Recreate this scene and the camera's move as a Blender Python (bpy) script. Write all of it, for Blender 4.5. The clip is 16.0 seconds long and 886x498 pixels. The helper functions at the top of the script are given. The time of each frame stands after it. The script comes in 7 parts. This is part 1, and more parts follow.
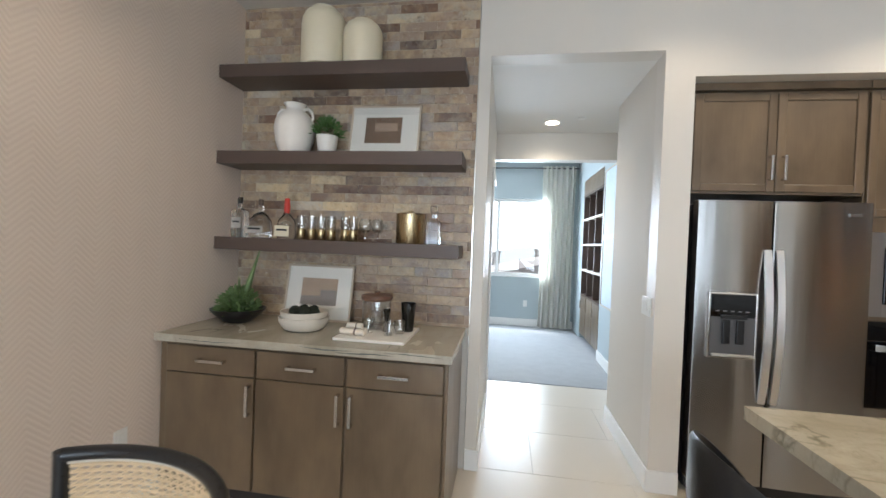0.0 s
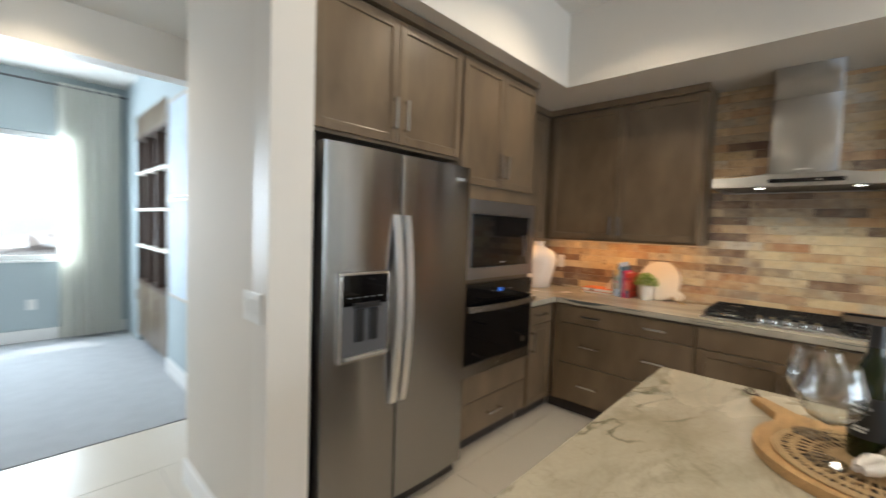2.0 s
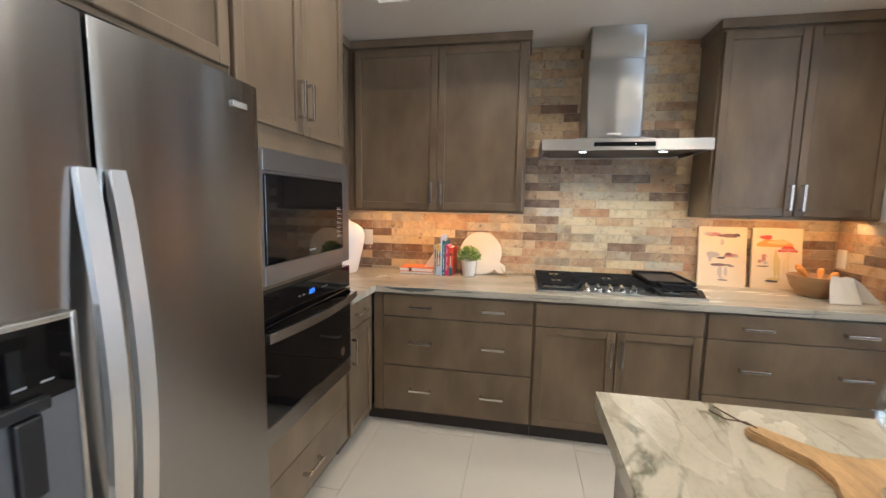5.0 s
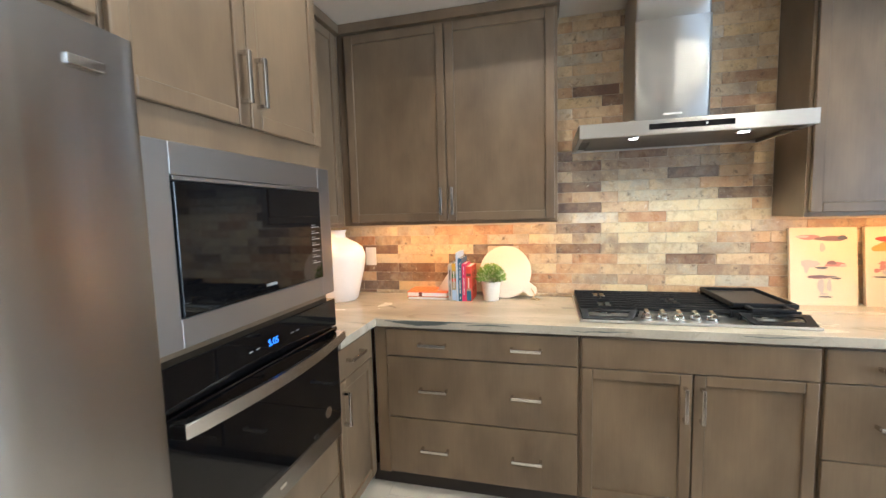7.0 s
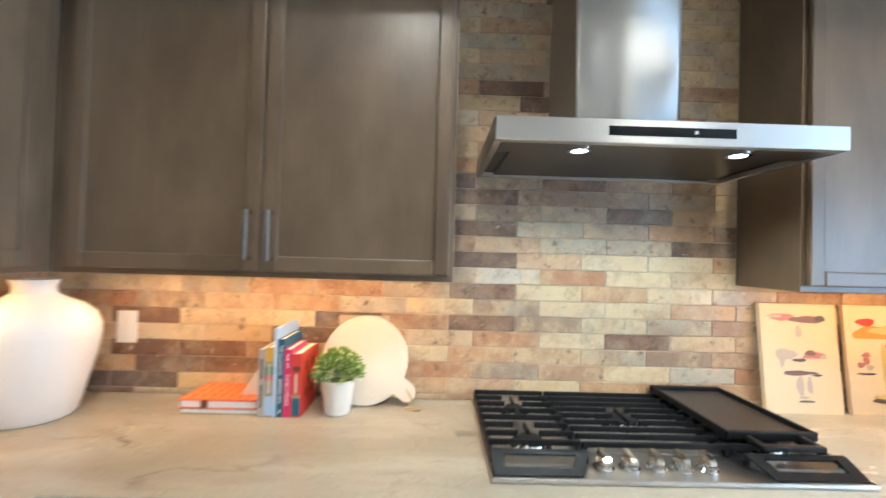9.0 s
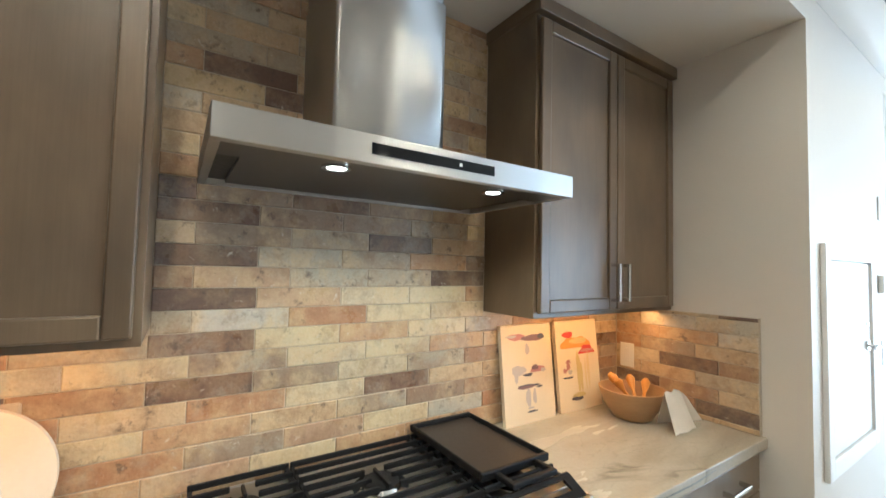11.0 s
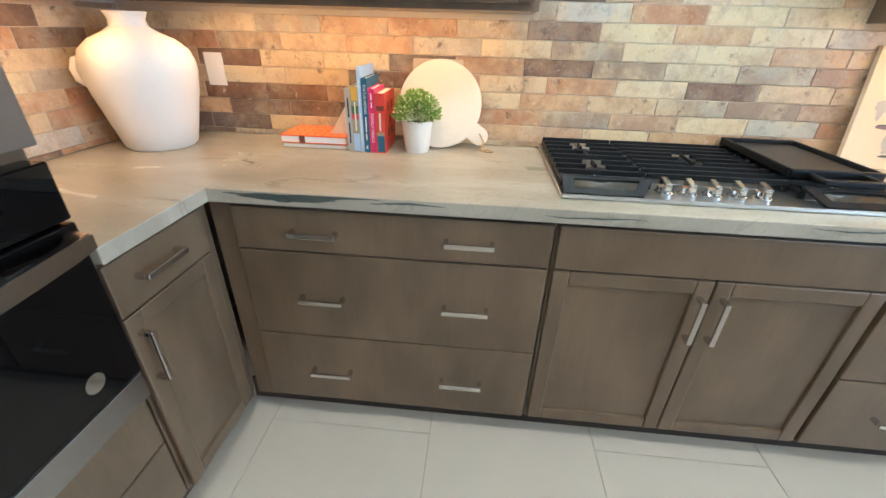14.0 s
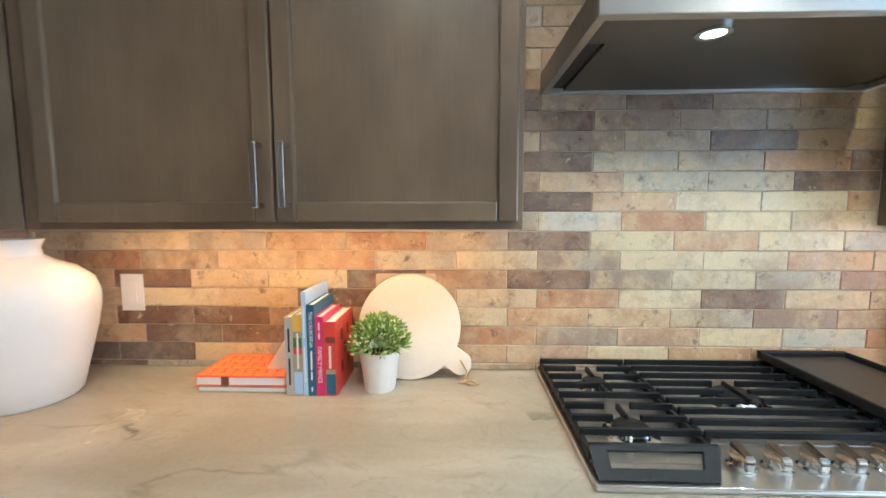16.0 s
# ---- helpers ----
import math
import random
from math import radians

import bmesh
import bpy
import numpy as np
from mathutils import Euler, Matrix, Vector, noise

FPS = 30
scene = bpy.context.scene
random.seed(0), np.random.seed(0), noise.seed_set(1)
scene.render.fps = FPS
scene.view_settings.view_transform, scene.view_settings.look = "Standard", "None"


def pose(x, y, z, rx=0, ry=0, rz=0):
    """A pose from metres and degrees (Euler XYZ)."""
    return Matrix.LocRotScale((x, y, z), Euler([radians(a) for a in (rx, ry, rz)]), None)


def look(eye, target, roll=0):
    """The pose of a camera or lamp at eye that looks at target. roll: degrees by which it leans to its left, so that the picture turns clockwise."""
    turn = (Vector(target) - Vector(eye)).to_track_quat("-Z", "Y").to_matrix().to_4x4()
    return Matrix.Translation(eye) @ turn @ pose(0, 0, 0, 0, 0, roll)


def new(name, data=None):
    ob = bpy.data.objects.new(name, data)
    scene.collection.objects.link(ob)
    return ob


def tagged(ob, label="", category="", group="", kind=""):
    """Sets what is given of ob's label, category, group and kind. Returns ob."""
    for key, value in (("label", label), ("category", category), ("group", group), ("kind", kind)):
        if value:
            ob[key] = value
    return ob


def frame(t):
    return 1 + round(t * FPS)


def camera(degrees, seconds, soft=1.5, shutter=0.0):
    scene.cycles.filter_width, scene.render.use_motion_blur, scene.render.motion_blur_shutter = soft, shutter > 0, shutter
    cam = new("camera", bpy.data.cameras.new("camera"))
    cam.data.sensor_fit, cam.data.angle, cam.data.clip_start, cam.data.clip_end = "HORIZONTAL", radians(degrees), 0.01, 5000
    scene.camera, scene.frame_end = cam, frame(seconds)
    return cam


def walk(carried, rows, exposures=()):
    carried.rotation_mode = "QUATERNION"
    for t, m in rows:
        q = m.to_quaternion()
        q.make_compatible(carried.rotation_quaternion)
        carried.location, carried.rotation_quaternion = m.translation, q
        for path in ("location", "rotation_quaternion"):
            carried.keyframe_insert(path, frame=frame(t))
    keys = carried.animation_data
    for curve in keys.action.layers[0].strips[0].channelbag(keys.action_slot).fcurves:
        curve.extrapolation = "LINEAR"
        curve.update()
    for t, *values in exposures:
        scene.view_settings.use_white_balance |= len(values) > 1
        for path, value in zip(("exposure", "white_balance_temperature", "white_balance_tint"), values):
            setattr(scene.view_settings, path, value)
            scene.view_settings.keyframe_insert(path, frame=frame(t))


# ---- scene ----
cam = camera(95.1, 16.0, shutter=0.4)
PATH = [
    (0, (0.542, 0.706, 1.457), (0.242, 2.683, 1.43), 2.2),
    (0.5, (0.543, 0.997, 1.432), (0.351, 2.988, 1.402), 3.1),
    (1, (0.584, 1.287, 1.436), (0.804, 3.274, 1.394), 2.5),
    (1.5, (0.749, 1.595, 1.432), (1.53, 3.436, 1.383), 1.8),
    (2, (0.818, 1.855, 1.44), (2.273, 3.222, 1.334), 2.0),
    (2.5, (0.881, 2.044, 1.443), (2.748, 2.756, 1.355), 1.9),
    (3, (1.019, 2.133, 1.458), (3.01, 2.324, 1.432), -0.1),
    (3.5, (1.116, 2.263, 1.451), (3.106, 2.063, 1.451), -0.9),
    (4, (1.148, 2.461, 1.474), (3.128, 2.175, 1.465), -1.1),
    (4.5, (1.237, 2.549, 1.457), (3.236, 2.535, 1.372), -0.7),
    (5, (1.431, 2.515, 1.439), (3.383, 2.889, 1.21), 1.0),
    (7.5, (2.146, 2.57, 1.436), (4.074, 3.077, 1.275), -1.4),
    (8, (2.411, 2.548, 1.466), (4.345, 3.046, 1.359), -0.0),
    (8.5, (2.661, 2.585, 1.468), (4.641, 2.861, 1.411), 0.8),
    (9, (2.905, 2.553, 1.452), (4.904, 2.523, 1.487), 1.6),
    (9.5, (3.112, 2.446, 1.509), (5.044, 1.979, 1.727), 1.2),
    (10, (3.155, 2.442, 1.57), (4.899, 1.526, 1.913), -0.2),
    (12.5, (3.102, 2.46, 1.375), (4.874, 1.661, 0.904), 2.4),
    (13, (3.042, 2.474, 1.314), (4.904, 2.209, 0.634), 2.5),
    (13.5, (2.92, 2.583, 1.311), (4.754, 2.659, 0.516), 1.6),
    (14, (2.792, 2.646, 1.323), (4.543, 2.786, 0.367), 1.7),
    (14.5, (2.742, 2.666, 1.268), (4.595, 2.796, 0.526), 2.8),
    (15, (2.827, 2.674, 1.379), (4.758, 2.839, 0.882), 2.3),
    (15.5, (3.02, 2.626, 1.423), (4.996, 2.814, 1.177), 1.0),
    (16, (3.184, 2.658, 1.416), (5.174, 2.724, 1.229), -0.1),
]
EXPOSURES = [(0, -0.02, 5800, 9), (0.5, -0.09, 5750, 9), (1, 0.02, 5600, 8), (2, 0.0, 5900, 7), (3, 0.04, 6200, 9), (4, 0.14, 6000, 11), (5, 0.56, 5300, 8), (7.5, 1.06, 5200, 5), (9, 0.84, 4850, 2), (10, 0.70, 4850, 0), (12.5, 0.28, 5980, 6), (13, 0.48, 5400, 4), (13.5, 0.64, 4950, 2), (14.5, 0.83, 4650, 1), (16, 0.70, 4700, 0)]
walk(cam, [(t, look(eye, target, roll)) for t, eye, target, roll in PATH], EXPOSURES)

# ---- world and large lights ----
world = bpy.data.worlds.new("sky")
scene.world = world
world.use_nodes = True
wn = world.node_tree.nodes
sky = wn.new("ShaderNodeTexSky")
sky.sky_type, sky.sun_disc = "NISHITA", False
sky.sun_elevation, sky.sun_rotation = radians(48), radians(200)
world.node_tree.links.new(sky.outputs[0], wn["Background"].inputs[0])
wn["Background"].inputs[1].default_value = 0.12

sun = new("sun", bpy.data.lights.new("sun", "SUN"))
sun.data.energy, sun.data.angle, sun.data.color = 3.5, radians(0.5), (1, 0.95, 0.88)
sun.matrix_world = look((-3, 12, 14), (0.3, 7.4, 0))


def area_lamp(name, eye, target, sx, sy, watts, colour):
    lamp = new(name, bpy.data.lights.new(name, "AREA"))
    lamp.data.shape, lamp.data.size, lamp.data.size_y = "RECTANGLE", sx, sy
    lamp.data.energy, lamp.data.color = watts, colour
    lamp.matrix_world = look(eye, target)
    return lamp


DAY = (0.86, 0.94, 1.0)
SIDE = (0.74, 0.87, 1.0)
WARM = (1.0, 0.79, 0.55)
# South fill light: the glazing's width and distance are made up to spread it.
area_lamp("daylight_slider", (1.8, -7.4, 1.25), (1.8, 0, 1.25), 6.3, 2.3, 285, DAY)
area_lamp("daylight_side_door", (-1.36, -4.6, 1.2), (4.0, -4.6, 1.2), 2.7, 2.26, 140, SIDE)
area_lamp("daylight_study", (0.35, 8.2, 1.6), (0.35, 0, 1.4), 1.9, 1.4, 150, DAY)


def spot_lamp(name, place, watts, colour=WARM, size=140, radius=0.05):
    lamp = new(name, bpy.data.lights.new(name, "SPOT"))
    lamp.data.energy, lamp.data.color = watts, colour
    lamp.data.spot_size, lamp.data.spot_blend, lamp.data.shadow_soft_size = radians(size), 0.6, radius
    lamp.matrix_world = look(place, (place[0], place[1] + 0.001, 0))
    return lamp


CEIL = 3.03
# The can at (-0.35, 1.75) is an unseen addition that brightens the wallpaper.
CANS = [(2.9, 2.72), (2.9, 1.22), (1.6, 2.72), (1.6, 1.22), (-0.35, 1.75), (3.0, -0.5), (1.4, -0.5), (-0.3, 0.2), (1.4, -2.4), (-0.3, -2.4), (1.4, -4.6), (3.0, -2.4)]
for cx, cy in CANS:
    spot_lamp("can_light_lamp", (cx, cy, CEIL - 0.02), 48 if cx == 2.9 else 12 if cx > 2.9 else 30 if cx < -0.32 else 21)
spot_lamp("hall_light_lamp", (0.95, 4.75, 2.64), 22)
spot_lamp("study_light_lamp", (0.9, 6.6, 2.98), 7)
for hy in (2.17, 1.73):
    spot_lamp("hood_lamp", (4.03, hy, 1.744), 7.0, (1.0, 0.88, 0.66), 145, 0.02)
UNDER = (1.0, 0.47, 0.14)
area_lamp("under_cabinet_lamp", (4.21, 3.1, 1.364), (4.34, 3.1, 1.0), 1.1, 0.04, 2.4, UNDER)
area_lamp("under_cabinet_lamp", (4.21, 0.97, 1.364), (4.34, 0.97, 1.0), 0.8, 0.04, 1.7, UNDER)
area_lamp("under_cabinet_lamp", (3.75, 3.80, 1.364), (3.75, 3.93, 1.0), 0.65, 0.04, 1.5, UNDER)


# ---- materials ----
def principled(name):
    m = bpy.data.materials.new(name)
    m.use_nodes = True
    return m, m.node_tree.nodes, m.node_tree.links, m.node_tree.nodes["Principled BSDF"]


def mat(name, col, rough=0.5, metal=0.0, var=0.12, scale=6.0, bump=0.0, bump_scale=60.0, stretch=(1, 1, 1), spec=0.5, coat=0.0, rvar=0.08):
    """A surface with variation at two scales, relief and uneven gloss."""
    m, n, l, b = principled(name)
    tc, mp = n.new("ShaderNodeTexCoord"), n.new("ShaderNodeMapping")
    mp.inputs["Scale"].default_value = stretch
    l.new(tc.outputs["Object"], mp.inputs[0])
    big, fine, mix = n.new("ShaderNodeTexNoise"), n.new("ShaderNodeTexNoise"), n.new("ShaderNodeMix")
    big.inputs["Scale"].default_value, big.inputs["Detail"].default_value = scale, 4
    fine.inputs["Scale"].default_value, fine.inputs["Detail"].default_value = scale * 9, 6
    l.new(mp.outputs[0], big.inputs["Vector"]), l.new(mp.outputs[0], fine.inputs["Vector"])
    add = n.new("ShaderNodeMath")
    add.operation = "MULTIPLY_ADD"
    l.new(fine.outputs[0], add.inputs[0])
    add.inputs[1].default_value = 0.5
    half = n.new("ShaderNodeMath")
    half.operation = "MULTIPLY"
    half.inputs[1].default_value = 0.6
    l.new(big.outputs[0], half.inputs[0]), l.new(half.outputs[0], add.inputs[2])
    mix.data_type = "RGBA"
    mix.inputs[6].default_value = (*[c * (1 - var) for c in col], 1)
    mix.inputs[7].default_value = (*[min(1, c * (1 + var)) for c in col], 1)
    l.new(add.outputs[0], mix.inputs[0]), l.new(mix.outputs[2], b.inputs["Base Color"])
    rr = n.new("ShaderNodeMapRange")
    rr.inputs[3].default_value, rr.inputs[4].default_value = max(0, rough - rvar), min(1, rough + rvar)
    l.new(fine.outputs[0], rr.inputs[0]), l.new(rr.outputs[0], b.inputs["Roughness"])
    b.inputs["Metallic"].default_value = metal
    b.inputs["Specular IOR Level"].default_value = spec
    b.inputs["Coat Weight"].default_value = coat
    if bump:
        bn, bp = n.new("ShaderNodeTexNoise"), n.new("ShaderNodeBump")
        bn.inputs["Scale"].default_value, bn.inputs["Detail"].default_value = bump_scale, 5
        bp.inputs["Strength"].default_value, bp.inputs["Distance"].default_value = bump, 0.004
        l.new(mp.outputs[0], bn.inputs["Vector"]), l.new(bn.outputs[0], bp.inputs["Height"])
        l.new(bp.outputs[0], b.inputs["Normal"])
    return m


def glass(name, col=(1, 1, 1), rough=0.0, ior=1.45):
    m, n, l, b = principled(name)
    b.inputs["Base Color"].default_value = (*col, 1)
    b.inputs["Roughness"].default_value, b.inputs["IOR"].default_value = rough, ior
    b.inputs["Transmission Weight"].default_value = 1
    return m


def thin_glass(name):
    """Clear glass too thin to bend the view: it lets light straight through and mirrors at a slant."""
    m = bpy.data.materials.new(name)
    m.use_nodes = True
    n, l = m.node_tree.nodes, m.node_tree.links
    n.remove(n["Principled BSDF"])
    clear, shine, lw, mix = n.new("ShaderNodeBsdfTransparent"), n.new("ShaderNodeBsdfGlossy"), n.new("ShaderNodeLayerWeight"), n.new("ShaderNodeMixShader")
    pw, gain = n.new("ShaderNodeMath"), n.new("ShaderNodeMath")
    pw.operation, gain.operation = "POWER", "MULTIPLY_ADD"
    pw.inputs[1].default_value, gain.inputs[1].default_value, gain.inputs[2].default_value = 3.0, 0.9, 0.10
    clear.inputs[0].default_value = (0.985, 0.99, 0.985, 1)
    shine.inputs["Roughness"].default_value = 0.02
    lw.inputs["Blend"].default_value = 0.5
    l.new(lw.outputs["Facing"], pw.inputs[0]), l.new(pw.outputs[0], gain.inputs[0])
    l.new(gain.outputs[0], mix.inputs[0]), l.new(clear.outputs[0], mix.inputs[1]), l.new(shine.outputs[0], mix.inputs[2])
    l.new(mix.outputs[0], n["Material Output"].inputs[0])
    return m


def glow(name, col, strength):
    m, n, l, b = principled(name)
    b.inputs["Base Color"].default_value = (0.9, 0.9, 0.9, 1)
    b.inputs["Emission Color"].default_value = (*col, 1)
    b.inputs["Emission Strength"].default_value = strength
    return m


def noise_of(n, l, vector, scale, detail=5, rough=0.55, lo=0.0, hi=1.0, out=1.0, distortion=0.0):
    """A noise pattern spread between lo and hi and scaled to 0..out."""
    t, r = n.new("ShaderNodeTexNoise"), n.new("ShaderNodeMapRange")
    t.inputs["Scale"].default_value, t.inputs["Detail"].default_value = scale, detail
    t.inputs["Roughness"].default_value, t.inputs["Distortion"].default_value = rough, distortion
    r.inputs[1].default_value, r.inputs[2].default_value, r.inputs[4].default_value = lo, hi, out
    l.new(vector, t.inputs["Vector"]), l.new(t.outputs[0], r.inputs[0])
    return r.outputs[0]


def blend(n, l, factor, a, b, kind="MIX"):
    """Mixes two colours, each a socket or a tuple, by a socket or a number."""
    m = n.new("ShaderNodeMix")
    m.data_type, m.blend_type = "RGBA", kind
    for k, v in ((0, factor), (6, a), (7, b)):
        if isinstance(v, tuple):
            m.inputs[k].default_value = (*v, 1)
        elif isinstance(v, (int, float)):
            m.inputs[k].default_value = v
        else:
            l.new(v, m.inputs[k])
    return m.outputs[2]


def own_place(n, l, spread=37.0, stretch=(1, 1, 1)):
    """World place, shifted for each object, so that patterns break at the joints."""
    oi, geo, off, add, mp = n.new("ShaderNodeObjectInfo"), n.new("ShaderNodeNewGeometry"), n.new("ShaderNodeMath"), n.new("ShaderNodeVectorMath"), n.new("ShaderNodeMapping")
    off.operation = "MULTIPLY"
    off.inputs[1].default_value = spread
    l.new(oi.outputs["Random"], off.inputs[0]), l.new(geo.outputs["Position"], add.inputs[0]), l.new(off.outputs[0], add.inputs[1])
    mp.inputs["Scale"].default_value = stretch
    l.new(add.outputs[0], mp.inputs[0])
    return oi, mp.outputs[0]


def brick_mat(name, stops, pale=0.75, blue=0.5, scuffs=0.8):
    """Glazed reclaimed-look tile: a tone a tile, worn through to cream and blue-grey, with dark scuffs and chips."""
    m, n, l, b = principled(name)
    oi, place = own_place(n, l)
    ramp = n.new("ShaderNodeValToRGB")
    ramp.color_ramp.interpolation = "CONSTANT"
    while len(ramp.color_ramp.elements) < len(stops):
        ramp.color_ramp.elements.new(0.5)
    for e, (p, c) in zip(ramp.color_ramp.elements, stops):
        e.position, e.color = p, (*c, 1)
    l.new(oi.outputs["Random"], ramp.inputs[0])
    col = blend(n, l, noise_of(n, l, place, 8, 7, 0.68, 0.46, 0.60, pale, 0.2), ramp.outputs[0], (0.66, 0.51, 0.30))
    col = blend(n, l, noise_of(n, l, place, 6.5, 8, 0.72, 0.52, 0.62, blue, 0.3), col, (0.44, 0.42, 0.345))
    col = blend(n, l, noise_of(n, l, place, 11, 8, 0.7, 0.48, 0.66, 0.5, 0.2), col, (0.28, 0.165, 0.095))
    col = blend(n, l, noise_of(n, l, place, 19, 9, 0.74, 0.57, 0.66, scuffs, 0.1), col, (0.12, 0.085, 0.066))
    col = blend(n, l, noise_of(n, l, place, 33, 8, 0.7, 0.62, 0.70, 0.7, 0.5), col, (0.72, 0.66, 0.54))
    speck = noise_of(n, l, place, 120, 6, 0.7, 0.35, 0.75)
    col = blend(n, l, 0.16, col, speck, "SOFT_LIGHT")
    l.new(col, b.inputs["Base Color"])
    rr = n.new("ShaderNodeMapRange")
    rr.inputs[3].default_value, rr.inputs[4].default_value = 0.20, 0.55
    l.new(noise_of(n, l, place, 14, 5, 0.6, 0.3, 0.7), rr.inputs[0]), l.new(rr.outputs[0], b.inputs["Roughness"])
    bp = n.new("ShaderNodeBump")
    bp.inputs["Strength"].default_value, bp.inputs["Distance"].default_value = 0.6, 0.003
    l.new(noise_of(n, l, place, 22, 7, 0.6, 0.3, 0.75), bp.inputs["Height"]), l.new(bp.outputs[0], b.inputs["Normal"])
    return m


def wood_mat(name, low, high, stretch=(1.6, 1.6, 0.8)):
    """Stained maple under satin varnish: cloudy figure, fine upright grain, uneven sheen."""
    m, n, l, b = principled(name)
    oi, place = own_place(n, l, 11.0, stretch)
    col = blend(n, l, noise_of(n, l, place, 3.2, 4, 0.5, 0.28, 0.74, 1.0, 0.2), low, high)
    oi2, fine = own_place(n, l, 11.0, (90, 90, 3.0))
    col = blend(n, l, 0.10, col, noise_of(n, l, fine, 2.0, 4, 0.6, 0.2, 0.8), "SOFT_LIGHT")
    l.new(col, b.inputs["Base Color"])
    rr = n.new("ShaderNodeMapRange")
    rr.inputs[3].default_value, rr.inputs[4].default_value = 0.30, 0.44
    l.new(noise_of(n, l, place, 5, 5, 0.6, 0.3, 0.7), rr.inputs[0]), l.new(rr.outputs[0], b.inputs["Roughness"])
    b.inputs["Coat Weight"].default_value, b.inputs["Coat Roughness"].default_value = 0.6, 0.30
    b.inputs["Coat IOR"].default_value = 1.5
    b.inputs["Specular IOR Level"].default_value = 0.25
    bp = n.new("ShaderNodeBump")
    bp.inputs["Strength"].default_value, bp.inputs["Distance"].default_value = 0.05, 0.002
    l.new(noise_of(n, l, fine, 2.5, 4, 0.6, 0.3, 0.7), bp.inputs["Height"]), l.new(bp.outputs[0], b.inputs["Normal"])
    return m


def stone_mat(name, base, light, vein, turn, width=0.009, lo=0.50, stretch=(1.0, 3.0, 1.0), cloudy=0.3):
    """Quartzite: drifting bands, fine grain and thin dark veins that follow them."""
    m, n, l, b = principled(name)
    geo, mp = n.new("ShaderNodeNewGeometry"), n.new("ShaderNodeMapping")
    mp.inputs["Rotation"].default_value, mp.inputs["Scale"].default_value = (0, 0, radians(turn)), stretch
    l.new(geo.outputs["Position"], mp.inputs[0])
    drift = n.new("ShaderNodeTexNoise")
    drift.inputs["Scale"].default_value, drift.inputs["Detail"].default_value, drift.inputs["Distortion"].default_value = 1.5, 7, 0.7
    l.new(mp.outputs[0], drift.inputs["Vector"])
    band = n.new("ShaderNodeValToRGB")
    for e, (p, c) in zip(band.color_ramp.elements, ((0.36, base), (0.62, light))):
        e.position, e.color = p, (*c, 1)
    l.new(drift.outputs[0], band.inputs[0])

    def ridge(scale, centre, width, distortion):
        t = n.new("ShaderNodeTexNoise")
        t.inputs["Scale"].default_value, t.inputs["Detail"].default_value, t.inputs["Distortion"].default_value = scale, 8, distortion
        l.new(mp.outputs[0], t.inputs["Vector"])
        sub, ab, mr = n.new("ShaderNodeMath"), n.new("ShaderNodeMath"), n.new("ShaderNodeMapRange")
        sub.operation, ab.operation = "SUBTRACT", "ABSOLUTE"
        sub.inputs[1].default_value = centre
        l.new(t.outputs[0], sub.inputs[0]), l.new(sub.outputs[0], ab.inputs[0])
        mr.inputs[1].default_value, mr.inputs[2].default_value, mr.inputs[3].default_value, mr.inputs[4].default_value = 0, width, 1, 0
        l.new(ab.outputs[0], mr.inputs[0])
        return mr.outputs[0]

    veins = ridge(1.2, 0.5, width, 0.9)
    gate = n.new("ShaderNodeTexNoise")
    gate.inputs["Scale"].default_value = 2.2
    l.new(mp.outputs[0], gate.inputs["Vector"])
    gr = n.new("ShaderNodeMapRange")
    gr.inputs[1].default_value, gr.inputs[2].default_value = lo, lo + 0.16
    l.new(gate.outputs[0], gr.inputs[0])
    mul = n.new("ShaderNodeMath")
    mul.operation = "MULTIPLY"
    l.new(veins, mul.inputs[0]), l.new(gr.outputs[0], mul.inputs[1])
    mix = n.new("ShaderNodeMix")
    mix.data_type = "RGBA"
    mix.inputs[7].default_value = (*vein, 1)
    l.new(mul.outputs[0], mix.inputs[0]), l.new(band.outputs[0], mix.inputs[6])
    thin = ridge(3.1, 0.53, 0.010, 1.5)
    tm = n.new("ShaderNodeMath")
    tm.operation = "MULTIPLY"
    tm.inputs[1].default_value = 0.35
    l.new(thin, tm.inputs[0])
    mix2 = n.new("ShaderNodeMix")
    mix2.data_type = "RGBA"
    mix2.inputs[7].default_value = (*[v * 1.6 for v in vein], 1)
    l.new(tm.outputs[0], mix2.inputs[0]), l.new(mix.outputs[2], mix2.inputs[6])
    cloud = noise_of(n, l, mp.outputs[0], 2.6, 8, 0.66, 0.50, 0.74, cloudy, 1.3)
    mix3 = blend(n, l, cloud, mix2.outputs[2], tuple(v * 1.55 for v in vein))
    grain = n.new("ShaderNodeTexNoise")
    grain.inputs["Scale"].default_value, grain.inputs["Detail"].default_value = 90, 4
    l.new(geo.outputs["Position"], grain.inputs["Vector"])
    gm = n.new("ShaderNodeMix")
    gm.data_type, gm.blend_type = "RGBA", "OVERLAY"
    gm.inputs[0].default_value = 0.10
    l.new(mix3, gm.inputs[6]), l.new(grain.outputs[0], gm.inputs[7]), l.new(gm.outputs[2], b.inputs["Base Color"])
    rr = n.new("ShaderNodeMapRange")
    rr.inputs[3].default_value, rr.inputs[4].default_value = 0.16, 0.34
    l.new(drift.outputs[0], rr.inputs[0]), l.new(rr.outputs[0], b.inputs["Roughness"])
    return m


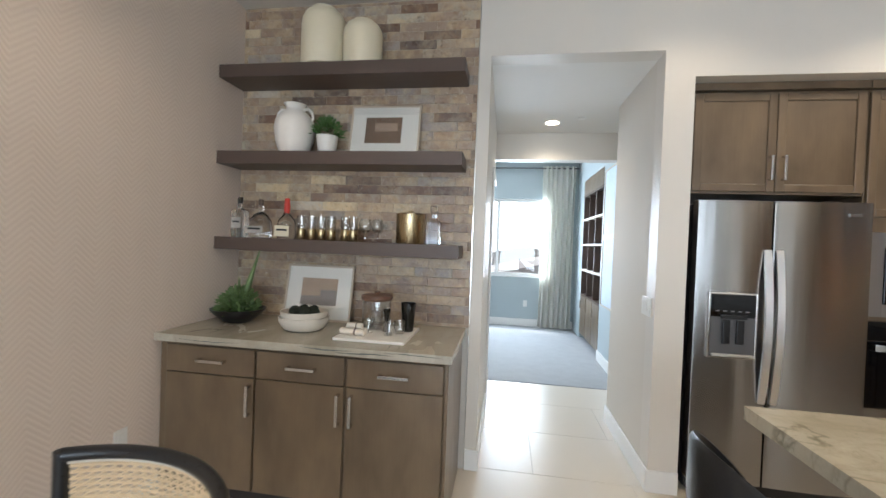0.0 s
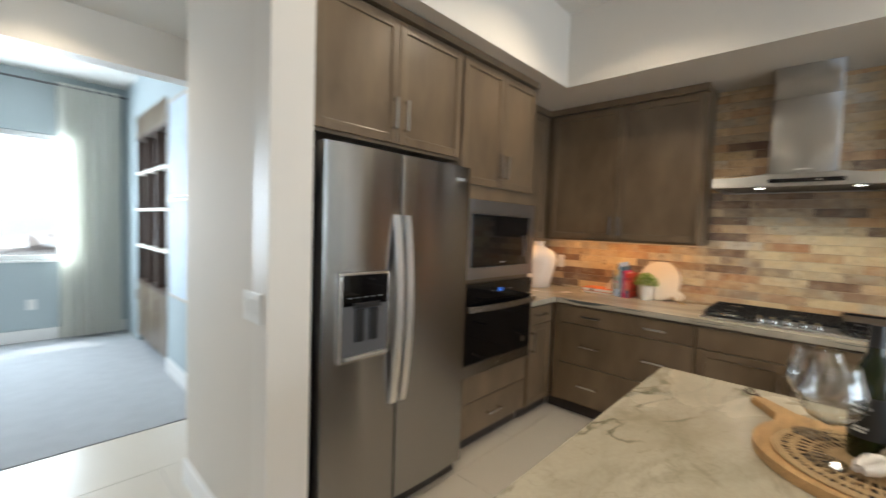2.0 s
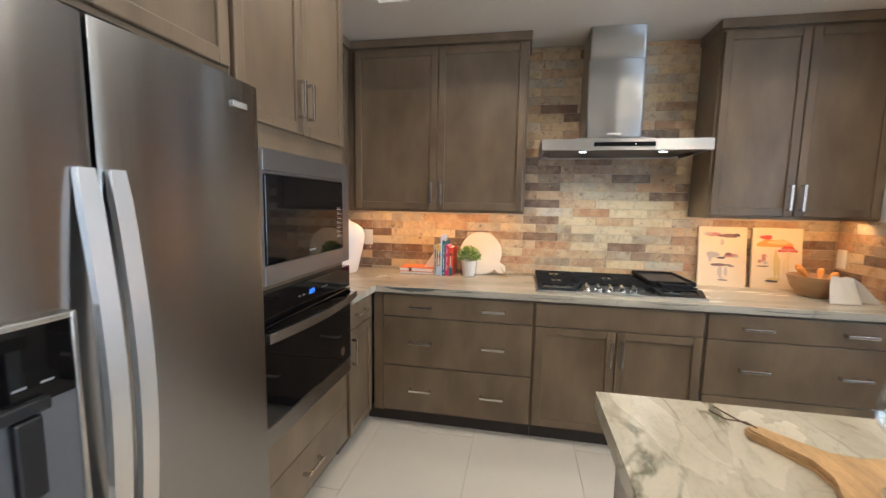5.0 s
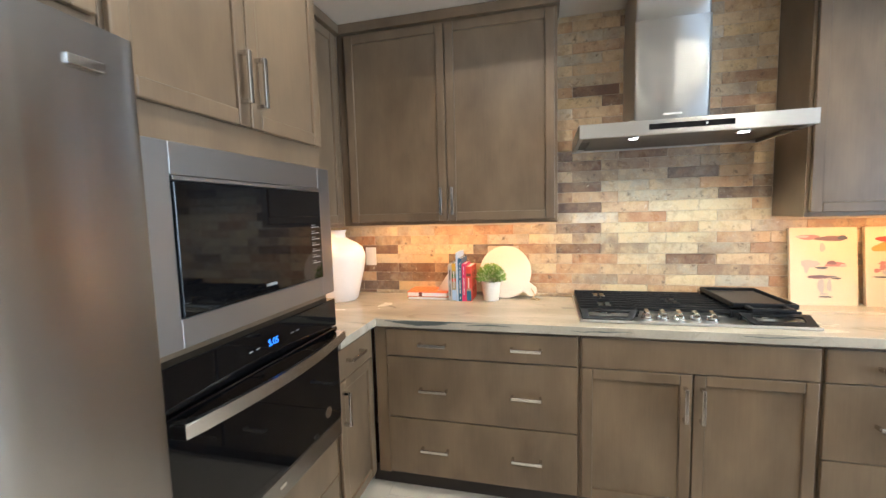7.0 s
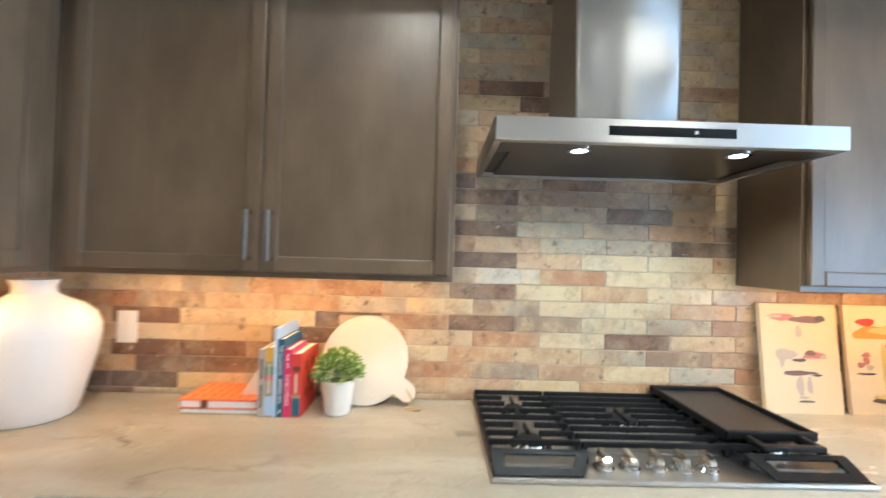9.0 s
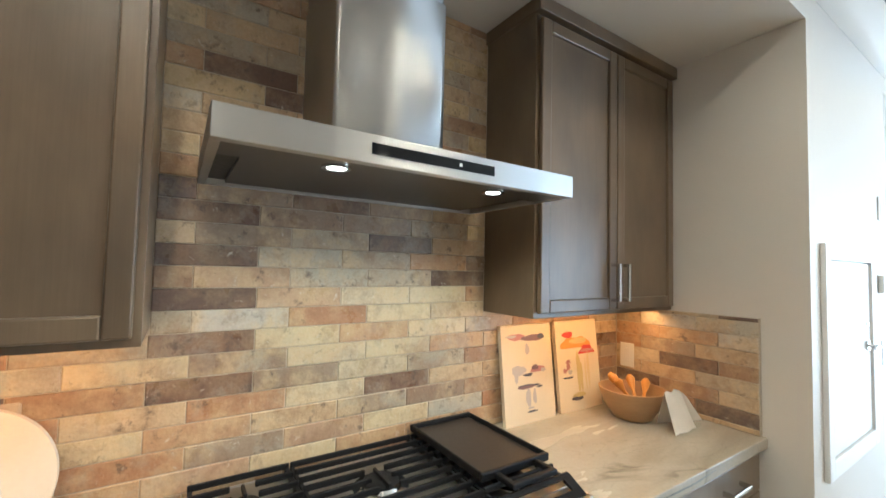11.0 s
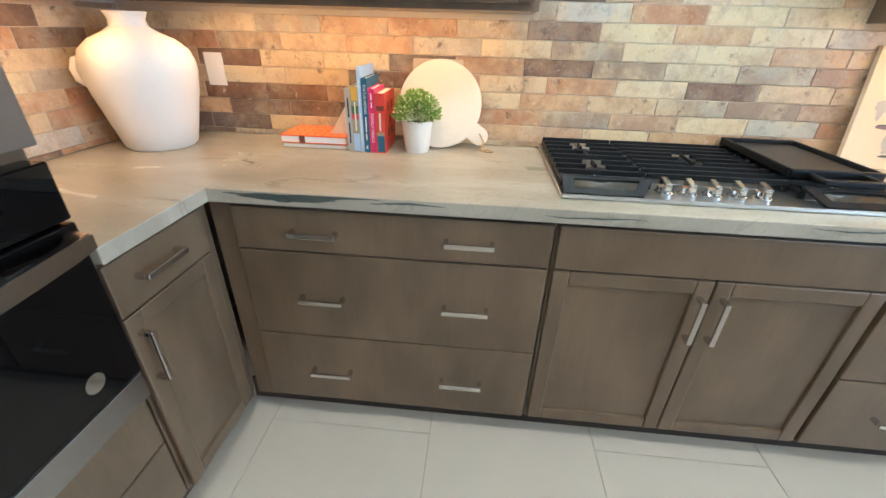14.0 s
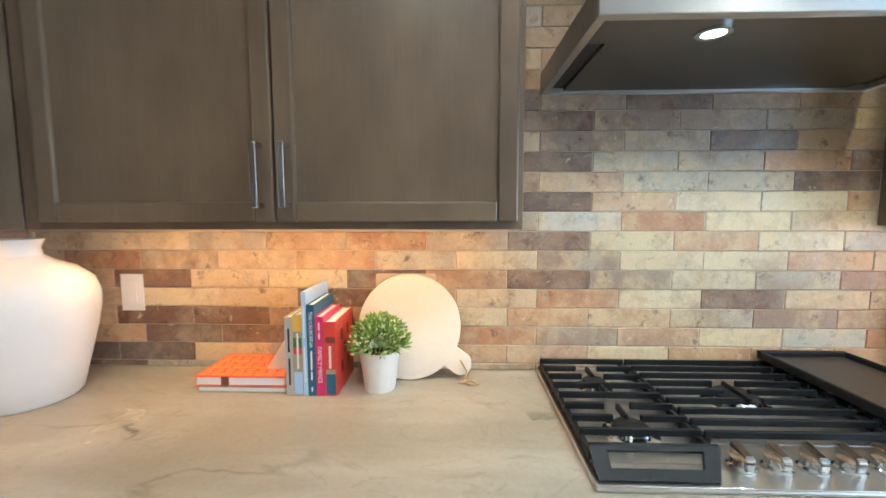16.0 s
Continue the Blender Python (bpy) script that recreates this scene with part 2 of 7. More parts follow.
def wallpaper_mat():
    """Woven chevron wallpaper: raised zigzag threads on a taupe ground."""
    m, n, l, b = principled("chevron_wallpaper")
    geo, sep = n.new("ShaderNodeNewGeometry"), n.new("ShaderNodeSeparateXYZ")
    l.new(geo.outputs["Position"], sep.inputs[0])

    def op(kind, a, v):
        t = n.new("ShaderNodeMath")
        t.operation = kind
        l.new(a, t.inputs[0])
        if isinstance(v, (int, float)):
            t.inputs[1].default_value = v
        else:
            l.new(v, t.inputs[1])
        return t.outputs[0]

    zig = op("MULTIPLY", op("PINGPONG", sep.outputs[1], 0.085), 1.0)
    wave = op("MULTIPLY", op("ADD", sep.outputs[2], zig), 2 * math.pi / 0.028)
    thread = op("SINE", wave, 0)
    ns = n.new("ShaderNodeTexNoise")
    ns.inputs["Scale"].default_value, ns.inputs["Detail"].default_value = 5, 6
    l.new(geo.outputs["Position"], ns.inputs["Vector"])
    fine = n.new("ShaderNodeTexNoise")
    fine.inputs["Scale"].default_value, fine.inputs["Detail"].default_value = 120, 4
    l.new(geo.outputs["Position"], fine.inputs["Vector"])
    hgt = op("ADD", thread, op("MULTIPLY", fine.outputs[0], 1.5))
    f = n.new("ShaderNodeMapRange")
    f.inputs[1].default_value, f.inputs[2].default_value = -0.6, 2.4
    l.new(op("ADD", hgt, ns.outputs[0]), f.inputs[0])
    mix = n.new("ShaderNodeMix")
    mix.data_type = "RGBA"
    mix.inputs[6].default_value, mix.inputs[7].default_value = (0.69, 0.585, 0.51, 1), (0.79, 0.69, 0.61, 1)
    l.new(f.outputs[0], mix.inputs[0]), l.new(mix.outputs[2], b.inputs["Base Color"])
    b.inputs["Roughness"].default_value = 0.55
    bp = n.new("ShaderNodeBump")
    bp.inputs["Strength"].default_value, bp.inputs["Distance"].default_value = 0.16, 0.003
    l.new(hgt, bp.inputs["Height"]), l.new(bp.outputs[0], b.inputs["Normal"])
    return m


PAINT = mat("greige_paint", (0.68, 0.64, 0.58), 0.46, var=0.03, scale=1.5, bump=0.12, bump_scale=160)
HALLPAINT = mat("matt_hall_paint", (0.68, 0.64, 0.58), 0.75, var=0.03, scale=1.5, bump=0.12, bump_scale=160, spec=0.2)
CEILING = mat("ceiling_paint", (0.74, 0.72, 0.68), 0.6, var=0.03, scale=1.5, bump=0.12, bump_scale=120)
TRIM = mat("white_trim_paint", (0.80, 0.79, 0.77), 0.35, var=0.02, scale=3)
BLUE = mat("blue_grey_paint", (0.40, 0.46, 0.48), 0.5, var=0.04, scale=1.5, bump=0.1, bump_scale=140)
TEAL = mat("grey_green_paint", (0.13, 0.15, 0.138), 0.45, var=0.04, scale=2, bump=0.08, bump_scale=140)
WALLPAPER = wallpaper_mat()
WOOD = wood_mat("stained_maple", (0.106, 0.073, 0.043), (0.192, 0.135, 0.081))
SHELFWOOD = mat("dark_stained_shelf", (0.088, 0.060, 0.047), 0.42, var=0.18, scale=3, bump=0.12, bump_scale=30, stretch=(0.5, 2.5, 2.5))
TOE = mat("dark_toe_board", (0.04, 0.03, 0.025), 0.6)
NICKEL = mat("brushed_nickel", (0.62, 0.60, 0.57), 0.22, metal=1, var=0.01, scale=8, rvar=0.01)
STEEL = mat("brushed_steel", (0.37, 0.365, 0.36), 0.25, metal=1, var=0.02, scale=3, stretch=(150, 150, 0.6), rvar=0.02)
STEELH = mat("brushed_steel_hood", (0.62, 0.62, 0.615), 0.52, metal=1, var=0.02, scale=3, stretch=(150, 0.6, 150), rvar=0.02)
for _m in (STEEL, STEELH):
    _n, _l = _m.node_tree.nodes, _m.node_tree.links
    _t = _n.new("ShaderNodeTangent")
    _t.direction_type, _t.axis = "RADIAL", "Z"
    _l.new(_t.outputs[0], _n["Principled BSDF"].inputs["Tangent"])
    _n["Principled BSDF"].inputs["Anisotropic"].default_value = 0.93
    _n["Principled BSDF"].inputs["Anisotropic Rotation"].default_value = 0.25
    _c, _p, _b = _n.new("ShaderNodeTexCoord"), _n.new("ShaderNodeMapping"), _n.new("ShaderNodeBump")
    _p.inputs["Scale"].default_value = (14, 14, 0.5)
    _l.new(_c.outputs["Object"], _p.inputs[0])
    _b.inputs["Strength"].default_value, _b.inputs["Distance"].default_value = 0.25, 0.004
    _l.new(noise_of(_n, _l, _p.outputs[0], 1.0, 2, 0.5), _b.inputs["Height"])
    _l.new(_b.outputs[0], _n["Principled BSDF"].inputs["Normal"])
TRAYSTEEL = mat("polished_tray_steel", (0.60, 0.59, 0.58), 0.30, metal=1, var=0.03, scale=4, stretch=(60, 1, 60), rvar=0.03)
SINKSTEEL = mat("satin_sink_steel", (0.50, 0.48, 0.46), 0.38, metal=1, var=0.05, scale=5, rvar=0.04)
BARSTEEL = mat("satin_bar_steel", (0.86, 0.86, 0.86), 0.38, metal=1, var=0.03, scale=3, stretch=(60, 60, 1), rvar=0.02)
TRIMSTEEL = mat("satin_trim_steel", (0.31, 0.30, 0.295), 0.40, metal=1, var=0.03, scale=3, stretch=(1, 60, 60), rvar=0.02)
GRIDDLE = mat("seasoned_griddle", (0.035, 0.028, 0.024), 0.42, var=0.25, scale=12, bump=0.1, bump_scale=90)
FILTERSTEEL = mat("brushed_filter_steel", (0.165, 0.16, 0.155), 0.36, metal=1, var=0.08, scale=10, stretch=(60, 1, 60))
DARKSTEEL = mat("dark_filter_steel", (0.13, 0.13, 0.13), 0.35, metal=1, var=0.1, scale=20)
CHROME = mat("polished_chrome", (0.75, 0.75, 0.74), 0.08, metal=1, var=0.02, rvar=0.03)
BLACKGLASS = mat("black_oven_glass", (0.003, 0.003, 0.0035), 0.04, spec=0.35, var=0.1, rvar=0.02)
BLACKPLASTIC = mat("black_plastic", (0.012, 0.012, 0.013), 0.35, var=0.1)
IRON = mat("cast_iron", (0.010, 0.011, 0.013), 0.45, spec=0.22, var=0.2, scale=30, bump=0.2, bump_scale=200)
STONE = stone_mat("cream_quartzite", (0.34, 0.305, 0.240), (0.45, 0.410, 0.335), (0.15, 0.14, 0.11), 8, 0.013, 0.52, (2.8, 0.9, 1.0), 0.3)
STONE_ISLAND = stone_mat("island_quartzite", (0.41, 0.36, 0.265), (0.52, 0.465, 0.36), (0.15, 0.14, 0.09), 25, 0.016, 0.45, (1.3, 2.2, 1.0), 0.6)
TILE = mat("cream_floor_tile", (0.64, 0.585, 0.50), 0.30, var=0.03, scale=1.2, rvar=0.02)
GROUT = mat("grout", (0.48, 0.44, 0.39), 0.8, var=0.08, bump=0.2, bump_scale=150)
MORTAR = mat("tile_grout", (0.50, 0.43, 0.33), 0.8, var=0.1, scale=15, bump=0.3, bump_scale=150)
CARPET = mat("blue_grey_carpet", (0.36, 0.37, 0.38), 0.95, var=0.18, scale=8, bump=0.6, bump_scale=250)
PLASTIC = mat("white_plastic", (0.80, 0.79, 0.76), 0.3, var=0.02)
ACWHITE = mat("glossy_white_plastic", (0.80, 0.78, 0.76), 0.12, var=0.02, rvar=0.03)
CREAM = mat("cream_stoneware", (0.74, 0.67, 0.50), 0.45, var=0.06, scale=12, bump=0.1, bump_scale=60)
CERAMIC = mat("white_ceramic", (0.80, 0.77, 0.72), 0.3, var=0.03, scale=10, bump=0.06, bump_scale=50)
VASEWHITE = mat("matte_white_earthenware", (0.76, 0.73, 0.69), 0.7, var=0.04, scale=14, bump=0.25, bump_scale=70)
OLIVEWOOD = mat("oiled_light_wood", (0.46, 0.28, 0.12), 0.42, var=0.95, scale=9, stretch=(1, 5, 5), bump=0.1, bump_scale=30)
BOWLWOOD = mat("mango_wood", (0.34, 0.20, 0.09), 0.45, var=0.3, scale=7, stretch=(1, 1, 4), bump=0.1, bump_scale=40)
PALEWOOD = mat("whitewashed_wood", (0.72, 0.66, 0.57), 0.6, var=0.1, scale=10, stretch=(4, 1, 1), bump=0.15, bump_scale=60)
CANE = mat("woven_cane", (0.74, 0.58, 0.37), 0.6, var=0.15, scale=30)
RATTAN = mat("seagrass", (0.50, 0.35, 0.18), 0.7, var=0.25, scale=40)
BLACKWOOD = mat("black_lacquered_wood", (0.012, 0.013, 0.015), 0.3, var=0.15, scale=10)
MATBOARD = mat("white_mat_board", (0.88, 0.86, 0.83), 0.8, var=0.02)
FRAMEWOOD = mat("light_oak_frame", (0.50, 0.42, 0.33), 0.5, var=0.15, scale=20)
LEAF = mat("leaf_green", (0.07, 0.15, 0.035), 0.5, var=0.5, scale=30)
SUCCULENT = mat("succulent_green", (0.12, 0.19, 0.065), 0.5, var=0.55, scale=20)
SOIL = mat("dark_soil", (0.03, 0.02, 0.015), 0.95, var=0.4, scale=60)
CLEAR = thin_glass("clear_glass")
BOTTLEGLASS = glass("bottle_glass")
GOLD = mat("brushed_brass", (0.46, 0.36, 0.21), 0.28, metal=1, var=0.08, scale=4, stretch=(20, 20, 0.5))
LINEN = mat("cream_linen", (0.72, 0.66, 0.57), 0.9, var=0.08, scale=15, bump=0.4, bump_scale=220)
GREENCLOTH = mat("dark_green_satin", (0.014, 0.034, 0.026), 0.42, var=0.25, scale=8)
CURTAIN = mat("grey_sheer_curtain", (0.86, 0.85, 0.80), 0.85, var=0.05, scale=6, bump=0.3, bump_scale=200)
_n, _l = CURTAIN.node_tree.nodes, CURTAIN.node_tree.links
_t, _x = _n.new("ShaderNodeBsdfTranslucent"), _n.new("ShaderNodeMixShader")
_t.inputs[0].default_value, _x.inputs[0].default_value = (0.82, 0.82, 0.76, 1), 0.5
_l.new(_n["Principled BSDF"].outputs[0], _x.inputs[1]), _l.new(_t.outputs[0], _x.inputs[2]), _l.new(_x.outputs[0], _n["Material Output"].inputs[0])
DIMGREY = mat("grey_print", (0.22, 0.22, 0.22), 0.5, var=0.02)
RED = mat("red_cover", (0.62, 0.06, 0.04), 0.35, var=0.08)
CAN_GLOW = glow("lit_diffuser", (1.0, 0.80, 0.55), 14)
HOOD_GLOW = glow("lit_hood_bulb", (1.0, 0.92, 0.78), 10)
BRICK = brick_mat("reclaimed_brick_tile", [
    (0.0, (0.50, 0.32, 0.18)), (0.16, (0.56, 0.41, 0.25)), (0.30, (0.43, 0.235, 0.125)), (0.42, (0.58, 0.45, 0.29)),
    (0.55, (0.36, 0.225, 0.135)), (0.66, (0.52, 0.36, 0.23)), (0.76, (0.62, 0.47, 0.26)), (0.86, (0.47, 0.32, 0.21)), (0.94, (0.42, 0.36, 0.28))], 0.5, 0.3, 0.75)
BRICK_DARK = brick_mat("dark_brick_tile", [(0.0, (0.16, 0.105, 0.08)), (0.4, (0.18, 0.105, 0.072)), (0.75, (0.15, 0.11, 0.09))], 0.22, 0.35, 0.9)
BRICK_GREY = brick_mat("grey_brick_tile", [(0.0, (0.46, 0.38, 0.27)), (0.35, (0.36, 0.275, 0.195)), (0.6, (0.49, 0.45, 0.36)), (0.8, (0.32, 0.235, 0.165))], 0.6, 0.5, 0.8)
# Same tile as BRICK, toned taupe for the bar's dimmer, cooler light.
BRICK_BAR_SHADE = brick_mat("bar_shaded_brick_tile", [(0.0, (0.33, 0.25, 0.19)), (0.25, (0.38, 0.29, 0.22)), (0.5, (0.27, 0.20, 0.16)), (0.7, (0.42, 0.33, 0.24)), (0.87, (0.33, 0.29, 0.26))], 0.45, 0.5, 0.6)
BRICK_PALE = brick_mat("pale_brick_tile", [(0.0, (0.64, 0.54, 0.37)), (0.4, (0.66, 0.55, 0.35)), (0.75, (0.58, 0.53, 0.45))], 0.7, 0.3, 0.5)


# ---- building helpers ----
def top_of(ob):
    while ob.parent:
        ob = ob.parent
    return ob


def thing(name, place, label, category, group="", kind=""):
    ob = new(name)
    ob.location = place
    ob.empty_display_size = 0.05
    return tagged(ob, label, category, group, kind)


def finish(name, bm, material, smooth=False):
    bmesh.ops.recalc_face_normals(bm, faces=bm.faces)
    me = bpy.data.meshes.new(name)
    bm.to_mesh(me)
    bm.free()
    me.materials.append(material)
    if smooth:
        me.shade_smooth()
        me.set_sharp_from_angle(angle=radians(40))
    return new(name, me)


def part(name, bm, material, parent, label="", smooth=False):
    """Links a bmesh, given in world places, as one mesh under a thing or a part."""
    bm.transform(Matrix.Translation(-top_of(parent).location))
    ob = finish(name, bm, material, smooth)
    ob.parent = parent
    if label:
        tagged(ob, label)
    return ob


def solid(name, bm, material, label="", category="", kind="", smooth=False, group=""):
    """A thing, or a piece of the setting, in one mesh, with its origin at its base."""
    lo = [min(v.co[i] for v in bm.verts) for i in range(3)]
    hi = [max(v.co[i] for v in bm.verts) for i in range(3)]
    base = Vector(((lo[0] + hi[0]) / 2, (lo[1] + hi[1]) / 2, lo[2]))
    bm.transform(Matrix.Translation(-base))
    ob = finish(name, bm, material, smooth)
    ob.location = base
    return tagged(ob, label, category, group, kind)


def box(x0, x1, y0, y1, z0, z1, bevel=0.0, bm=None):
    out = bm or bmesh.new()
    x0, x1, y0, y1, z0, z1 = min(x0, x1), max(x0, x1), min(y0, y1), max(y0, y1), min(z0, z1), max(z0, z1)
    made = bmesh.ops.create_cube(out, size=1, matrix=Matrix.Translation(((x0 + x1) / 2, (y0 + y1) / 2, (z0 + z1) / 2)) @ Matrix.Diagonal((x1 - x0, y1 - y0, z1 - z0, 1)))
    if bevel:
        edges = {e for v in made["verts"] for e in v.link_edges}
        bmesh.ops.bevel(out, geom=list(edges), offset=min(bevel, 0.45 * min(x1 - x0, y1 - y0, z1 - z0)), segments=2, affect="EDGES", profile=0.5)
    return out


def boxes(*rows, bevel=0.0):
    bm = bmesh.new()
    for r in rows:
        box(*r, bevel=bevel, bm=bm)
    return bm


def lathe(profile, cx, cy, cz=0.0, segs=32, bm=None):
    """A turned shape from (radius, height) pairs, bottom outside first."""
    out = bm or bmesh.new()
    rings = []
    for r, z in profile:
        if r < 1e-5:
            rings.append([out.verts.new((cx, cy, cz + z))])
        else:
            rings.append([out.verts.new((cx + r * math.cos(2 * math.pi * k / segs), cy + r * math.sin(2 * math.pi * k / segs), cz + z)) for k in range(segs)])
    for a, b in zip(rings, rings[1:]):
        for k in range(segs):
            q = [a[k % len(a)], a[(k + 1) % len(a)], b[(k + 1) % len(b)], b[k % len(b)]]
            q = list(dict.fromkeys(q))
            if len(q) > 2:
                out.faces.new(q)
    return out


def tube(points, radius, segs=10, bm=None, closed=False):
    """A round bar along points; radius may be one number or one a point."""
    out = bm or bmesh.new()
    pts = [Vector(p) for p in points]
    rs = radius if isinstance(radius, (list, tuple)) else [radius] * len(pts)
    rings, up = [], Vector((0, 0, 1))
    count = len(pts)
    prev = None
    for i, p in enumerate(pts):
        a = pts[(i - 1) % count] if (closed or i) else p
        b = pts[(i + 1) % count] if (closed or i < count - 1) else p
        d = (b - a).normalized()
        if prev is None:
            prev = d.cross(up) if abs(d.dot(up)) < 0.9 else d.cross(Vector((1, 0, 0)))
        side = (prev - d * prev.dot(d)).normalized()
        prev = side
        other = d.cross(side)
        rings.append([out.verts.new(p + rs[i] * (side * math.cos(2 * math.pi * k / segs) + other * math.sin(2 * math.pi * k / segs))) for k in range(segs)])
    pairs = list(zip(rings, rings[1:])) + ([(rings[-1], rings[0])] if closed else [])
    for a, b in pairs:
        for k in range(segs):
            out.faces.new((a[k], a[(k + 1) % segs], b[(k + 1) % segs], b[k]))
    if not closed:
        out.faces.new(rings[0]), out.faces.new(rings[-1])
    return out


def prism(points, to3, depth0, depth1, bm=None):
    """A flat outline in (u, w), made thick from depth0 to depth1 by to3(u, d, w)."""
    out = bm or bmesh.new()
    a = [out.verts.new(to3(u, depth0, w)) for u, w in points]
    b = [out.verts.new(to3(u, depth1, w)) for u, w in points]
    out.faces.new(a), out.faces.new(b[::-1])
    for k in range(len(a)):
        j = (k + 1) % len(a)
        out.faces.new((a[k], b[k], b[j], a[j]))
    return out


def west(x0):
    """Places on a front that faces -x: u along y, d out of the front, w up."""
    return lambda u, d, w: (x0 - d, u, w)


def south(y0):
    """Places on a front that faces -y: u along x, d out of the front, w up."""
    return lambda u, d, w: (u, y0 - d, w)


def fbox(to3, u0, u1, d0, d1, w0, w1, bevel=0.0, bm=None):
    a, b = to3(u0, d0, w0), to3(u1, d1, w1)
    return box(a[0], b[0], a[1], b[1], a[2], b[2], bevel, bm)


def ellipse(cu, cw, ru, rw, n=24, a0=0.0, a1=2 * math.pi):
    return [(cu + ru * math.cos(a0 + (a1 - a0) * k / n), cw + rw * math.sin(a0 + (a1 - a0) * k / n)) for k in range(n)]


# ---- the setting ----
def wall(name, bm, material=PAINT):
    return solid(name, bm, material, "painted plaster wall", "wall", "structure")


NY, NK, EX, HX = 3.316, 4.03, 4.436, 3.654  # plain north wall, kitchen north wall, kitchen east wall, hatch wall
AL, AR, SOF = 1.622, 0.524, 2.506           # alcove ends and soffit height
OL, OR, OT = 0.412, 1.452, 2.665            # hall opening
solid("wall_west", boxes((-1.45, -1.30, -3.2, 3.316, 0, CEIL), (-1.45, -1.30, -7.6, -6.0, 0, CEIL), (-1.45, -1.30, -6.0, -3.2, 2.4, CEIL)), WALLPAPER, "taupe chevron textured wallpaper on the wall", "wall", "structure")
wall("wall_north", boxes((-1.45, OL, NY, NY + 0.14, 0, CEIL), (OL, OR, NY, NY + 0.14, OT, CEIL), (OR, AL, NY, NY + 0.14, 0, CEIL)))
wall("bulkhead", boxes((AL, EX, NY, NK, SOF, CEIL), (HX, EX, AR, NY, SOF, CEIL)))
wall("alcove_side_wall", box(OR + 0.15, AL, NY + 0.14, NK, 0, OT + 0.3))
wall("wall_kitchen_north", box(AL, EX + 0.15, NK, NK + 0.15, 0, CEIL))
wall("wall_kitchen_east", box(EX, EX + 0.15, AR - 0.1, NK, 0, CEIL))
wall("wall_east", boxes((HX + 0.12, EX + 0.15, AR - 0.12, AR, 0, CEIL), (HX, HX + 0.12, -0.665, AR, 0, CEIL), (HX, HX + 0.12, -7.6, -0.665, 2.53, CEIL)))
wall("wall_stair_north", box(HX + 0.12, 5.3, AR - 0.3, AR - 0.12, 0, CEIL))
solid("wall_stair_east", box(5.2, 5.35, -7.6, AR - 0.3, 0, CEIL), TEAL, "grey-green painted panelled wall", "wall", "structure")
# Unseen wall, set far back so the added south daylight falls evenly.
wall("wall_south", boxes((-1.45, -1.4, -7.6, -7.45, 0, CEIL), (5.0, 5.35, -7.6, -7.45, 0, CEIL), (-1.4, 5.0, -7.6, -7.45, 2.4, CEIL)))
solid("ceiling", box(-1.45, 5.35, -7.6, NY, CEIL, CEIL + 0.1), CEILING, "white painted ceiling", "ceiling", "structure")
solid("ceiling_hall", box(-0.6, 2.6, NY + 0.14, 5.12, OT, OT + 0.1), CEILING, "white painted hall ceiling", "ceiling", "structure")
solid("ceiling_study", box(-2.2, 2.4, 5.26, 8.3, 2.99, 3.09), CEILING, "white painted study ceiling", "ceiling", "structure")
# hall
wall("wall_hall_west", boxes((OL - 0.14, OL, NY + 0.14, 4.42, 0, OT), (OL - 0.14, OL, 4.42, 5.12, 2.1, OT)))
wall("wall_hall_east", boxes((OR, OR + 0.15, NY + 0.14, 4.32, 0, OT), (OR + 0.15, 2.6, 4.17, 4.32, 0, OT), (2.5, 2.6, 4.32, 5.12, 0, OT)), HALLPAINT)
wall("wall_study_south", boxes((-2.3, 0.405, 5.12, 5.26, 0, 2.99), (0.405, 1.70, 5.12, 5.26, 2.385, 2.99), (1.70, 2.6, 5.12, 5.26, 0, 2.99)))
solid("wall_study_north", boxes((-2.3, -0.75, 8.25, 8.4, 0, 2.99), (1.33, 2.4, 8.25, 8.4, 0, 2.99), (-0.75, 1.33, 8.25, 8.4, 0, 0.92), (-0.75, 1.33, 8.25, 8.4, 2.33, 2.99)), BLUE, "blue-grey painted study wall with a window opening", "wall", "structure")
solid("wall_study_east", boxes((1.80, 1.95, 5.26, 6.28, 0, 2.99), (2.25, 2.4, 6.28, 7.6, 0, 2.99), (1.80, 2.25, 7.6, 8.25, 0, 2.99), (1.80, 2.25, 6.28, 7.6, 2.56, 2.99)), BLUE, "blue-grey painted study wall with a built-in niche", "wall", "structure")
solid("wall_study_west", box(-2.3, -2.2, 5.26, 8.25, 0, 2.99), BLUE, "blue-grey painted study wall", "wall", "structure")
floor = solid("floor", box(-1.45, 5.35, -7.6, 5.12, -0.1, -0.004), GROUT, "cream porcelain tile floor with pale grout", "floor", "structure")
solid("carpet", box(-2.2, 2.4, 5.12, 8.25, -0.08, 0.006), CARPET, "blue-grey cut pile carpet in the study", "carpet", "structure")


def skirting(name, bm):
    return solid(name, bm, TRIM, "white painted skirting board", "baseboard", "structure")


BH = 0.135
skirting("baseboard", boxes((0.335, OL + 0.014, NY - 0.014, NY - 0.001, 0, BH), (OL, OL + 0.014, NY, 4.34, 0, BH), bevel=0.004))
skirting("baseboard", boxes((OR - 0.014, AL, NY - 0.014, NY - 0.001, 0, BH), (OR - 0.014, OR - 0.001, NY, 4.33, 0, BH), bevel=0.004))
skirting("baseboard", boxes((0.36, 0.42, 5.10, 5.119, 0, BH), (1.69, 2.5, 5.10, 5.119, 0, BH), bevel=0.004))
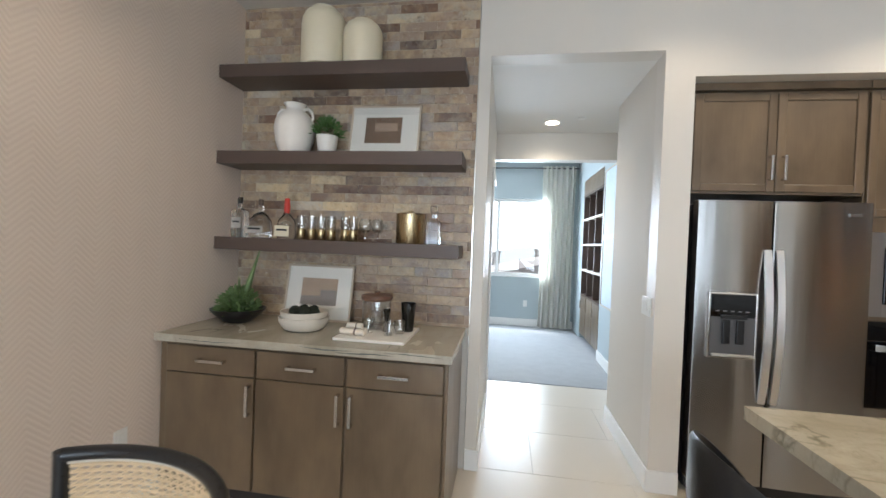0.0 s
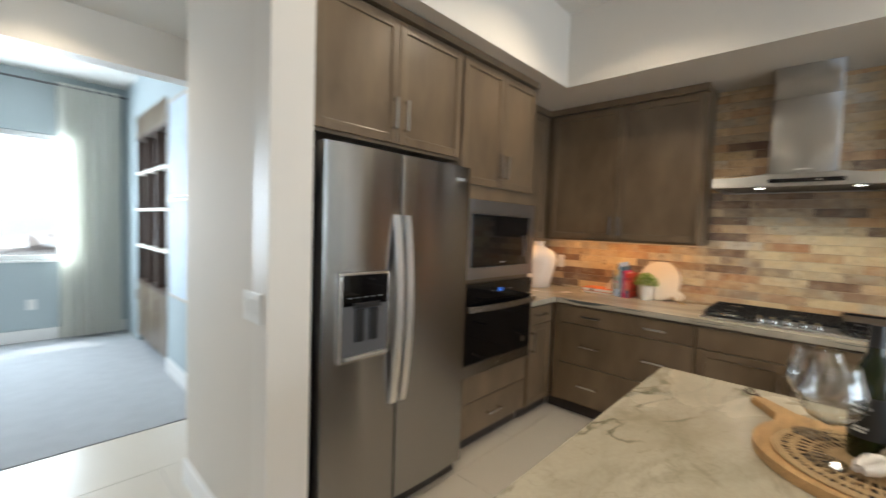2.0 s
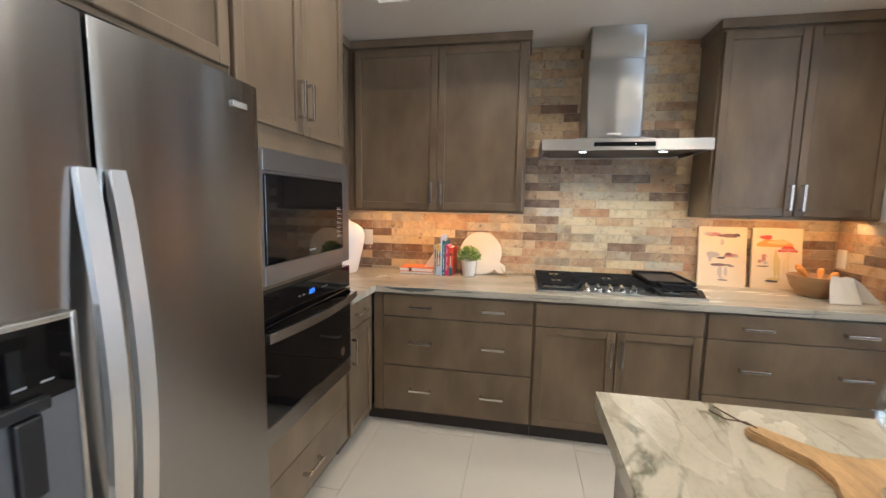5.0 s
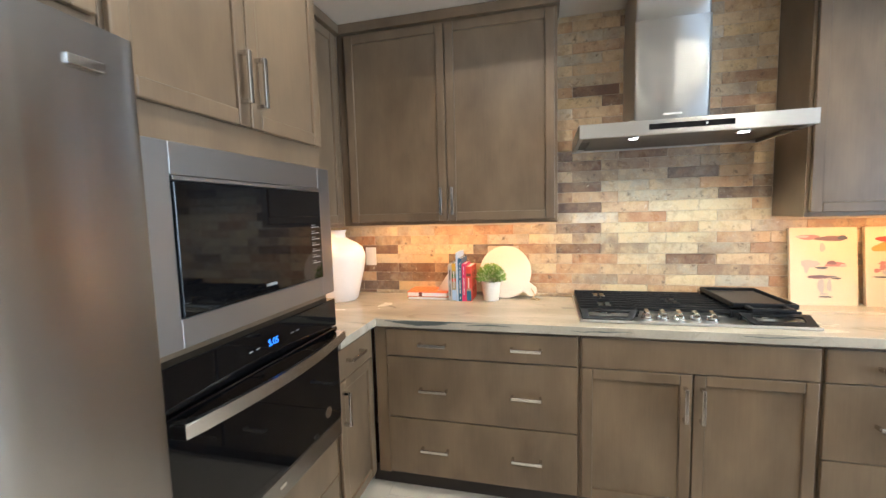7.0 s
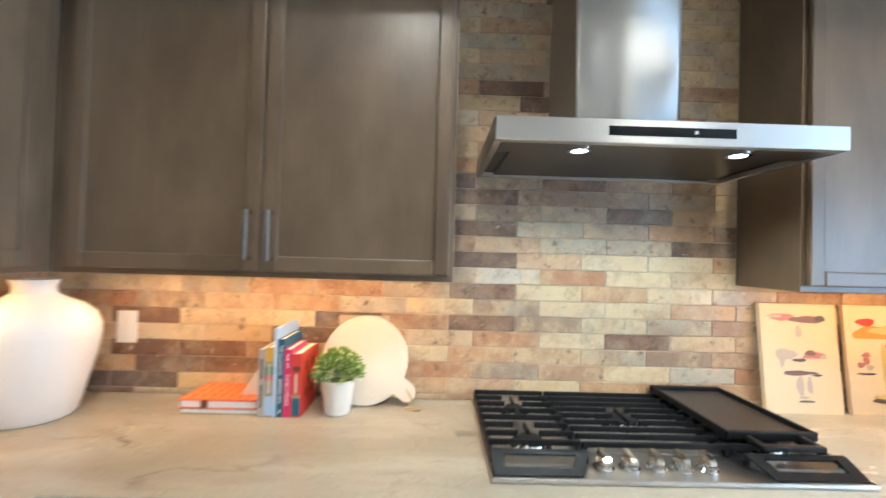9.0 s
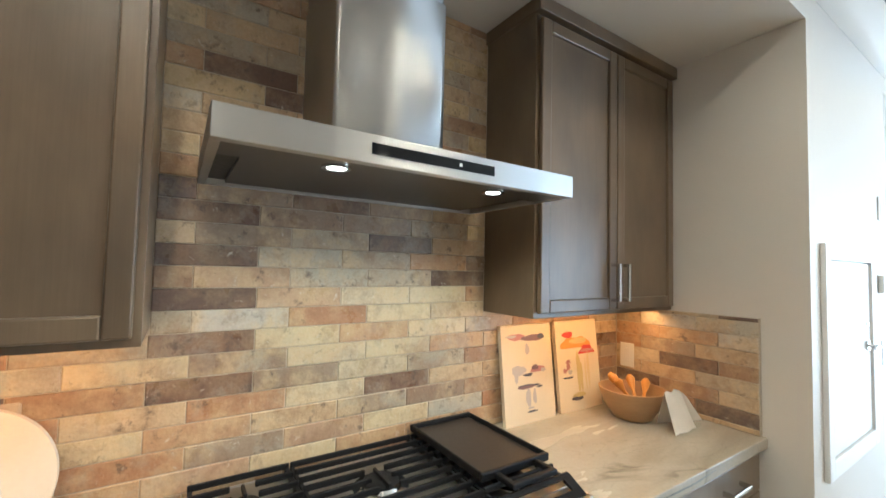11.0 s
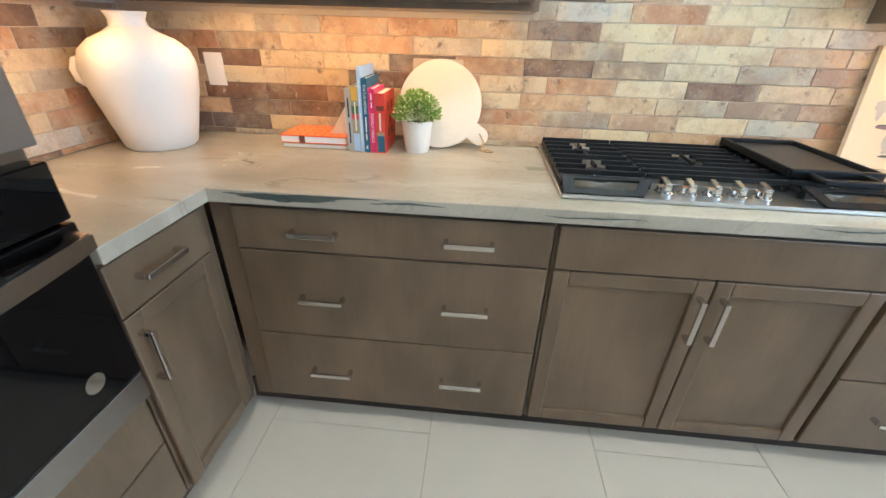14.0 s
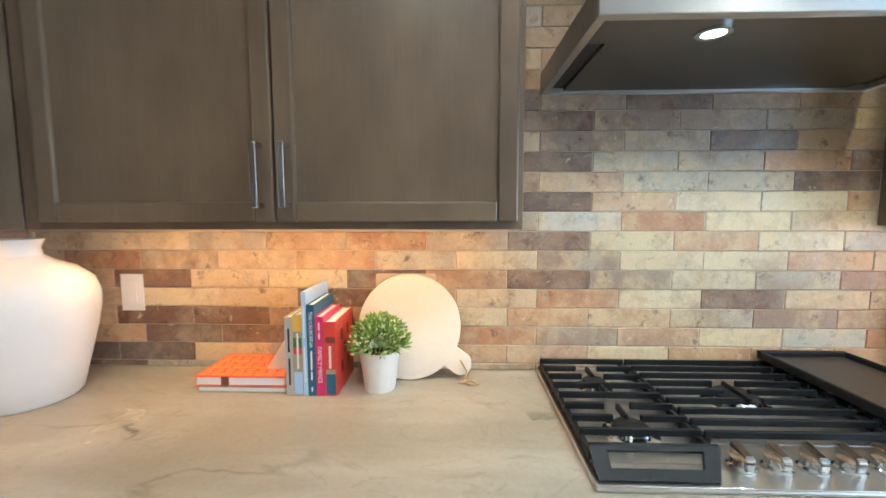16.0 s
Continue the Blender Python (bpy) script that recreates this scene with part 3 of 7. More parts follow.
skirting("baseboard", boxes((-2.2, 1.80, 8.235, 8.249, 0.006, 0.14), (1.786, 1.799, 5.26, 6.28, 0.006, 0.14), bevel=0.004))
skirting("baseboard", boxes((HX - 0.014, HX - 0.001, -0.665, AR, 0, BH), (HX, 3.9, AR + 0.001, AR + 0.014, 0, BH), bevel=0.004))
skirting("baseboard", boxes((-1.299, -1.286, -7.45, -6.01, 0, BH), (-1.299, -1.286, -3.19, 2.66, 0, BH), bevel=0.004))
skirting("baseboard", boxes((5.186, 5.199, -7.45, 0.2, 0, BH), bevel=0.004))
# door casing on the hall's west side
solid("door_casing", boxes((OL + 0.001, OL + 0.018, 4.36, 4.45, 0, 2.16), (OL + 0.001, OL + 0.018, 4.45, 5.11, 2.09, 2.16), bevel=0.003), TRIM, "white painted door casing in the hall", "door casing", "structure")
solid("door_hall", box(OL - 0.10, OL - 0.06, 4.45, 5.11, 0.01, 2.09, 0.002), TRIM, "closed white painted door in the hall", "door", "structure")
for px in (5.19,):
    pw = thing("wall_panelling", (5.19, -2.2, 0), "grey-green batten panelling on the stair wall", "panelling", kind="structure")
    for u in (-0.2, -1.1, -2.0, -2.72, -3.6, -4.3):
        part("batten", box(5.178, 5.199, u - 0.045, u + 0.045, 0.15, CEIL - 0.1, 0.003), TEAL, pw)
    for w in (1.76, 2.9):
        part("rail", box(5.170, 5.199, -7.45, 0.2, w - 0.055, w + 0.055, 0.003), TEAL, pw)


# ---- cabinets ----
def pull(to3, u, d, w, length, upright, parent):
    """A square bar pull on two posts."""
    h = length / 2
    bm = bmesh.new()
    if upright:
        fbox(to3, u - 0.0075, u + 0.0075, d + 0.028, d + 0.037, w - h, w + h, 0.002, bm)
        for s in (-1, 1):
            fbox(to3, u - 0.0075, u + 0.0075, d, d + 0.029, w + s * (h - 0.006) - 0.006, w + s * (h - 0.006) + 0.006, 0.001, bm)
    else:
        fbox(to3, u - h, u + h, d + 0.028, d + 0.037, w - 0.0075, w + 0.0075, 0.002, bm)
        for s in (-1, 1):
            fbox(to3, u + s * (h - 0.006) - 0.006, u + s * (h - 0.006) + 0.006, d, d + 0.029, w - 0.0075, w + 0.0075, 0.001, bm)
    return part("handle", bm, NICKEL, parent, "brushed nickel bar handle")


def shaker(to3, u0, u1, w0, w1, parent, name="door", rail=0.047, material=None):
    """A framed door with a recessed panel; 3 mm gaps all round."""
    g, t = 0.0025, 0.02
    u0, u1, w0, w1 = u0 + g, u1 - g, w0 + g, w1 - g
    m = material or WOOD
    door = part(name, fbox(to3, u0 + rail - 0.003, u1 - rail + 0.003, 0.002, t - 0.010, w0 + rail - 0.003, w1 - rail + 0.003), m, parent)
    for a, b in ((u0, u0 + rail), (u1 - rail, u1)):
        part("stile", fbox(to3, a, b, 0.002, t, w0, w1, 0.0045), m, door)
    for a, b in ((w0, w0 + rail), (w1 - rail, w1)):
        part("rail", fbox(to3, u0 + rail, u1 - rail, 0.002, t - 0.0006, a, b, 0.0045), m, door)
    return door


def slab(to3, u0, u1, w0, w1, parent, name="drawer_front"):
    g = 0.0025
    return part(name, fbox(to3, u0 + g, u1 - g, 0.002, 0.02, w0 + g, w1 - g, 0.0035), WOOD, parent)


def carcass(name, to3, u0, u1, w0, w1, depth, label, category, group):
    """A cabinet's body behind the front plane."""
    a, b = to3(u0, 0, w0), to3(u1, -depth, w1)
    c = thing(name, ((a[0] + b[0]) / 2, (a[1] + b[1]) / 2, w0), label, category, group)
    part("body", fbox(to3, u0, u1, -depth, 0, w0, w1, 0.0015), WOOD, c)
    return c


def upper_pair(to3, u0, u1, w0, w1, depth, mid, handle_w, label, crown=True, gap=0.012, wtop=None):
    c = carcass("wall_cabinet", to3, u0, u1, w0, wtop or w1 + 0.03, depth, label, "cabinet", "wall cabinets")
    for a, b, hu in ((u0 + gap, mid, mid - 0.032), (mid, u1 - gap, mid + 0.032)):
        d = shaker(to3, a, b, w0 + 0.016, w1, c)
        pull(to3, hu, 0.02, handle_w, 0.150, True, d)
    if crown:
        part("crown", fbox(to3, u0 - 0.012, u1 + 0.012, -depth, 0.03, w1 + 0.012, (wtop or w1 + 0.03) + 0.012, 0.003), WOOD, c)
    return c


BASE, UPP, CTR = west(3.822), west(4.150), 0.92
LBL = "grey-brown stained maple {} with brushed nickel handles"
upper_pair(UPP, 2.501, 3.680, 1.372, 2.44, 0.277, 3.085, 1.498, LBL.format("two-door wall cabinet"), wtop=2.492)
upper_pair(UPP, AR + 0.003, 1.421, 1.372, 2.44, 0.277, 0.972, 1.498, LBL.format("two-door wall cabinet"), wtop=2.492)
NUP = south(3.72)
corner = carcass("wall_cabinet", NUP, 3.435, 4.148, 1.372, 2.492, 0.305, "grey-brown stained maple corner wall cabinet", "cabinet", "wall cabinets")
shaker(NUP, 3.44, 4.09, 1.388, 2.44, corner)
part("crown", fbox(NUP, 3.435, 4.148, -0.305, 0.03, 2.452, 2.504, 0.003), WOOD, corner)
part("filler", box(4.151, 4.43, 3.6815, 3.719, 1.372, 2.492), WOOD, corner)


# base cabinets along the range wall
DRAWERS = ((0.112, 0.410), (0.410, 0.728), (0.728, 0.868))
c = carcass("base_cabinet", BASE, 2.419, 3.408, 0.10, 0.878, 0.598, LBL.format("three-drawer base cabinet"), "cabinet", "base cabinets")
for w0, w1 in DRAWERS:
    d = slab(BASE, 2.424, 3.345, w0, w1, c)
    for u in (2.654, 3.10):
        pull(BASE, u, 0.02, (w0 + w1) / 2, 0.14, False, d)
part("filler", fbox(BASE, 3.347, 3.408, 0, 0.008, 0.10, 0.876), WOOD, c)
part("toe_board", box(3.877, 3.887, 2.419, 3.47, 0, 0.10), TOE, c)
c = carcass("base_cabinet", BASE, 1.508, 2.417, 0.10, 0.878, 0.598, "grey-brown stained maple base cabinet under the cooktop", "cabinet", "base cabinets")
slab(BASE, 1.513, 2.412, 0.728, 0.868, c, "panel")
for a, b, hu in ((1.513, 1.962, 1.930), (1.962, 2.412, 1.994)):
    d = shaker(BASE, a, b, 0.112, 0.728, c)
    pull(BASE, hu, 0.02, 0.60, 0.150, True, d)
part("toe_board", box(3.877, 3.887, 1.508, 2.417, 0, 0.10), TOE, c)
c = carcass("base_cabinet", BASE, AR + 0.003, 1.506, 0.10, 0.878, 0.598, LBL.format("three-drawer base cabinet"), "cabinet", "base cabinets")
for w0, w1 in DRAWERS:
    d = slab(BASE, 0.56, 1.501, w0, w1, c)
    for u in (0.80, 1.265):
        pull(BASE, u, 0.02, (w0 + w1) / 2, 0.14, False, d)
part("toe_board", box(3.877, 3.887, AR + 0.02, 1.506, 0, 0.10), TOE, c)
# short return beside the oven tower
NB = south(3.430)
c = carcass("base_cabinet", NB, 3.435, 3.820, 0.10, 0.878, 0.585, LBL.format("narrow base cabinet"), "cabinet", "base cabinets")
d = slab(NB, 3.440, 3.775, 0.728, 0.868, c)
pull(NB, 3.578, 0.02, 0.805, 0.14, False, d)
d = shaker(NB, 3.440, 3.775, 0.112, 0.728, c)
pull(NB, 3.468, 0.02, 0.606, 0.150, True, d)
part("filler", fbox(NB, 3.777, 3.8005, 0, 0.008, 0.10, 0.876), WOOD, c)
part("toe_board", box(3.44, 3.876, 3.49, 3.50, 0, 0.10), TOE, c)


def outline_slab(points, z0, z1, bevel):
    bm = bmesh.new()
    f = bm.faces.new([bm.verts.new((x, y, z0)) for x, y in points])
    ext = bmesh.ops.extrude_face_region(bm, geom=[f])
    bmesh.ops.translate(bm, verts=[v for v in ext["geom"] if isinstance(v, bmesh.types.BMVert)], vec=(0, 0, z1 - z0))
    bmesh.ops.bevel(bm, geom=bm.edges[:], offset=bevel, segments=2, affect="EDGES", profile=0.5)
    return bm


solid("worktop", outline_slab([(3.787, AR + 0.002), (4.434, AR + 0.002), (4.434, 4.028), (3.436, 4.028), (3.436, 3.390), (3.787, 3.390)], 0.879, CTR, 0.003),
      STONE, "L-shaped cream quartzite worktop with dark veins", "worktop")
DARKVEIN = mat("green_black_vein", (0.075, 0.085, 0.078), 0.3, var=0.6, scale=18, stretch=(1, 0.3, 1))


def edge_veins(top, face, spans, seed):
    """Dark mineral veins that come out on the front edge of a worktop."""
    rnd, n = random.Random(seed), 14
    for u0, u1, zc, hh in spans:
        drift = [zc + 0.003 * math.sin(5 * k / n + u0 * 9) + rnd.uniform(-0.0012, 0.0012) for k in range(n + 1)]
        half = [hh * math.sin(math.pi * (0.04 + 0.92 * k / n)) * rnd.uniform(0.6, 1.2) + 0.0003 for k in range(n + 1)]
        us = [u0 + (u1 - u0) * k / n for k in range(n + 1)]
        ring = [(u, min(0.9165, d + h)) for u, d, h in zip(us, drift, half)] + [(u, max(0.8825, d - h)) for u, d, h in zip(us[::-1], drift[::-1], half[::-1])]
        part("vein", prism(ring, face, -0.001, 0.0003), DARKVEIN, top, "green-black mineral vein")


edge_veins(bpy.data.objects["worktop"], west(3.787), ((2.90, 3.34, 0.912, 0.006), (3.02, 3.30, 0.903, 0.008), (2.72, 2.93, 0.906, 0.003), (2.20, 2.46, 0.900, 0.0022), (1.55, 1.80, 0.908, 0.002), (0.95, 1.30, 0.901, 0.0025)), 12)

# fridge surround, tower
TF = south(3.445)
c = carcass("wall_cabinet", TF, AL + 0.002, 2.613, 1.83, 2.455, 0.58, LBL.format("two-door cabinet above the fridge"), "cabinet", "wall cabinets")
for a, b, hu in ((1.672, 2.137, 2.101), (2.137, 2.606, 2.173)):
    d = shaker(TF, a, b, 1.842, 2.444, c)
    pull(TF, hu, 0.02, 1.985, 0.150, True, d)
part("top_rail", fbox(TF, AL + 0.002, 2.614, -0.58, 0.03, 2.458, 2.503, 0.003), WOOD, c)
tower = carcass("oven_tower", TF, 2.617, 3.433, 0.10, 2.455, 0.58, LBL.format("tall oven cabinet"), "cabinet", "tall cabinets")
for a, b, hu in ((2.623, 3.030, 2.996), (3.030, 3.428, 3.064)):
    d = shaker(TF, a, b, 1.705, 2.444, tower)
    pull(TF, hu, 0.02, 1.845, 0.150, True, d)
d = slab(TF, 2.623, 3.428, 0.112, 0.335, tower)
pull(TF, 3.03, 0.02, 0.225, 0.14, False, d)
slab(TF, 2.623, 3.428, 0.335, 0.515, tower, "panel")
part("top_rail", fbox(TF, 2.616, 3.435, -0.58, 0.03, 2.458, 2.503, 0.003), WOOD, tower)
part("toe_board", box(2.62, 3.43, 3.50, 3.51, 0, 0.10), TOE, tower)

# fridge
FF = south(3.326)


def curved_door(u0, u1, w0, w1):
    """A fridge door whose front swells a little."""
    bm, n = bmesh.new(), 24
    front = [(u0, -0.004), (u0 + 0.0008, -0.0008)]
    front += [(u0 + 0.005 + (u1 - u0 - 0.010) * k / n, 0.010 * math.sin(math.pi * k / n)) for k in range(n + 1)]
    front += [(u1 - 0.0008, -0.0008), (u1, -0.004)]
    ring = front + [(u1, -0.07), (u0, -0.07)]
    a = [bm.verts.new(FF(u, d, w0)) for u, d in ring]
    b = [bm.verts.new(FF(u, d, w1)) for u, d in ring]
    bm.faces.new(a), bm.faces.new(b[::-1])
    for k in range(len(ring)):
        j = (k + 1) % len(ring)
        bm.faces.new((a[k], a[j], b[j], b[k]))
    return bm


fridge = thing("fridge", (2.13, 3.7, 0), "brushed stainless steel side-by-side fridge with ice dispenser", "fridge")
part("body", box(1.684, 2.578, 3.399, 3.99, 0.02, 1.76, 0.004), BLACKPLASTIC, fridge)
part("grille", box(1.69, 2.572, 3.364, 3.398, 0.02, 0.09, 0.004), BLACKPLASTIC, fridge)
bm = curved_door(1.676, 2.078, 0.10, 1.776)
ld = part("door", bm, STEEL, fridge, smooth=True)
rd = part("door", curved_door(2.087, 2.586, 0.10, 1.776), STEEL, fridge, smooth=True)
for u, dr in ((2.055, ld), (2.1165, rd)):
    run = [(0.003 + 0.037 * math.sin(math.pi * k / 14), 0.592 + 0.900 * k / 14) for k in range(15)]
    outline = [(d + 0.013, w) for d, w in run] + [(d - 0.003, w) for d, w in run[::-1]]
    bm = prism(outline, lambda d, e, w: FF(u + e, d, w), -0.0195, 0.0195)
    bmesh.ops.bevel(bm, geom=[e for e in bm.edges if abs(e.verts[0].co.x - e.verts[1].co.x) < 1e-5], offset=0.004, segments=2, affect="EDGES")
    part("handle", bm, BARSTEEL, dr, "curved steel bar handle", True)
RECESS = mat("grey_plastic", (0.10, 0.10, 0.105), 0.35, var=0.1)
DX0, DX1, DZ0, DZ1, DY = 1.745, 2.010, 0.847, 1.235, 3.313
part("dispenser_frame", boxes(*[(a, b, DY - 0.014, DY + 0.009, c0, c1) for a, b, c0, c1 in ((DX0, DX0 + 0.012, DZ0, DZ1), (DX1 - 0.012, DX1, DZ0, DZ1), (DX0 + 0.012, DX1 - 0.012, DZ0, DZ0 + 0.012), (DX0 + 0.012, DX1 - 0.012, DZ1 - 0.012, DZ1))], bevel=0.003), NICKEL, ld, "polished steel dispenser frame")
part("dispenser_panel", box(DX0 + 0.012, DX1 - 0.012, DY - 0.011, DY - 0.001, DZ1 - 0.145, DZ1 - 0.012, 0.002), BLACKGLASS, ld, "black glossy control panel")
part("dispenser_recess", box(DX0 + 0.012, DX1 - 0.012, DY - 0.009, DY - 0.001, DZ0 + 0.012, DZ1 - 0.145), RECESS, ld, "dark grey dispenser recess")
part("dispenser_spout", boxes((DX0 + 0.065, DX1 - 0.06, DY - 0.027, DY - 0.009, DZ1 - 0.155, DZ1 - 0.132), bevel=0.004), BLACKPLASTIC, ld)
for px_ in (DX0 + 0.075, DX0 + 0.150):
    part("dispenser_paddle", box(px_, px_ + 0.042, DY - 0.024, DY - 0.009, DZ0 + 0.085, DZ1 - 0.160, 0.005), BLACKPLASTIC, ld, "dark dispenser paddle")
part("dispenser_tray", box(DX0 + 0.02, DX1 - 0.02, DY - 0.030, DY - 0.009, DZ0 + 0.014, DZ0 + 0.028, 0.004), STEELH, ld)
for k in range(5):
    part("button_bar", box(DX0 + 0.040 + 0.040 * k, DX0 + 0.060 + 0.040 * k, DY - 0.012, DY - 0.011, DZ1 - 0.112, DZ1 - 0.108), DIMGREY, ld)
part("badge", box(2.462, 2.522, 3.3125, 3.324, 1.695, 1.712, 0.001), CHROME, rd)

# microwave and oven
AY = 3.396
mw = thing("microwave", (3.02, 3.6, 1.13), "built-in microwave with steel trim and black glass", "microwave")
for a, b, c0, c1, nm in ((2.630, 2.712, 1.128, 1.618, "trim_side"), (3.342, 3.424, 1.128, 1.618, "trim_side"), (2.712, 3.342, 1.128, 1.200, "trim_rail"), (2.712, 3.342, 1.541, 1.618, "trim_rail")):
    part(nm, box(a, b, AY + 0.006, 3.45, c0, c1, 0.002), TRIMSTEEL, mw)
part("door", box(2.714, 3.340, AY, 3.45, 1.202, 1.527, 0.003), BLACKGLASS, mw, "black glass door")
part("top_strip", box(2.714, 3.340, AY + 0.002, 3.45, 1.529, 1.539, 0.001), TRIMSTEEL, mw)
part("badge", box(3.01, 3.06, AY - 0.0015, AY, 1.224, 1.232), DIMGREY, mw)
for k in range(7):
    part("button_bar", boxes((3.272, 3.322, AY - 0.0012, AY, 1.262 + 0.022 * k, 1.265 + 0.022 * k), (3.274, 3.297, AY - 0.0012, AY, 1.270 + 0.022 * k, 1.272 + 0.022 * k)), DIMGREY, mw)
ov = thing("wall_oven", (3.02, 3.6, 0.52), "built-in black glass wall oven with steel handle", "oven")
part("control_panel", box(2.630, 3.424, AY + 0.004, 3.45, 0.990, 1.100, 0.003), BLACKGLASS, ov, "black glass control panel")
door = part("door", box(2.630, 3.424, AY, 3.45, 0.600, 0.984, 0.004), BLACKGLASS, ov, "black glass oven door")
part("lower_trim", box(2.630, 3.424, AY + 0.002, 3.45, 0.522, 0.597, 0.003), STEEL, ov)
run = [(2.650 + 0.754 * k / 16, AY - 0.036 - 0.034 * math.sin(math.pi * k / 16)) for k in range(17)]
outline = [(2.644, AY - 0.0005)] + [(x, y - 0.010) for x, y in run] + [(3.410, AY - 0.0005), (3.391, AY - 0.0005)] + [(x, y + 0.004) for x, y in run[::-1]][1:-1] + [(2.664, AY - 0.0005)]
bm = prism(outline, lambda x, e, y: (x, y, e), 0.938, 0.974)
bmesh.ops.bevel(bm, geom=[e for e in bm.edges if abs(e.verts[0].co.z - e.verts[1].co.z) < 1e-5], offset=0.004, segments=2, affect="EDGES")
part("handle", bm, NICKEL, door, "bowed steel handle", True)
part("badge", prism(ellipse(3.322, 0.665, 0.022, 0.022), south(AY - 0.0005), 0, 0.0012), NICKEL, door, "round pale sticker")
CLOCK_BLUE = glow("clock_blue", (0.06, 0.25, 1.0), 1.3)
CLOCK_BLUE.node_tree.nodes["Principled BSDF"].inputs["Base Color"].default_value = (0.02, 0.02, 0.03, 1)
for u in (2.92, 2.95, 3.12, 3.15):
    part("button_bar", box(u, u + 0.016, AY + 0.0028, AY + 0.004, 1.043, 1.046), DIMGREY, ov)
part("badge", box(3.012, 3.047, AY + 0.0008, AY + 0.002, 0.555, 0.567, 0.001), CHROME, ov)

# hood
hood = thing("range_hood", (4.2, 1.955, 1.75), "stainless steel chimney range hood with two lit lamps", "range hood")
HF = west(3.925)
part("canopy_front", boxes((3.925, 3.95, 1.497, 2.413, 1.752, 1.814), bevel=0.002), STEELH, hood)
part("canopy", boxes((3.95, 4.43, 1.497, 2.413, 1.790, 1.814), (3.95, 4.43, 1.497, 1.515, 1.752, 1.79), (3.95, 4.43, 2.395, 2.413, 1.752, 1.79), (4.40, 4.43, 1.515, 2.395, 1.752, 1.79)), STEELH, hood)
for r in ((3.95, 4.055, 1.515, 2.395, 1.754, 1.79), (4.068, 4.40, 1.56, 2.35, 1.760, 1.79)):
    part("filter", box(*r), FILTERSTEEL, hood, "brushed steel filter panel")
# Black strips stand in for the shade in the gap round the filter.
part("filter_gap", boxes((4.055, 4.068, 1.515, 2.395, 1.766, 1.79), (4.068, 4.40, 1.515, 1.56, 1.768, 1.79), (4.068, 4.40, 2.35, 2.395, 1.768, 1.79)), BLACKPLASTIC, hood, "black strip for the shaded gap round the filter")
part("sloped_top", prism([(1.497, 1.814), (2.413, 1.814), (2.15, 1.856), (1.82, 1.856)], west(4.43), 0.02, 0.30), STEELH, hood)


def chimney(x0, y0, y1, z0, z1, spring):
    """A folded sheet cover whose front bows a little between its edges."""
    front = []
    for k in range(25):
        g = k / 12 - 1
        front.append((x0 - spring * (1 - g * g) - 0.0010 * math.cos(2.5 * math.pi * g), (y0 + y1) / 2 + g * (y1 - y0) / 2))
    bm = prism([(4.42, y0)] + front + [(4.42, y1)], lambda u, d, w: (u, w, d), z0, z1)
    bmesh.ops.recalc_face_normals(bm, faces=bm.faces)
    for f in bm.faces:
        f.smooth = abs(f.normal.z) < 0.5 and f.normal.x < -0.7
    return bm


part("chimney", chimney(4.124, 1.822, 2.146, 1.852, 2.31, 0.007), STEELH, hood)
part("chimney_upper", chimney(4.128, 1.826, 2.142, 2.312, 2.504, 0.005), STEELH, hood)
part("control_strip", fbox(HF, 1.795, 2.123, 0, 0.002, 1.772, 1.796), BLACKGLASS, hood, "black touch control strip")
part("indicator", fbox(HF, 1.895, 1.903, 0.002, 0.003, 1.780, 1.788), PLASTIC, hood)
part("badge", box(4.113, 4.118, 1.94, 2.02, 1.868, 1.876), PLASTIC, hood)
for hy in (2.17, 1.73):
    lamp = part("lamp_ring", lathe([(0.022, 0), (0.032, 0), (0.032, 0.006), (0.022, 0.006)], 4.005, hy, 1.749, 24), CHROME, hood)
    part("bulb", lathe([(0, 0), (0.022, 0), (0.022, 0.003), (0, 0.003)], 4.005, hy, 1.7505, 24), HOOD_GLOW, lamp, "lit round bulb")

# ---- bar ----
BF = south(2.668)
bar_parts = (-1.297, -0.722, -0.226, 0.283)
for k, (u0, u1) in enumerate(zip(bar_parts, bar_parts[1:])):
    c = carcass("bar_cabinet", BF, u0 + 0.001, u1 - 0.001, 0.10, 0.876, 0.645, LBL.format("bar base cabinet"), "cabinet", "bar cabinets")
    a = u0 + (0.05 if k == 0 else 0.004)
    d = slab(BF, a, u1 - 0.004, 0.713, 0.862, c)
    pull(BF, (a + u1) / 2 + (0.018, 0.014, -0.002)[k], 0.02, 0.79, 0.155, False, d)
    d = part("door", fbox(BF, a + 0.0025, u1 - 0.0065, 0.002, 0.02, 0.1145, 0.7105, 0.0035), WOOD, c)
    pull(BF, (u1 - 0.026, u1 - 0.031, u0 + 0.038)[k], 0.02, 0.60, 0.16, True, d)
    part("toe_board", box(u0 + 0.001, u1 - 0.001, 2.74, 2.75, 0, 0.10), TOE, c)
part("side_panel", box(0.283, 0.298, 2.655, 3.304, 0, 0.876, 0.001), WOOD, c)
solid("bar_worktop", outline_slab([(-1.299, 2.618), (0.317, 2.618), (0.317, 3.302), (-1.299, 3.302)], 0.878, CTR, 0.003), STONE, "grey-cream quartzite bar worktop", "worktop")
edge_veins(bpy.data.objects["bar_worktop"], south(2.618), ((-0.46, -0.18, 0.905, 0.003), (-0.28, 0.02, 0.896, 0.0035), (-0.02, 0.28, 0.908, 0.002), (-1.15, -0.80, 0.897, 0.0018)), 5)
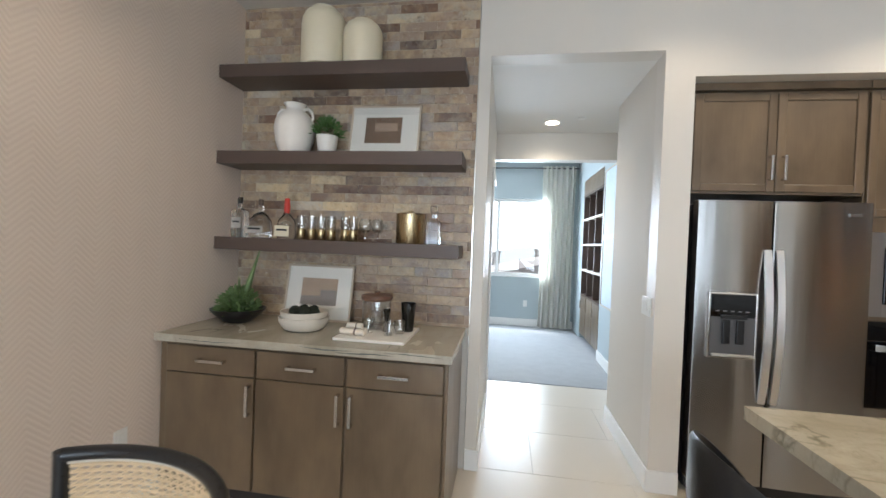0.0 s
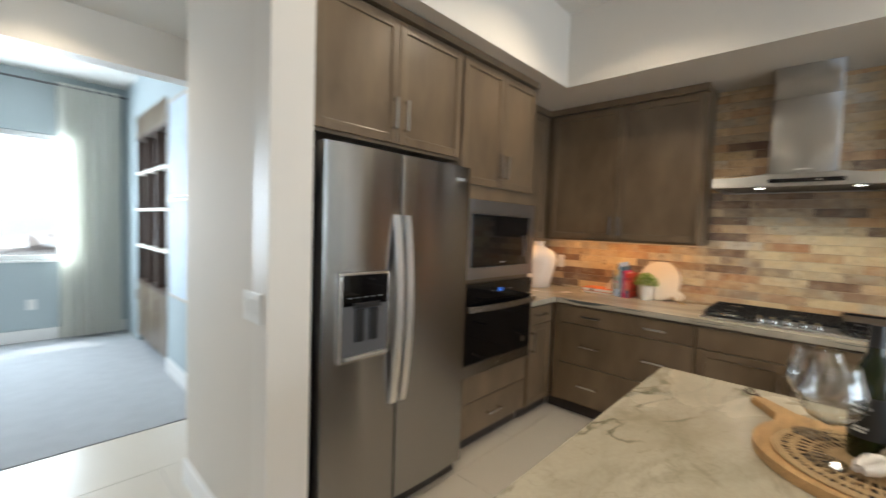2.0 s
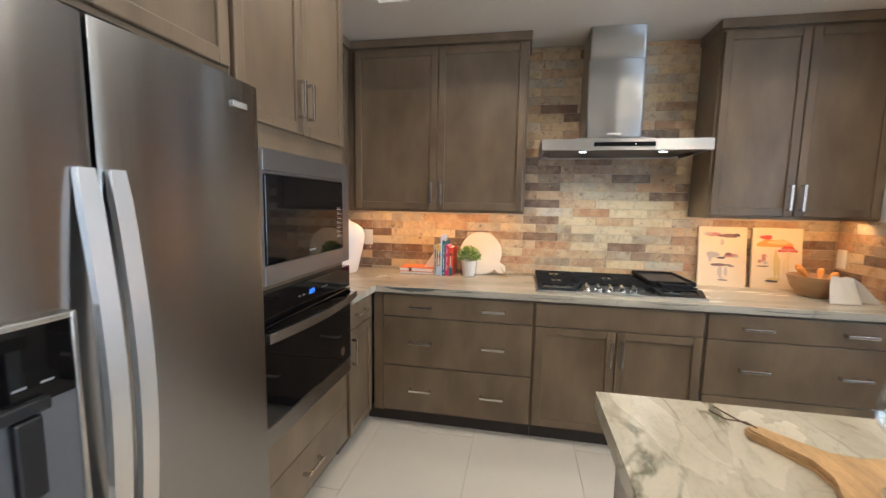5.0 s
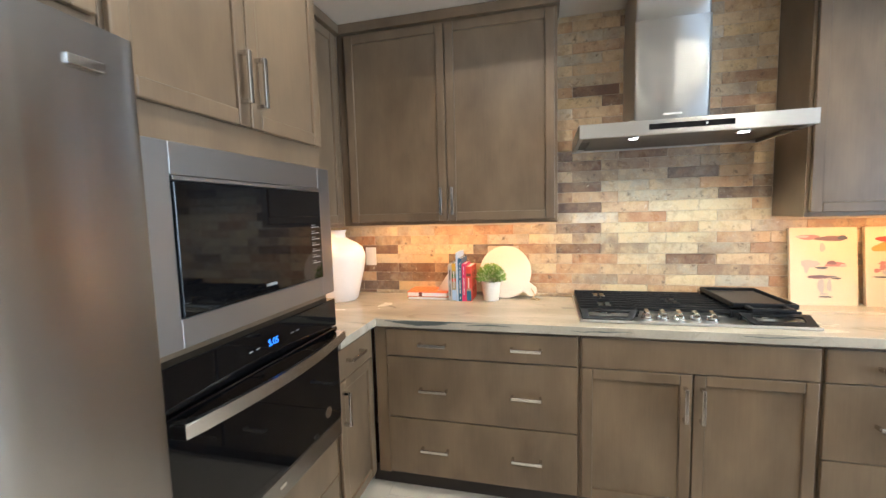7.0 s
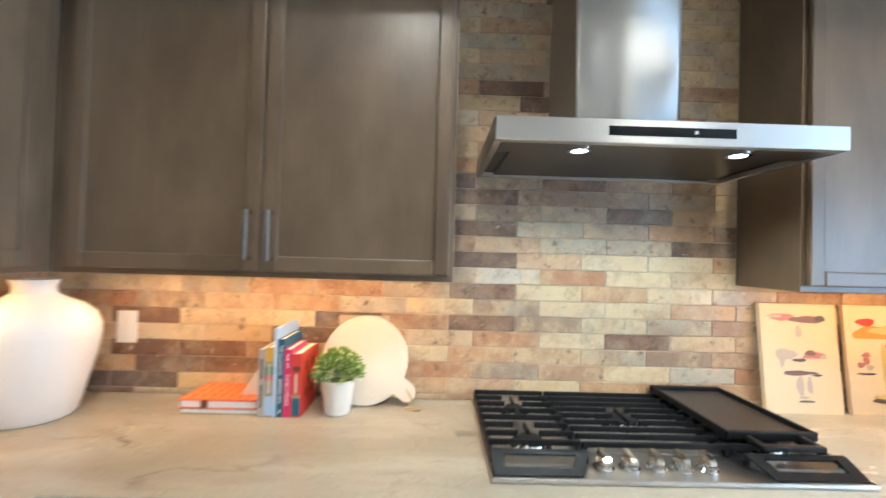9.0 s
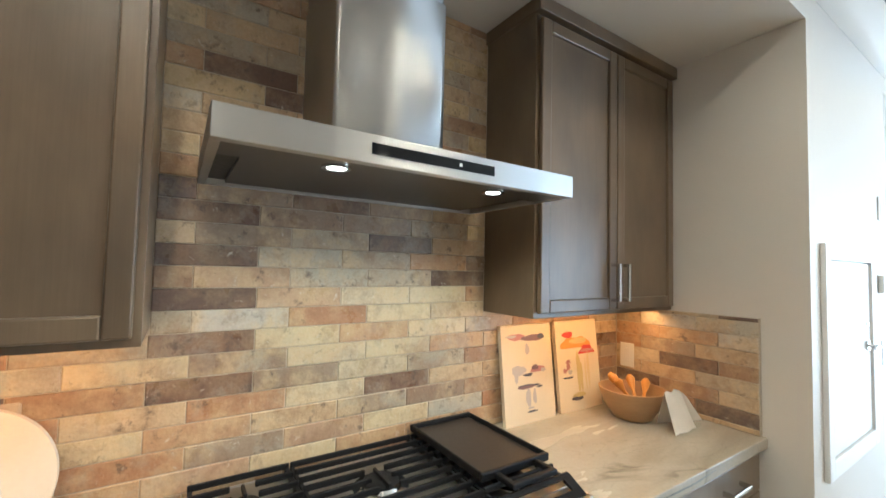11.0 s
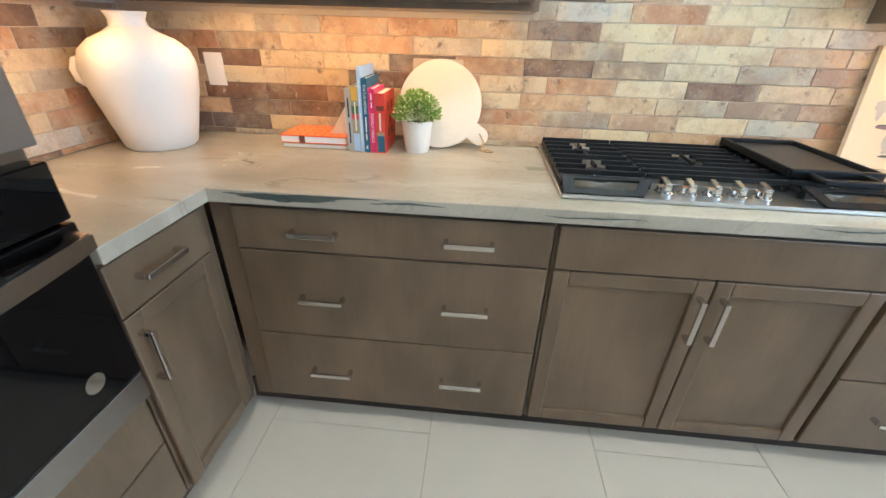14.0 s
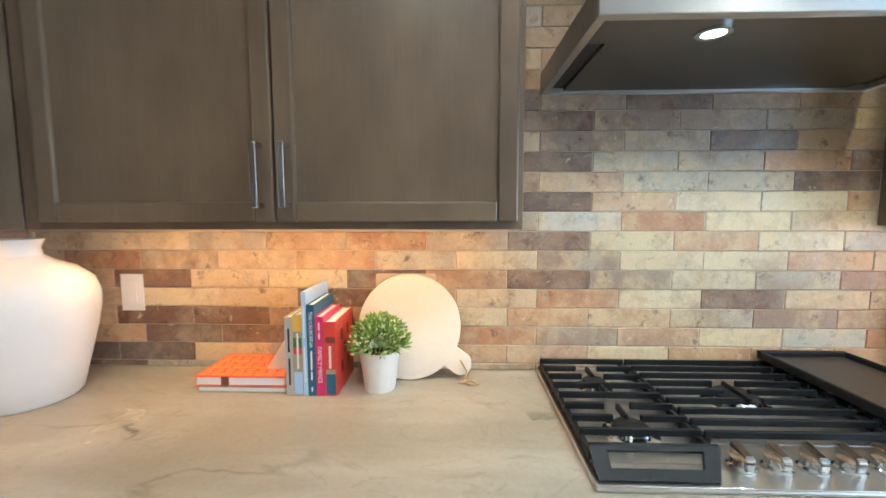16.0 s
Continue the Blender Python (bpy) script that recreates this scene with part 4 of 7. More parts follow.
for z0, z1 in ((1.369, 1.448), (1.915, 1.996), (2.461, 2.541)):
    solid("floating_shelf", box(-1.298, 0.278, 3.05, 3.303, z0, z1, 0.002), SHELFWOOD, "thick dark-stained floating wood shelf", "shelf", group="bar shelves")
solid("tile_edge_trim", box(0.334, 0.338, 3.296, 3.3155, 0.0, CEIL), CHROME, "slim metal tile edge trim", "trim", "structure")

# ---- island ----
ix0, ix1, iy0, iy1 = 1.409, 2.577, -0.75, 2.292
sx0, sx1, sy0, sy1 = 2.062, 2.485, 0.60, 1.395
top = bmesh.new()
for r in ((ix0, sx0, iy0, iy1), (sx1, ix1, iy0, iy1), (sx0, sx1, iy0, sy0), (sx0, sx1, sy1, iy1)):
    box(*r, 0.872, CTR, 0.0, top)
bmesh.ops.remove_doubles(top, verts=top.verts, dist=1e-5)
solid("island_worktop", top, STONE_ISLAND, "cream quartzite island worktop with grey veins and sink cutout", "worktop")
isl = thing("kitchen_island", (2.15, 0.75, 0), "grey-brown stained maple kitchen island base", "kitchen island")
part("body", boxes((1.80, 2.06, iy0 + 0.05, 2.235, 0.1, 0.870), (2.51, 2.54, iy0 + 0.05, 2.235, 0.1, 0.870), (2.06, 2.51, 1.40, 2.235, 0.1, 0.870), (2.06, 2.51, iy0 + 0.05, 0.56, 0.1, 0.870)), WOOD, isl)
part("toe_board", box(1.86, 2.47, iy0 + 0.1, 2.18, 0, 0.1), TOE, isl)
sink = thing("sink", (2.285, 0.98, 0.66), "undermount stainless steel double sink in the island", "sink")
for nm, r in (("basin_side", (sx0 - 0.01, sx0 + 0.001, sy0 - 0.01, sy1 + 0.01, 0.66, 0.8705)), ("basin_side", (sx1 - 0.001, sx1 + 0.01, sy0 - 0.01, sy1 + 0.01, 0.66, 0.8705)), ("basin_end", (sx0 + 0.001, sx1 - 0.001, sy0 - 0.01, sy0 + 0.001, 0.66, 0.8705)), ("basin_end", (sx0 + 0.001, sx1 - 0.001, sy1 - 0.001, sy1 + 0.01, 0.66, 0.8705)), ("basin_floor", (sx0 - 0.01, sx1 + 0.01, sy0 - 0.01, sy1 + 0.01, 0.65, 0.66))):
    part(nm, box(*r), SINKSTEEL, sink)
part("divider", box(sx0, sx1, 1.0, 1.018, 0.66, 0.83, 0.004), NICKEL, sink)
part("drain", lathe([(0, 0), (0.045, 0), (0.045, 0.004), (0.03, 0.002), (0, 0.001)], 2.285, 1.19, 0.66, 24), CHROME, sink)


# ---- range wall: cooktop and things on the worktop ----
cook = thing("cooktop", (4.14, 1.945, 0.92), "five-burner stainless gas cooktop with cast iron grates and griddle", "cooktop")
part("tray", boxes((3.864, 4.408, 1.478, 2.411, 0.9205, 0.930), bevel=0.003), TRAYSTEEL, cook)
part("tray_rim", boxes((3.864, 3.869, 1.478, 2.411, 0.930, 0.9335), (4.403, 4.408, 1.478, 2.411, 0.930, 0.9335), (3.869, 4.403, 1.478, 1.483, 0.930, 0.9335), (3.869, 4.403, 2.406, 2.411, 0.930, 0.9335), bevel=0.001), TRAYSTEEL, cook)
for y0, y1, x0 in ((2.170, 2.395, 3.935), (1.770, 2.135, 4.005), (1.495, 1.735, 3.935)):
    part("burner_well", outline_slab([(x0, y0), (4.385, y0), (4.385, y1), (x0, y1)], 0.9302, 0.9325, 0.001), TRAYSTEEL, cook, "brushed steel burner well")


def grate(y0, y1, x0, x1, mid, gaps, skirt=0):
    """Cast bars across on low side rails; the outer grates end in a sloping front skirt with a window."""
    bm = bmesh.new()
    z0, z1 = 0.950, 0.966
    xa = x0 + 0.060 if skirt else x0
    for a, b in ((y0, y0 + 0.010), (y1 - 0.010, y1)):
        box(xa, x1, a, b, 0.938, z0 + 0.003, 0.0015, bm)
    n = 8
    for k in range(n + 1):
        x = xa + 0.006 + (x1 - xa - 0.012) * k / n
        runs = ((y0, y1),) if k not in gaps else ((y0, mid - 0.030), (mid + 0.030, y1))
        for a, b in runs:
            box(x - 0.0045, x + 0.0045, a, b, z0, z1, 0.002, bm)
        for a in (y0, y1 - 0.012):
            box(x - 0.0045, x + 0.0045, a, a + 0.012, 0.934, z0 + 0.001, 0.0, bm)
    for a, b in zip(gaps, gaps[1:]):
        xm = (xa + 0.006 + (x1 - xa - 0.012) * (a + b) / 2 / n)
        box(xm - 0.028, xm + 0.028, mid - 0.004, mid + 0.004, z0, z1 - 0.001, 0.0015, bm)
    if skirt:
        inner = y0 if skirt > 0 else y1
        lean = 0.034 * skirt
        at = lambda f, w: (x0 + 0.060 * f, w, 0.934 + 0.031 * f)
        edge = lambda f: (inner + lean * (1 - f), (y1 if skirt > 0 else y0))
        def strip(f0, f1, g0, g1):
            q = []
            for f in (f0, f1):
                e0, e1 = edge(f)
                q.append([at(f, e0 + (e1 - e0) * g0), at(f, e0 + (e1 - e0) * g1)])
            top_ = [bm.verts.new(p) for p in (q[0][0], q[0][1], q[1][1], q[1][0])]
            low_ = [bm.verts.new((p.co.x + 0.004, p.co.y, p.co.z - 0.007)) for p in top_]
            bm.faces.new(top_), bm.faces.new(low_[::-1])
            for k in range(4):
                bm.faces.new((top_[k], top_[(k + 1) % 4], low_[(k + 1) % 4], low_[k]))
        strip(0.0, 0.34, 0, 1), strip(0.86, 1.0, 0, 1), strip(0.34, 0.86, 0, 0.13), strip(0.34, 0.86, 0.87, 1)
        bmesh.ops.recalc_face_normals(bm, faces=bm.faces)
    return part("grate", bm, IRON, cook)


grate(2.152, 2.402, 3.878, 4.402, 2.28, (2, 3, 6, 7), 1)
grate(1.752, 2.148, 3.990, 4.402, 1.95, (3, 4, 5))
grate(1.487, 1.748, 3.878, 4.402, 1.617, (2, 3, 6, 7), -1)
for bx, by, br in ((4.035, 2.28, 0.038), (4.27, 2.28, 0.031), (4.20, 1.95, 0.050), (4.035, 1.617, 0.038), (4.27, 1.617, 0.031)):
    burner = part("burner", lathe([(br * 1.55, 0), (br * 1.55, 0.003), (br * 1.15, 0.006), (br * 1.05, 0.014), (0, 0.014)], bx, by, 0.9326, 28), CHROME, cook, "polished burner base", True)
    part("burner_cap", lathe([(br, 0), (br, 0.005), (br * 0.9, 0.008), (0, 0.009)], bx, by, 0.9468, 28), IRON, burner, smooth=True)
    part("igniter", lathe([(0, 0), (0.003, 0), (0.003, 0.018), (0, 0.018)], bx - br * 1.25, by + br * 0.5, 0.9356, 8), CERAMIC, burner)
for k in range(5):
    ky = 2.118 - 0.066 * k
    knob = part("knob", lathe([(0.026, 0), (0.026, 0.005), (0.021, 0.009), (0.020, 0.022), (0, 0.023)], 3.928, ky, 0.9302, 28), CHROME, cook, "polished steel knob", True)
    bm = prism([(3.903, 0.940), (3.903, 0.960), (3.907, 0.964), (3.950, 0.972), (3.953, 0.969), (3.950, 0.940)], lambda u, d, w: (u, d, w), ky - 0.0085, ky + 0.0085)
    bmesh.ops.bevel(bm, geom=bm.edges[:], offset=0.002, segments=2, affect="EDGES")
    part("grip", bm, CHROME, knob, "polished wedge grip")
gr = thing("griddle", (4.2, 1.617, 0.97), "black cast iron griddle plate on the cooktop", "griddle")
part("plate", box(4.02, 4.40, 1.498, 1.738, 0.9705, 0.980, 0.004), GRIDDLE, gr)
part("rim", boxes((4.010, 4.025, 1.490, 1.746, 0.9705, 0.995), (4.396, 4.412, 1.490, 1.746, 0.9705, 0.995), (4.025, 4.396, 1.490, 1.500, 0.9705, 0.995), (4.025, 4.396, 1.736, 1.746, 0.9705, 0.995), bevel=0.004), IRON, gr)
part("handle", boxes((3.950, 4.010, 1.535, 1.552, 0.972, 0.988), (3.950, 4.010, 1.684, 1.701, 0.972, 0.988), (3.938, 3.956, 1.535, 1.701, 0.972, 0.988), bevel=0.004), IRON, gr)

# vase
VX, VY = 4.190, 3.802
vase = thing("vase", (VX, VY, CTR), "large matte white earthenware vase with one small handle", "vase")
part("body", lathe([(0, 0), (0.106, 0.000), (0.116, 0.011), (0.134, 0.086), (0.157, 0.181), (0.168, 0.248), (0.167, 0.279), (0.155, 0.315), (0.121, 0.346), (0.077, 0.367), (0.055, 0.382), (0.051, 0.401), (0.057, 0.417), (0.061, 0.425), (0.047, 0.425), (0.042, 0.401), (0.042, 0.372), (0, 0.385)], VX, VY, CTR + 0.0005, 48), VASEWHITE, vase, smooth=True)
part("handle", tube([(VX - 0.59 * r, VY + 0.81 * r, CTR + z) for r, z in ((0.140, 0.292), (0.169, 0.284), (0.178, 0.258), (0.174, 0.229), (0.153, 0.212))], 0.013, 8), VASEWHITE, vase, smooth=True)


# books
def book(name, x0, x1, y0, y1, z0, z1, cover, label, spine_axis, bars=()):
    """A hardback with covers proud of a paper block; spine_axis says which side carries the spine."""
    b = thing(name, ((x0 + x1) / 2, (y0 + y1) / 2, z0), label, "book", "books on the worktop")
    t = 0.0025
    if spine_axis == "flat":
        part("cover", boxes((x0, x1, y0, y1, z0, z0 + t), (x0, x1, y0, y1, z1 - t, z1), (x1 - t, x1, y0, y1, z0 + t, z1 - t)), cover, b)
        part("paper_block", box(x0 + 0.004, x1 - t, y0 + 0.004, y1 - 0.004, z0 + t, z1 - t), MATBOARD, b)
    else:
        part("cover", boxes((x0, x1, y0, y0 + t, z0, z1), (x0, x1, y1 - t, y1, z0, z1), (x0, x0 + t, y0 + t, y1 - t, z0, z1)), cover, b)
        part("paper_block", box(x0 + t, x1 - 0.004, y0 + t, y1 - t, z0 + 0.003, z1 - 0.004), MATBOARD, b)
    for r, m in bars:
        part("title_bar", box(*r), m, b)
    return b


def lettering(text, size, to_world, material, parent, name="lettering"):
    """Raised letters in the built-in font, laid out in the plane that to_world names."""
    cu_ = bpy.data.curves.new(name, "FONT")
    cu_.body, cu_.size, cu_.extrude = text, size, 0.0003
    cu_.align_x, cu_.align_y = "CENTER", "CENTER"
    tmp = new("lettering_source", cu_)
    me = bpy.data.meshes.new_from_object(tmp.evaluated_get(bpy.context.evaluated_depsgraph_get()))
    bpy.data.objects.remove(tmp)
    bpy.data.curves.remove(cu_)
    me.transform(to_world)
    bm = bmesh.new()
    bm.from_mesh(me)
    bpy.data.meshes.remove(me)
    return part(name, bm, material, parent)


def facing(place, right, up):
    """The matrix that lays letters at a place, reading along right, standing along up."""
    r, u = Vector(right), Vector(up)
    m = Matrix((r, u, r.cross(u))).transposed().to_4x4()
    return Matrix.Translation(place) @ m


def dye(name, col, rough=0.4):
    return mat(name, col, rough, var=0.08, scale=12)


ORANGE, TEALBOOK, PINK, BLUEBOOK, KHAKI, GREYBOOK, YELLOW = dye("orange_cover", (0.78, 0.10, 0.02)), dye("teal_cover", (0.03, 0.12, 0.20)), dye("pink_cover", (0.60, 0.03, 0.14)), dye("pale_blue_cover", (0.45, 0.60, 0.80)), dye("khaki_cover", (0.36, 0.30, 0.18)), dye("grey_cover", (0.45, 0.42, 0.38)), dye("yellow_cover", (0.70, 0.42, 0.05))
BROWNCOVER = dye("brown_cover", (0.16, 0.05, 0.03))
LETTERING = dye("peach_lettering", (0.86, 0.30, 0.07))
book("book", 4.235, 4.405, 3.122, 3.372, CTR + 0.001, CTR + 0.018, KHAKI, "closed khaki patterned hardback lying flat", "flat")
book("book", 4.235, 4.410, 3.124, 3.376, CTR + 0.0185, CTR + 0.046, ORANGE, "closed red-orange hardback lying on another book", "flat",
     [((4.243 + 0.0165 * k, 4.255 + 0.0165 * k, 3.132 + 0.030 * q + 0.004 * (k % 3), 3.156 + 0.030 * q + 0.005 * ((k + q) % 2), CTR + 0.046, CTR + 0.0466), LETTERING) for k in range(10) for q in range(8)]
     + [((4.2345, 4.239, 3.282, 3.302, CTR + 0.0187, CTR + 0.0458), BROWNCOVER)])
yb = 3.115
for wd, hgt, cover, lab, tcol, x1 in ((0.021, 0.216, GREYBOOK, "upright slim grey hardback book", BLACKPLASTIC, 4.40), (0.024, 0.222, KHAKI, "upright green and yellow cookbook", YELLOW, 4.40),
                                      (0.012, 0.284, BLUEBOOK, "tall pale blue hardback book", PLASTIC, 4.41), (0.021, 0.250, TEALBOOK, "upright dark teal cookbook with white lettering", PLASTIC, 4.39),
                                      (0.022, 0.218, PINK, "upright bright pink hardback with white lettering", PLASTIC, 4.38), (0.032, 0.204, RED, "upright red illustrated cookbook", CREAM, 4.40)):
    bars_ = [((4.2214, 4.222, yb - wd * 0.62, yb - wd * 0.38, CTR + hgt * p0, CTR + hgt * p1_), tcol) for p0, p1_ in ((0.14, 0.48), (0.56, 0.86))]
    if cover is PINK:
        bars_ = [((4.2214, 4.222, yb - wd * 0.58, yb - wd * 0.42, CTR + hgt * p0, CTR + hgt * p1_), tcol) for p0, p1_ in ((0.72, 0.80), (0.83, 0.93))]
    if cover is TEALBOOK:
        bars_ = [((4.2214, 4.222, yb - wd * 0.6, yb - wd * 0.4, CTR + hgt * p0, CTR + hgt * p1_), tcol) for p0, p1_ in ((0.05, 0.10), (0.18, 0.27), (0.29, 0.50))]
    if cover is KHAKI:
        bars_ = [((4.2216, 4.222, yb - wd + 0.0005, yb - 0.0005, CTR + hgt * p0, CTR + hgt * p1_), m_) for p0, p1_, m_ in ((0.02, 0.30, BLUEBOOK), (0.52, 0.60, RED), (0.60, 0.72, LEAF), (0.80, 0.995, YELLOW))]
        bars_ += [((4.2210, 4.2216, yb - wd * 0.62, yb - wd * 0.42, CTR + hgt * 0.34, CTR + hgt * 0.78), PLASTIC)]
    if cover is RED:
        bars_ = [((4.2216, 4.222, yb - wd + 0.002, yb - 0.004, CTR + hgt * p0, CTR + hgt * p1_), m_) for p0, p1_, m_ in ((0.02, 0.30, TEALBOOK), (0.30, 0.36, KHAKI), (0.72, 0.80, BROWNCOVER))]
        bars_ += [((4.2212, 4.2216, yb - wd * 0.6, yb - wd * 0.4, CTR + hgt * 0.38, CTR + hgt * 0.68), tcol)]
    bk_ = book("book", 4.222, x1, yb - wd, yb, CTR + 0.001, CTR + hgt, cover, lab, "up", bars_)
    if cover is PINK:
        lettering("FAMILY MEALS", 0.0155, facing((4.2214, yb - wd / 2, CTR + hgt * 0.40), (0, 0, -1), (0, -1, 0)), PLASTIC, bk_)
    if cover is TEALBOOK:
        lettering("THE CALIFORNIA", 0.0125, facing((4.2214, yb - wd / 2, CTR + hgt * 0.73), (0, 0, -1), (0, -1, 0)), PLASTIC, bk_)
    if cover is RED:
        part("cover_picture", boxes(*[(4.27 + 0.03 * a_, 4.29 + 0.03 * a_, yb - wd - 0.0008, yb - wd, CTR + 0.05 + 0.045 * b_, CTR + 0.08 + 0.045 * b_) for a_ in range(3) for b_ in range(3) if (a_ + b_) % 2 == 0]), BROWNCOVER, bk_, "dark berry picture")
    yb -= wd + 0.001
be = solid("bookend", prism([(3.118, CTR + 0.047), (3.200, CTR + 0.047), (3.118, CTR + 0.175)], west(4.40), 0.0, 0.11), PALEWOOD, "pale triangular wooden bookend", "bookend")


def leaf_tuft(bm, cx, cy, cz, reach, n, rnd, wide=0.006, long=0.028, lift=0.4):
    """Many small leaves on a dome round a point."""
    for _ in range(n):
        a, e = rnd.uniform(0, 2 * math.pi), rnd.uniform(-0.15, 1.45)
        out = Vector((math.cos(a) * math.cos(e), math.sin(a) * math.cos(e), math.sin(e)))
        p = Vector((cx, cy, cz)) + out * reach * rnd.uniform(0.45, 0.95)
        d = (out + Vector((rnd.uniform(-0.6, 0.6), rnd.uniform(-0.6, 0.6), rnd.uniform(-0.1, lift)))).normalized()
        s = d.cross(Vector((rnd.uniform(-1, 1), rnd.uniform(-1, 1), rnd.uniform(-1, 1)))).normalized()
        ln, wd = long * rnd.uniform(0.6, 1.2), wide * rnd.uniform(0.7, 1.2)
        up = d.cross(s) * wd * 0.4
        q = [p, p + d * ln * 0.45 + s * wd + up, p + d * ln, p + d * ln * 0.45 - s * wd + up, p + d * ln * 0.5 - up]
        v = [bm.verts.new(c) for c in q]
        bm.faces.new((v[0], v[1], v[4])), bm.faces.new((v[1], v[2], v[4])), bm.faces.new((v[2], v[3], v[4])), bm.faces.new((v[3], v[0], v[4]))


def potted_plant(place, r, h, crown, n, label, leafmat=None, wide=0.006, long=0.028, tips=None):
    x, y, z = place
    pl = thing("potted_plant", place, label, "plant", "potted plants")
    part("pot", lathe([(0, 0), (r * 0.76, 0), (r * 0.78, 0.004), (r, h - 0.006), (r, h), (r * 0.92, h), (r * 0.88, h * 0.86), (0, h * 0.86)], x, y, z, 32), CERAMIC, pl, "white ceramic pot", True)
    part("soil", lathe([(0, 0), (r * 0.88, 0), (r * 0.88, 0.003), (0, 0.004)], x, y, z + h * 0.862, 20), SOIL, pl)
    rnd = random.Random(int(abs(x * 1000)) + n)
    bm = bmesh.new()
    leaf_tuft(bm, x, y, z + h + crown * 0.16, crown, n, rnd, wide, long)
    part("foliage", bm, leafmat or LEAF, pl, "small green leaves")
    if tips:
        bm = bmesh.new()
        leaf_tuft(bm, x, y, z + h + crown * 0.12, crown * 1.02, n // 2, rnd, wide * 0.8, long * 0.7)
        part("tip_foliage", bm, tips, pl, "pale yellow-green tips")
    return pl


FINELEAF = mat("bright_leaf_green", (0.23, 0.36, 0.055), 0.5, var=0.5, scale=40)
PALETIP = mat("pale_green_tips", (0.80, 0.84, 0.50), 0.6, var=0.3, scale=40)
potted_plant((4.280, 2.872, CTR + 0.0005), 0.056, 0.112, 0.084, 1100, "small green plant in a white pot on the worktop", FINELEAF, 0.0045, 0.019, PALETIP)


def leaning(name, y0, y1, h, foot, thick, material, label, category, lean=0.05, group=""):
    """A flat panel that stands on the worktop and leans on the east wall."""
    t = thing(name, (foot, (y0 + y1) / 2, CTR + 0.0005), label, category, group)
    to3 = lambda u, d, w: (foot + lean * (w - CTR) / h - d, u, w)
    part("panel", prism([(y0, CTR + 0.0005), (y1, CTR + 0.0005), (y1, CTR + h), (y0, CTR + h)], to3, -thick, 0), material, t)
    return t, to3


# round whitewashed board with a handle
rb = thing("cutting_board", (4.37, 2.77, CTR), "round whitewashed wooden board leaning on the wall", "cutting board")
to_rb = lambda u, d, w: (4.345 + 0.05 * (w - CTR) / 0.3 - d, u, w)
cu, cw, rr_ = 2.797, 1.075, 0.152
outline = [(cu + rr_ * math.cos(2 * math.pi * k / 64), cw + rr_ * math.sin(2 * math.pi * k / 64)) for k in range(64)]
hdir = Vector((math.cos(radians(215)), math.sin(radians(215))))
hside = Vector((-hdir.y, hdir.x))
hc = Vector((cu, cw)) + hdir * 0.185
handle_pts = [tuple(hc + 0.032 * (hdir * math.cos(a) + hside * math.sin(a))) for a in [radians(-100 + 200 * k / 12) for k in range(13)]]
part("board", prism(outline, to_rb, 0, 0.016), PALEWOOD, rb)
q0, q1 = Vector((cu, cw)) + hdir * 0.12 - hside * 0.030, Vector((cu, cw)) + hdir * 0.12 + hside * 0.030
part("handle", prism([tuple(q0)] + handle_pts + [tuple(q1)], to_rb, 0.001, 0.015), PALEWOOD, rb)
cordp = [to_rb(hc.x, 0.018, hc.y + 0.012), to_rb(hc.x - 0.02, 0.022, hc.y - 0.02), (4.325, hc.x - 0.018, CTR + 0.03), (4.31, hc.x - 0.01, CTR + 0.006), (4.295, hc.x - 0.03, CTR + 0.004), (4.30, hc.x - 0.05, CTR + 0.004), (4.315, hc.x - 0.03, CTR + 0.010), (4.305, hc.x + 0.005, CTR + 0.006)]
part("cord", tube(cordp, 0.0028, 6), RATTAN, rb, "jute hanging cord", True)

bb_ = thing("cutting_board", (4.405, 2.81, CTR), "small tan wooden board standing behind a round board", "cutting board")
bm = prism([(2.72, CTR + 0.001), (2.905, CTR + 0.001), (2.905, CTR + 0.305), (2.72, CTR + 0.305)], lambda u, d, w: (4.398 + 0.006 * (w - CTR) / 0.3 - d, u, w), -0.010, 0.0)
bmesh.ops.bevel(bm, geom=bm.edges[:], offset=0.003, segments=2, affect="EDGES")
part("board", bm, FRAMEWOOD, bb_)

# two mushroom prints on wood blocks
ART = [dye("art_plum", (0.22, 0.12, 0.12)), dye("art_red", (0.55, 0.05, 0.04)), dye("art_orange", (0.75, 0.30, 0.05)), dye("art_rose", (0.50, 0.22, 0.20)), dye("art_ink", (0.10, 0.09, 0.10)), dye("art_straw", (0.62, 0.48, 0.20)), dye("art_grey", (0.50, 0.44, 0.40))]
PRINT = mat("cream_print", (0.74, 0.62, 0.44), 0.6, var=0.05, scale=8)
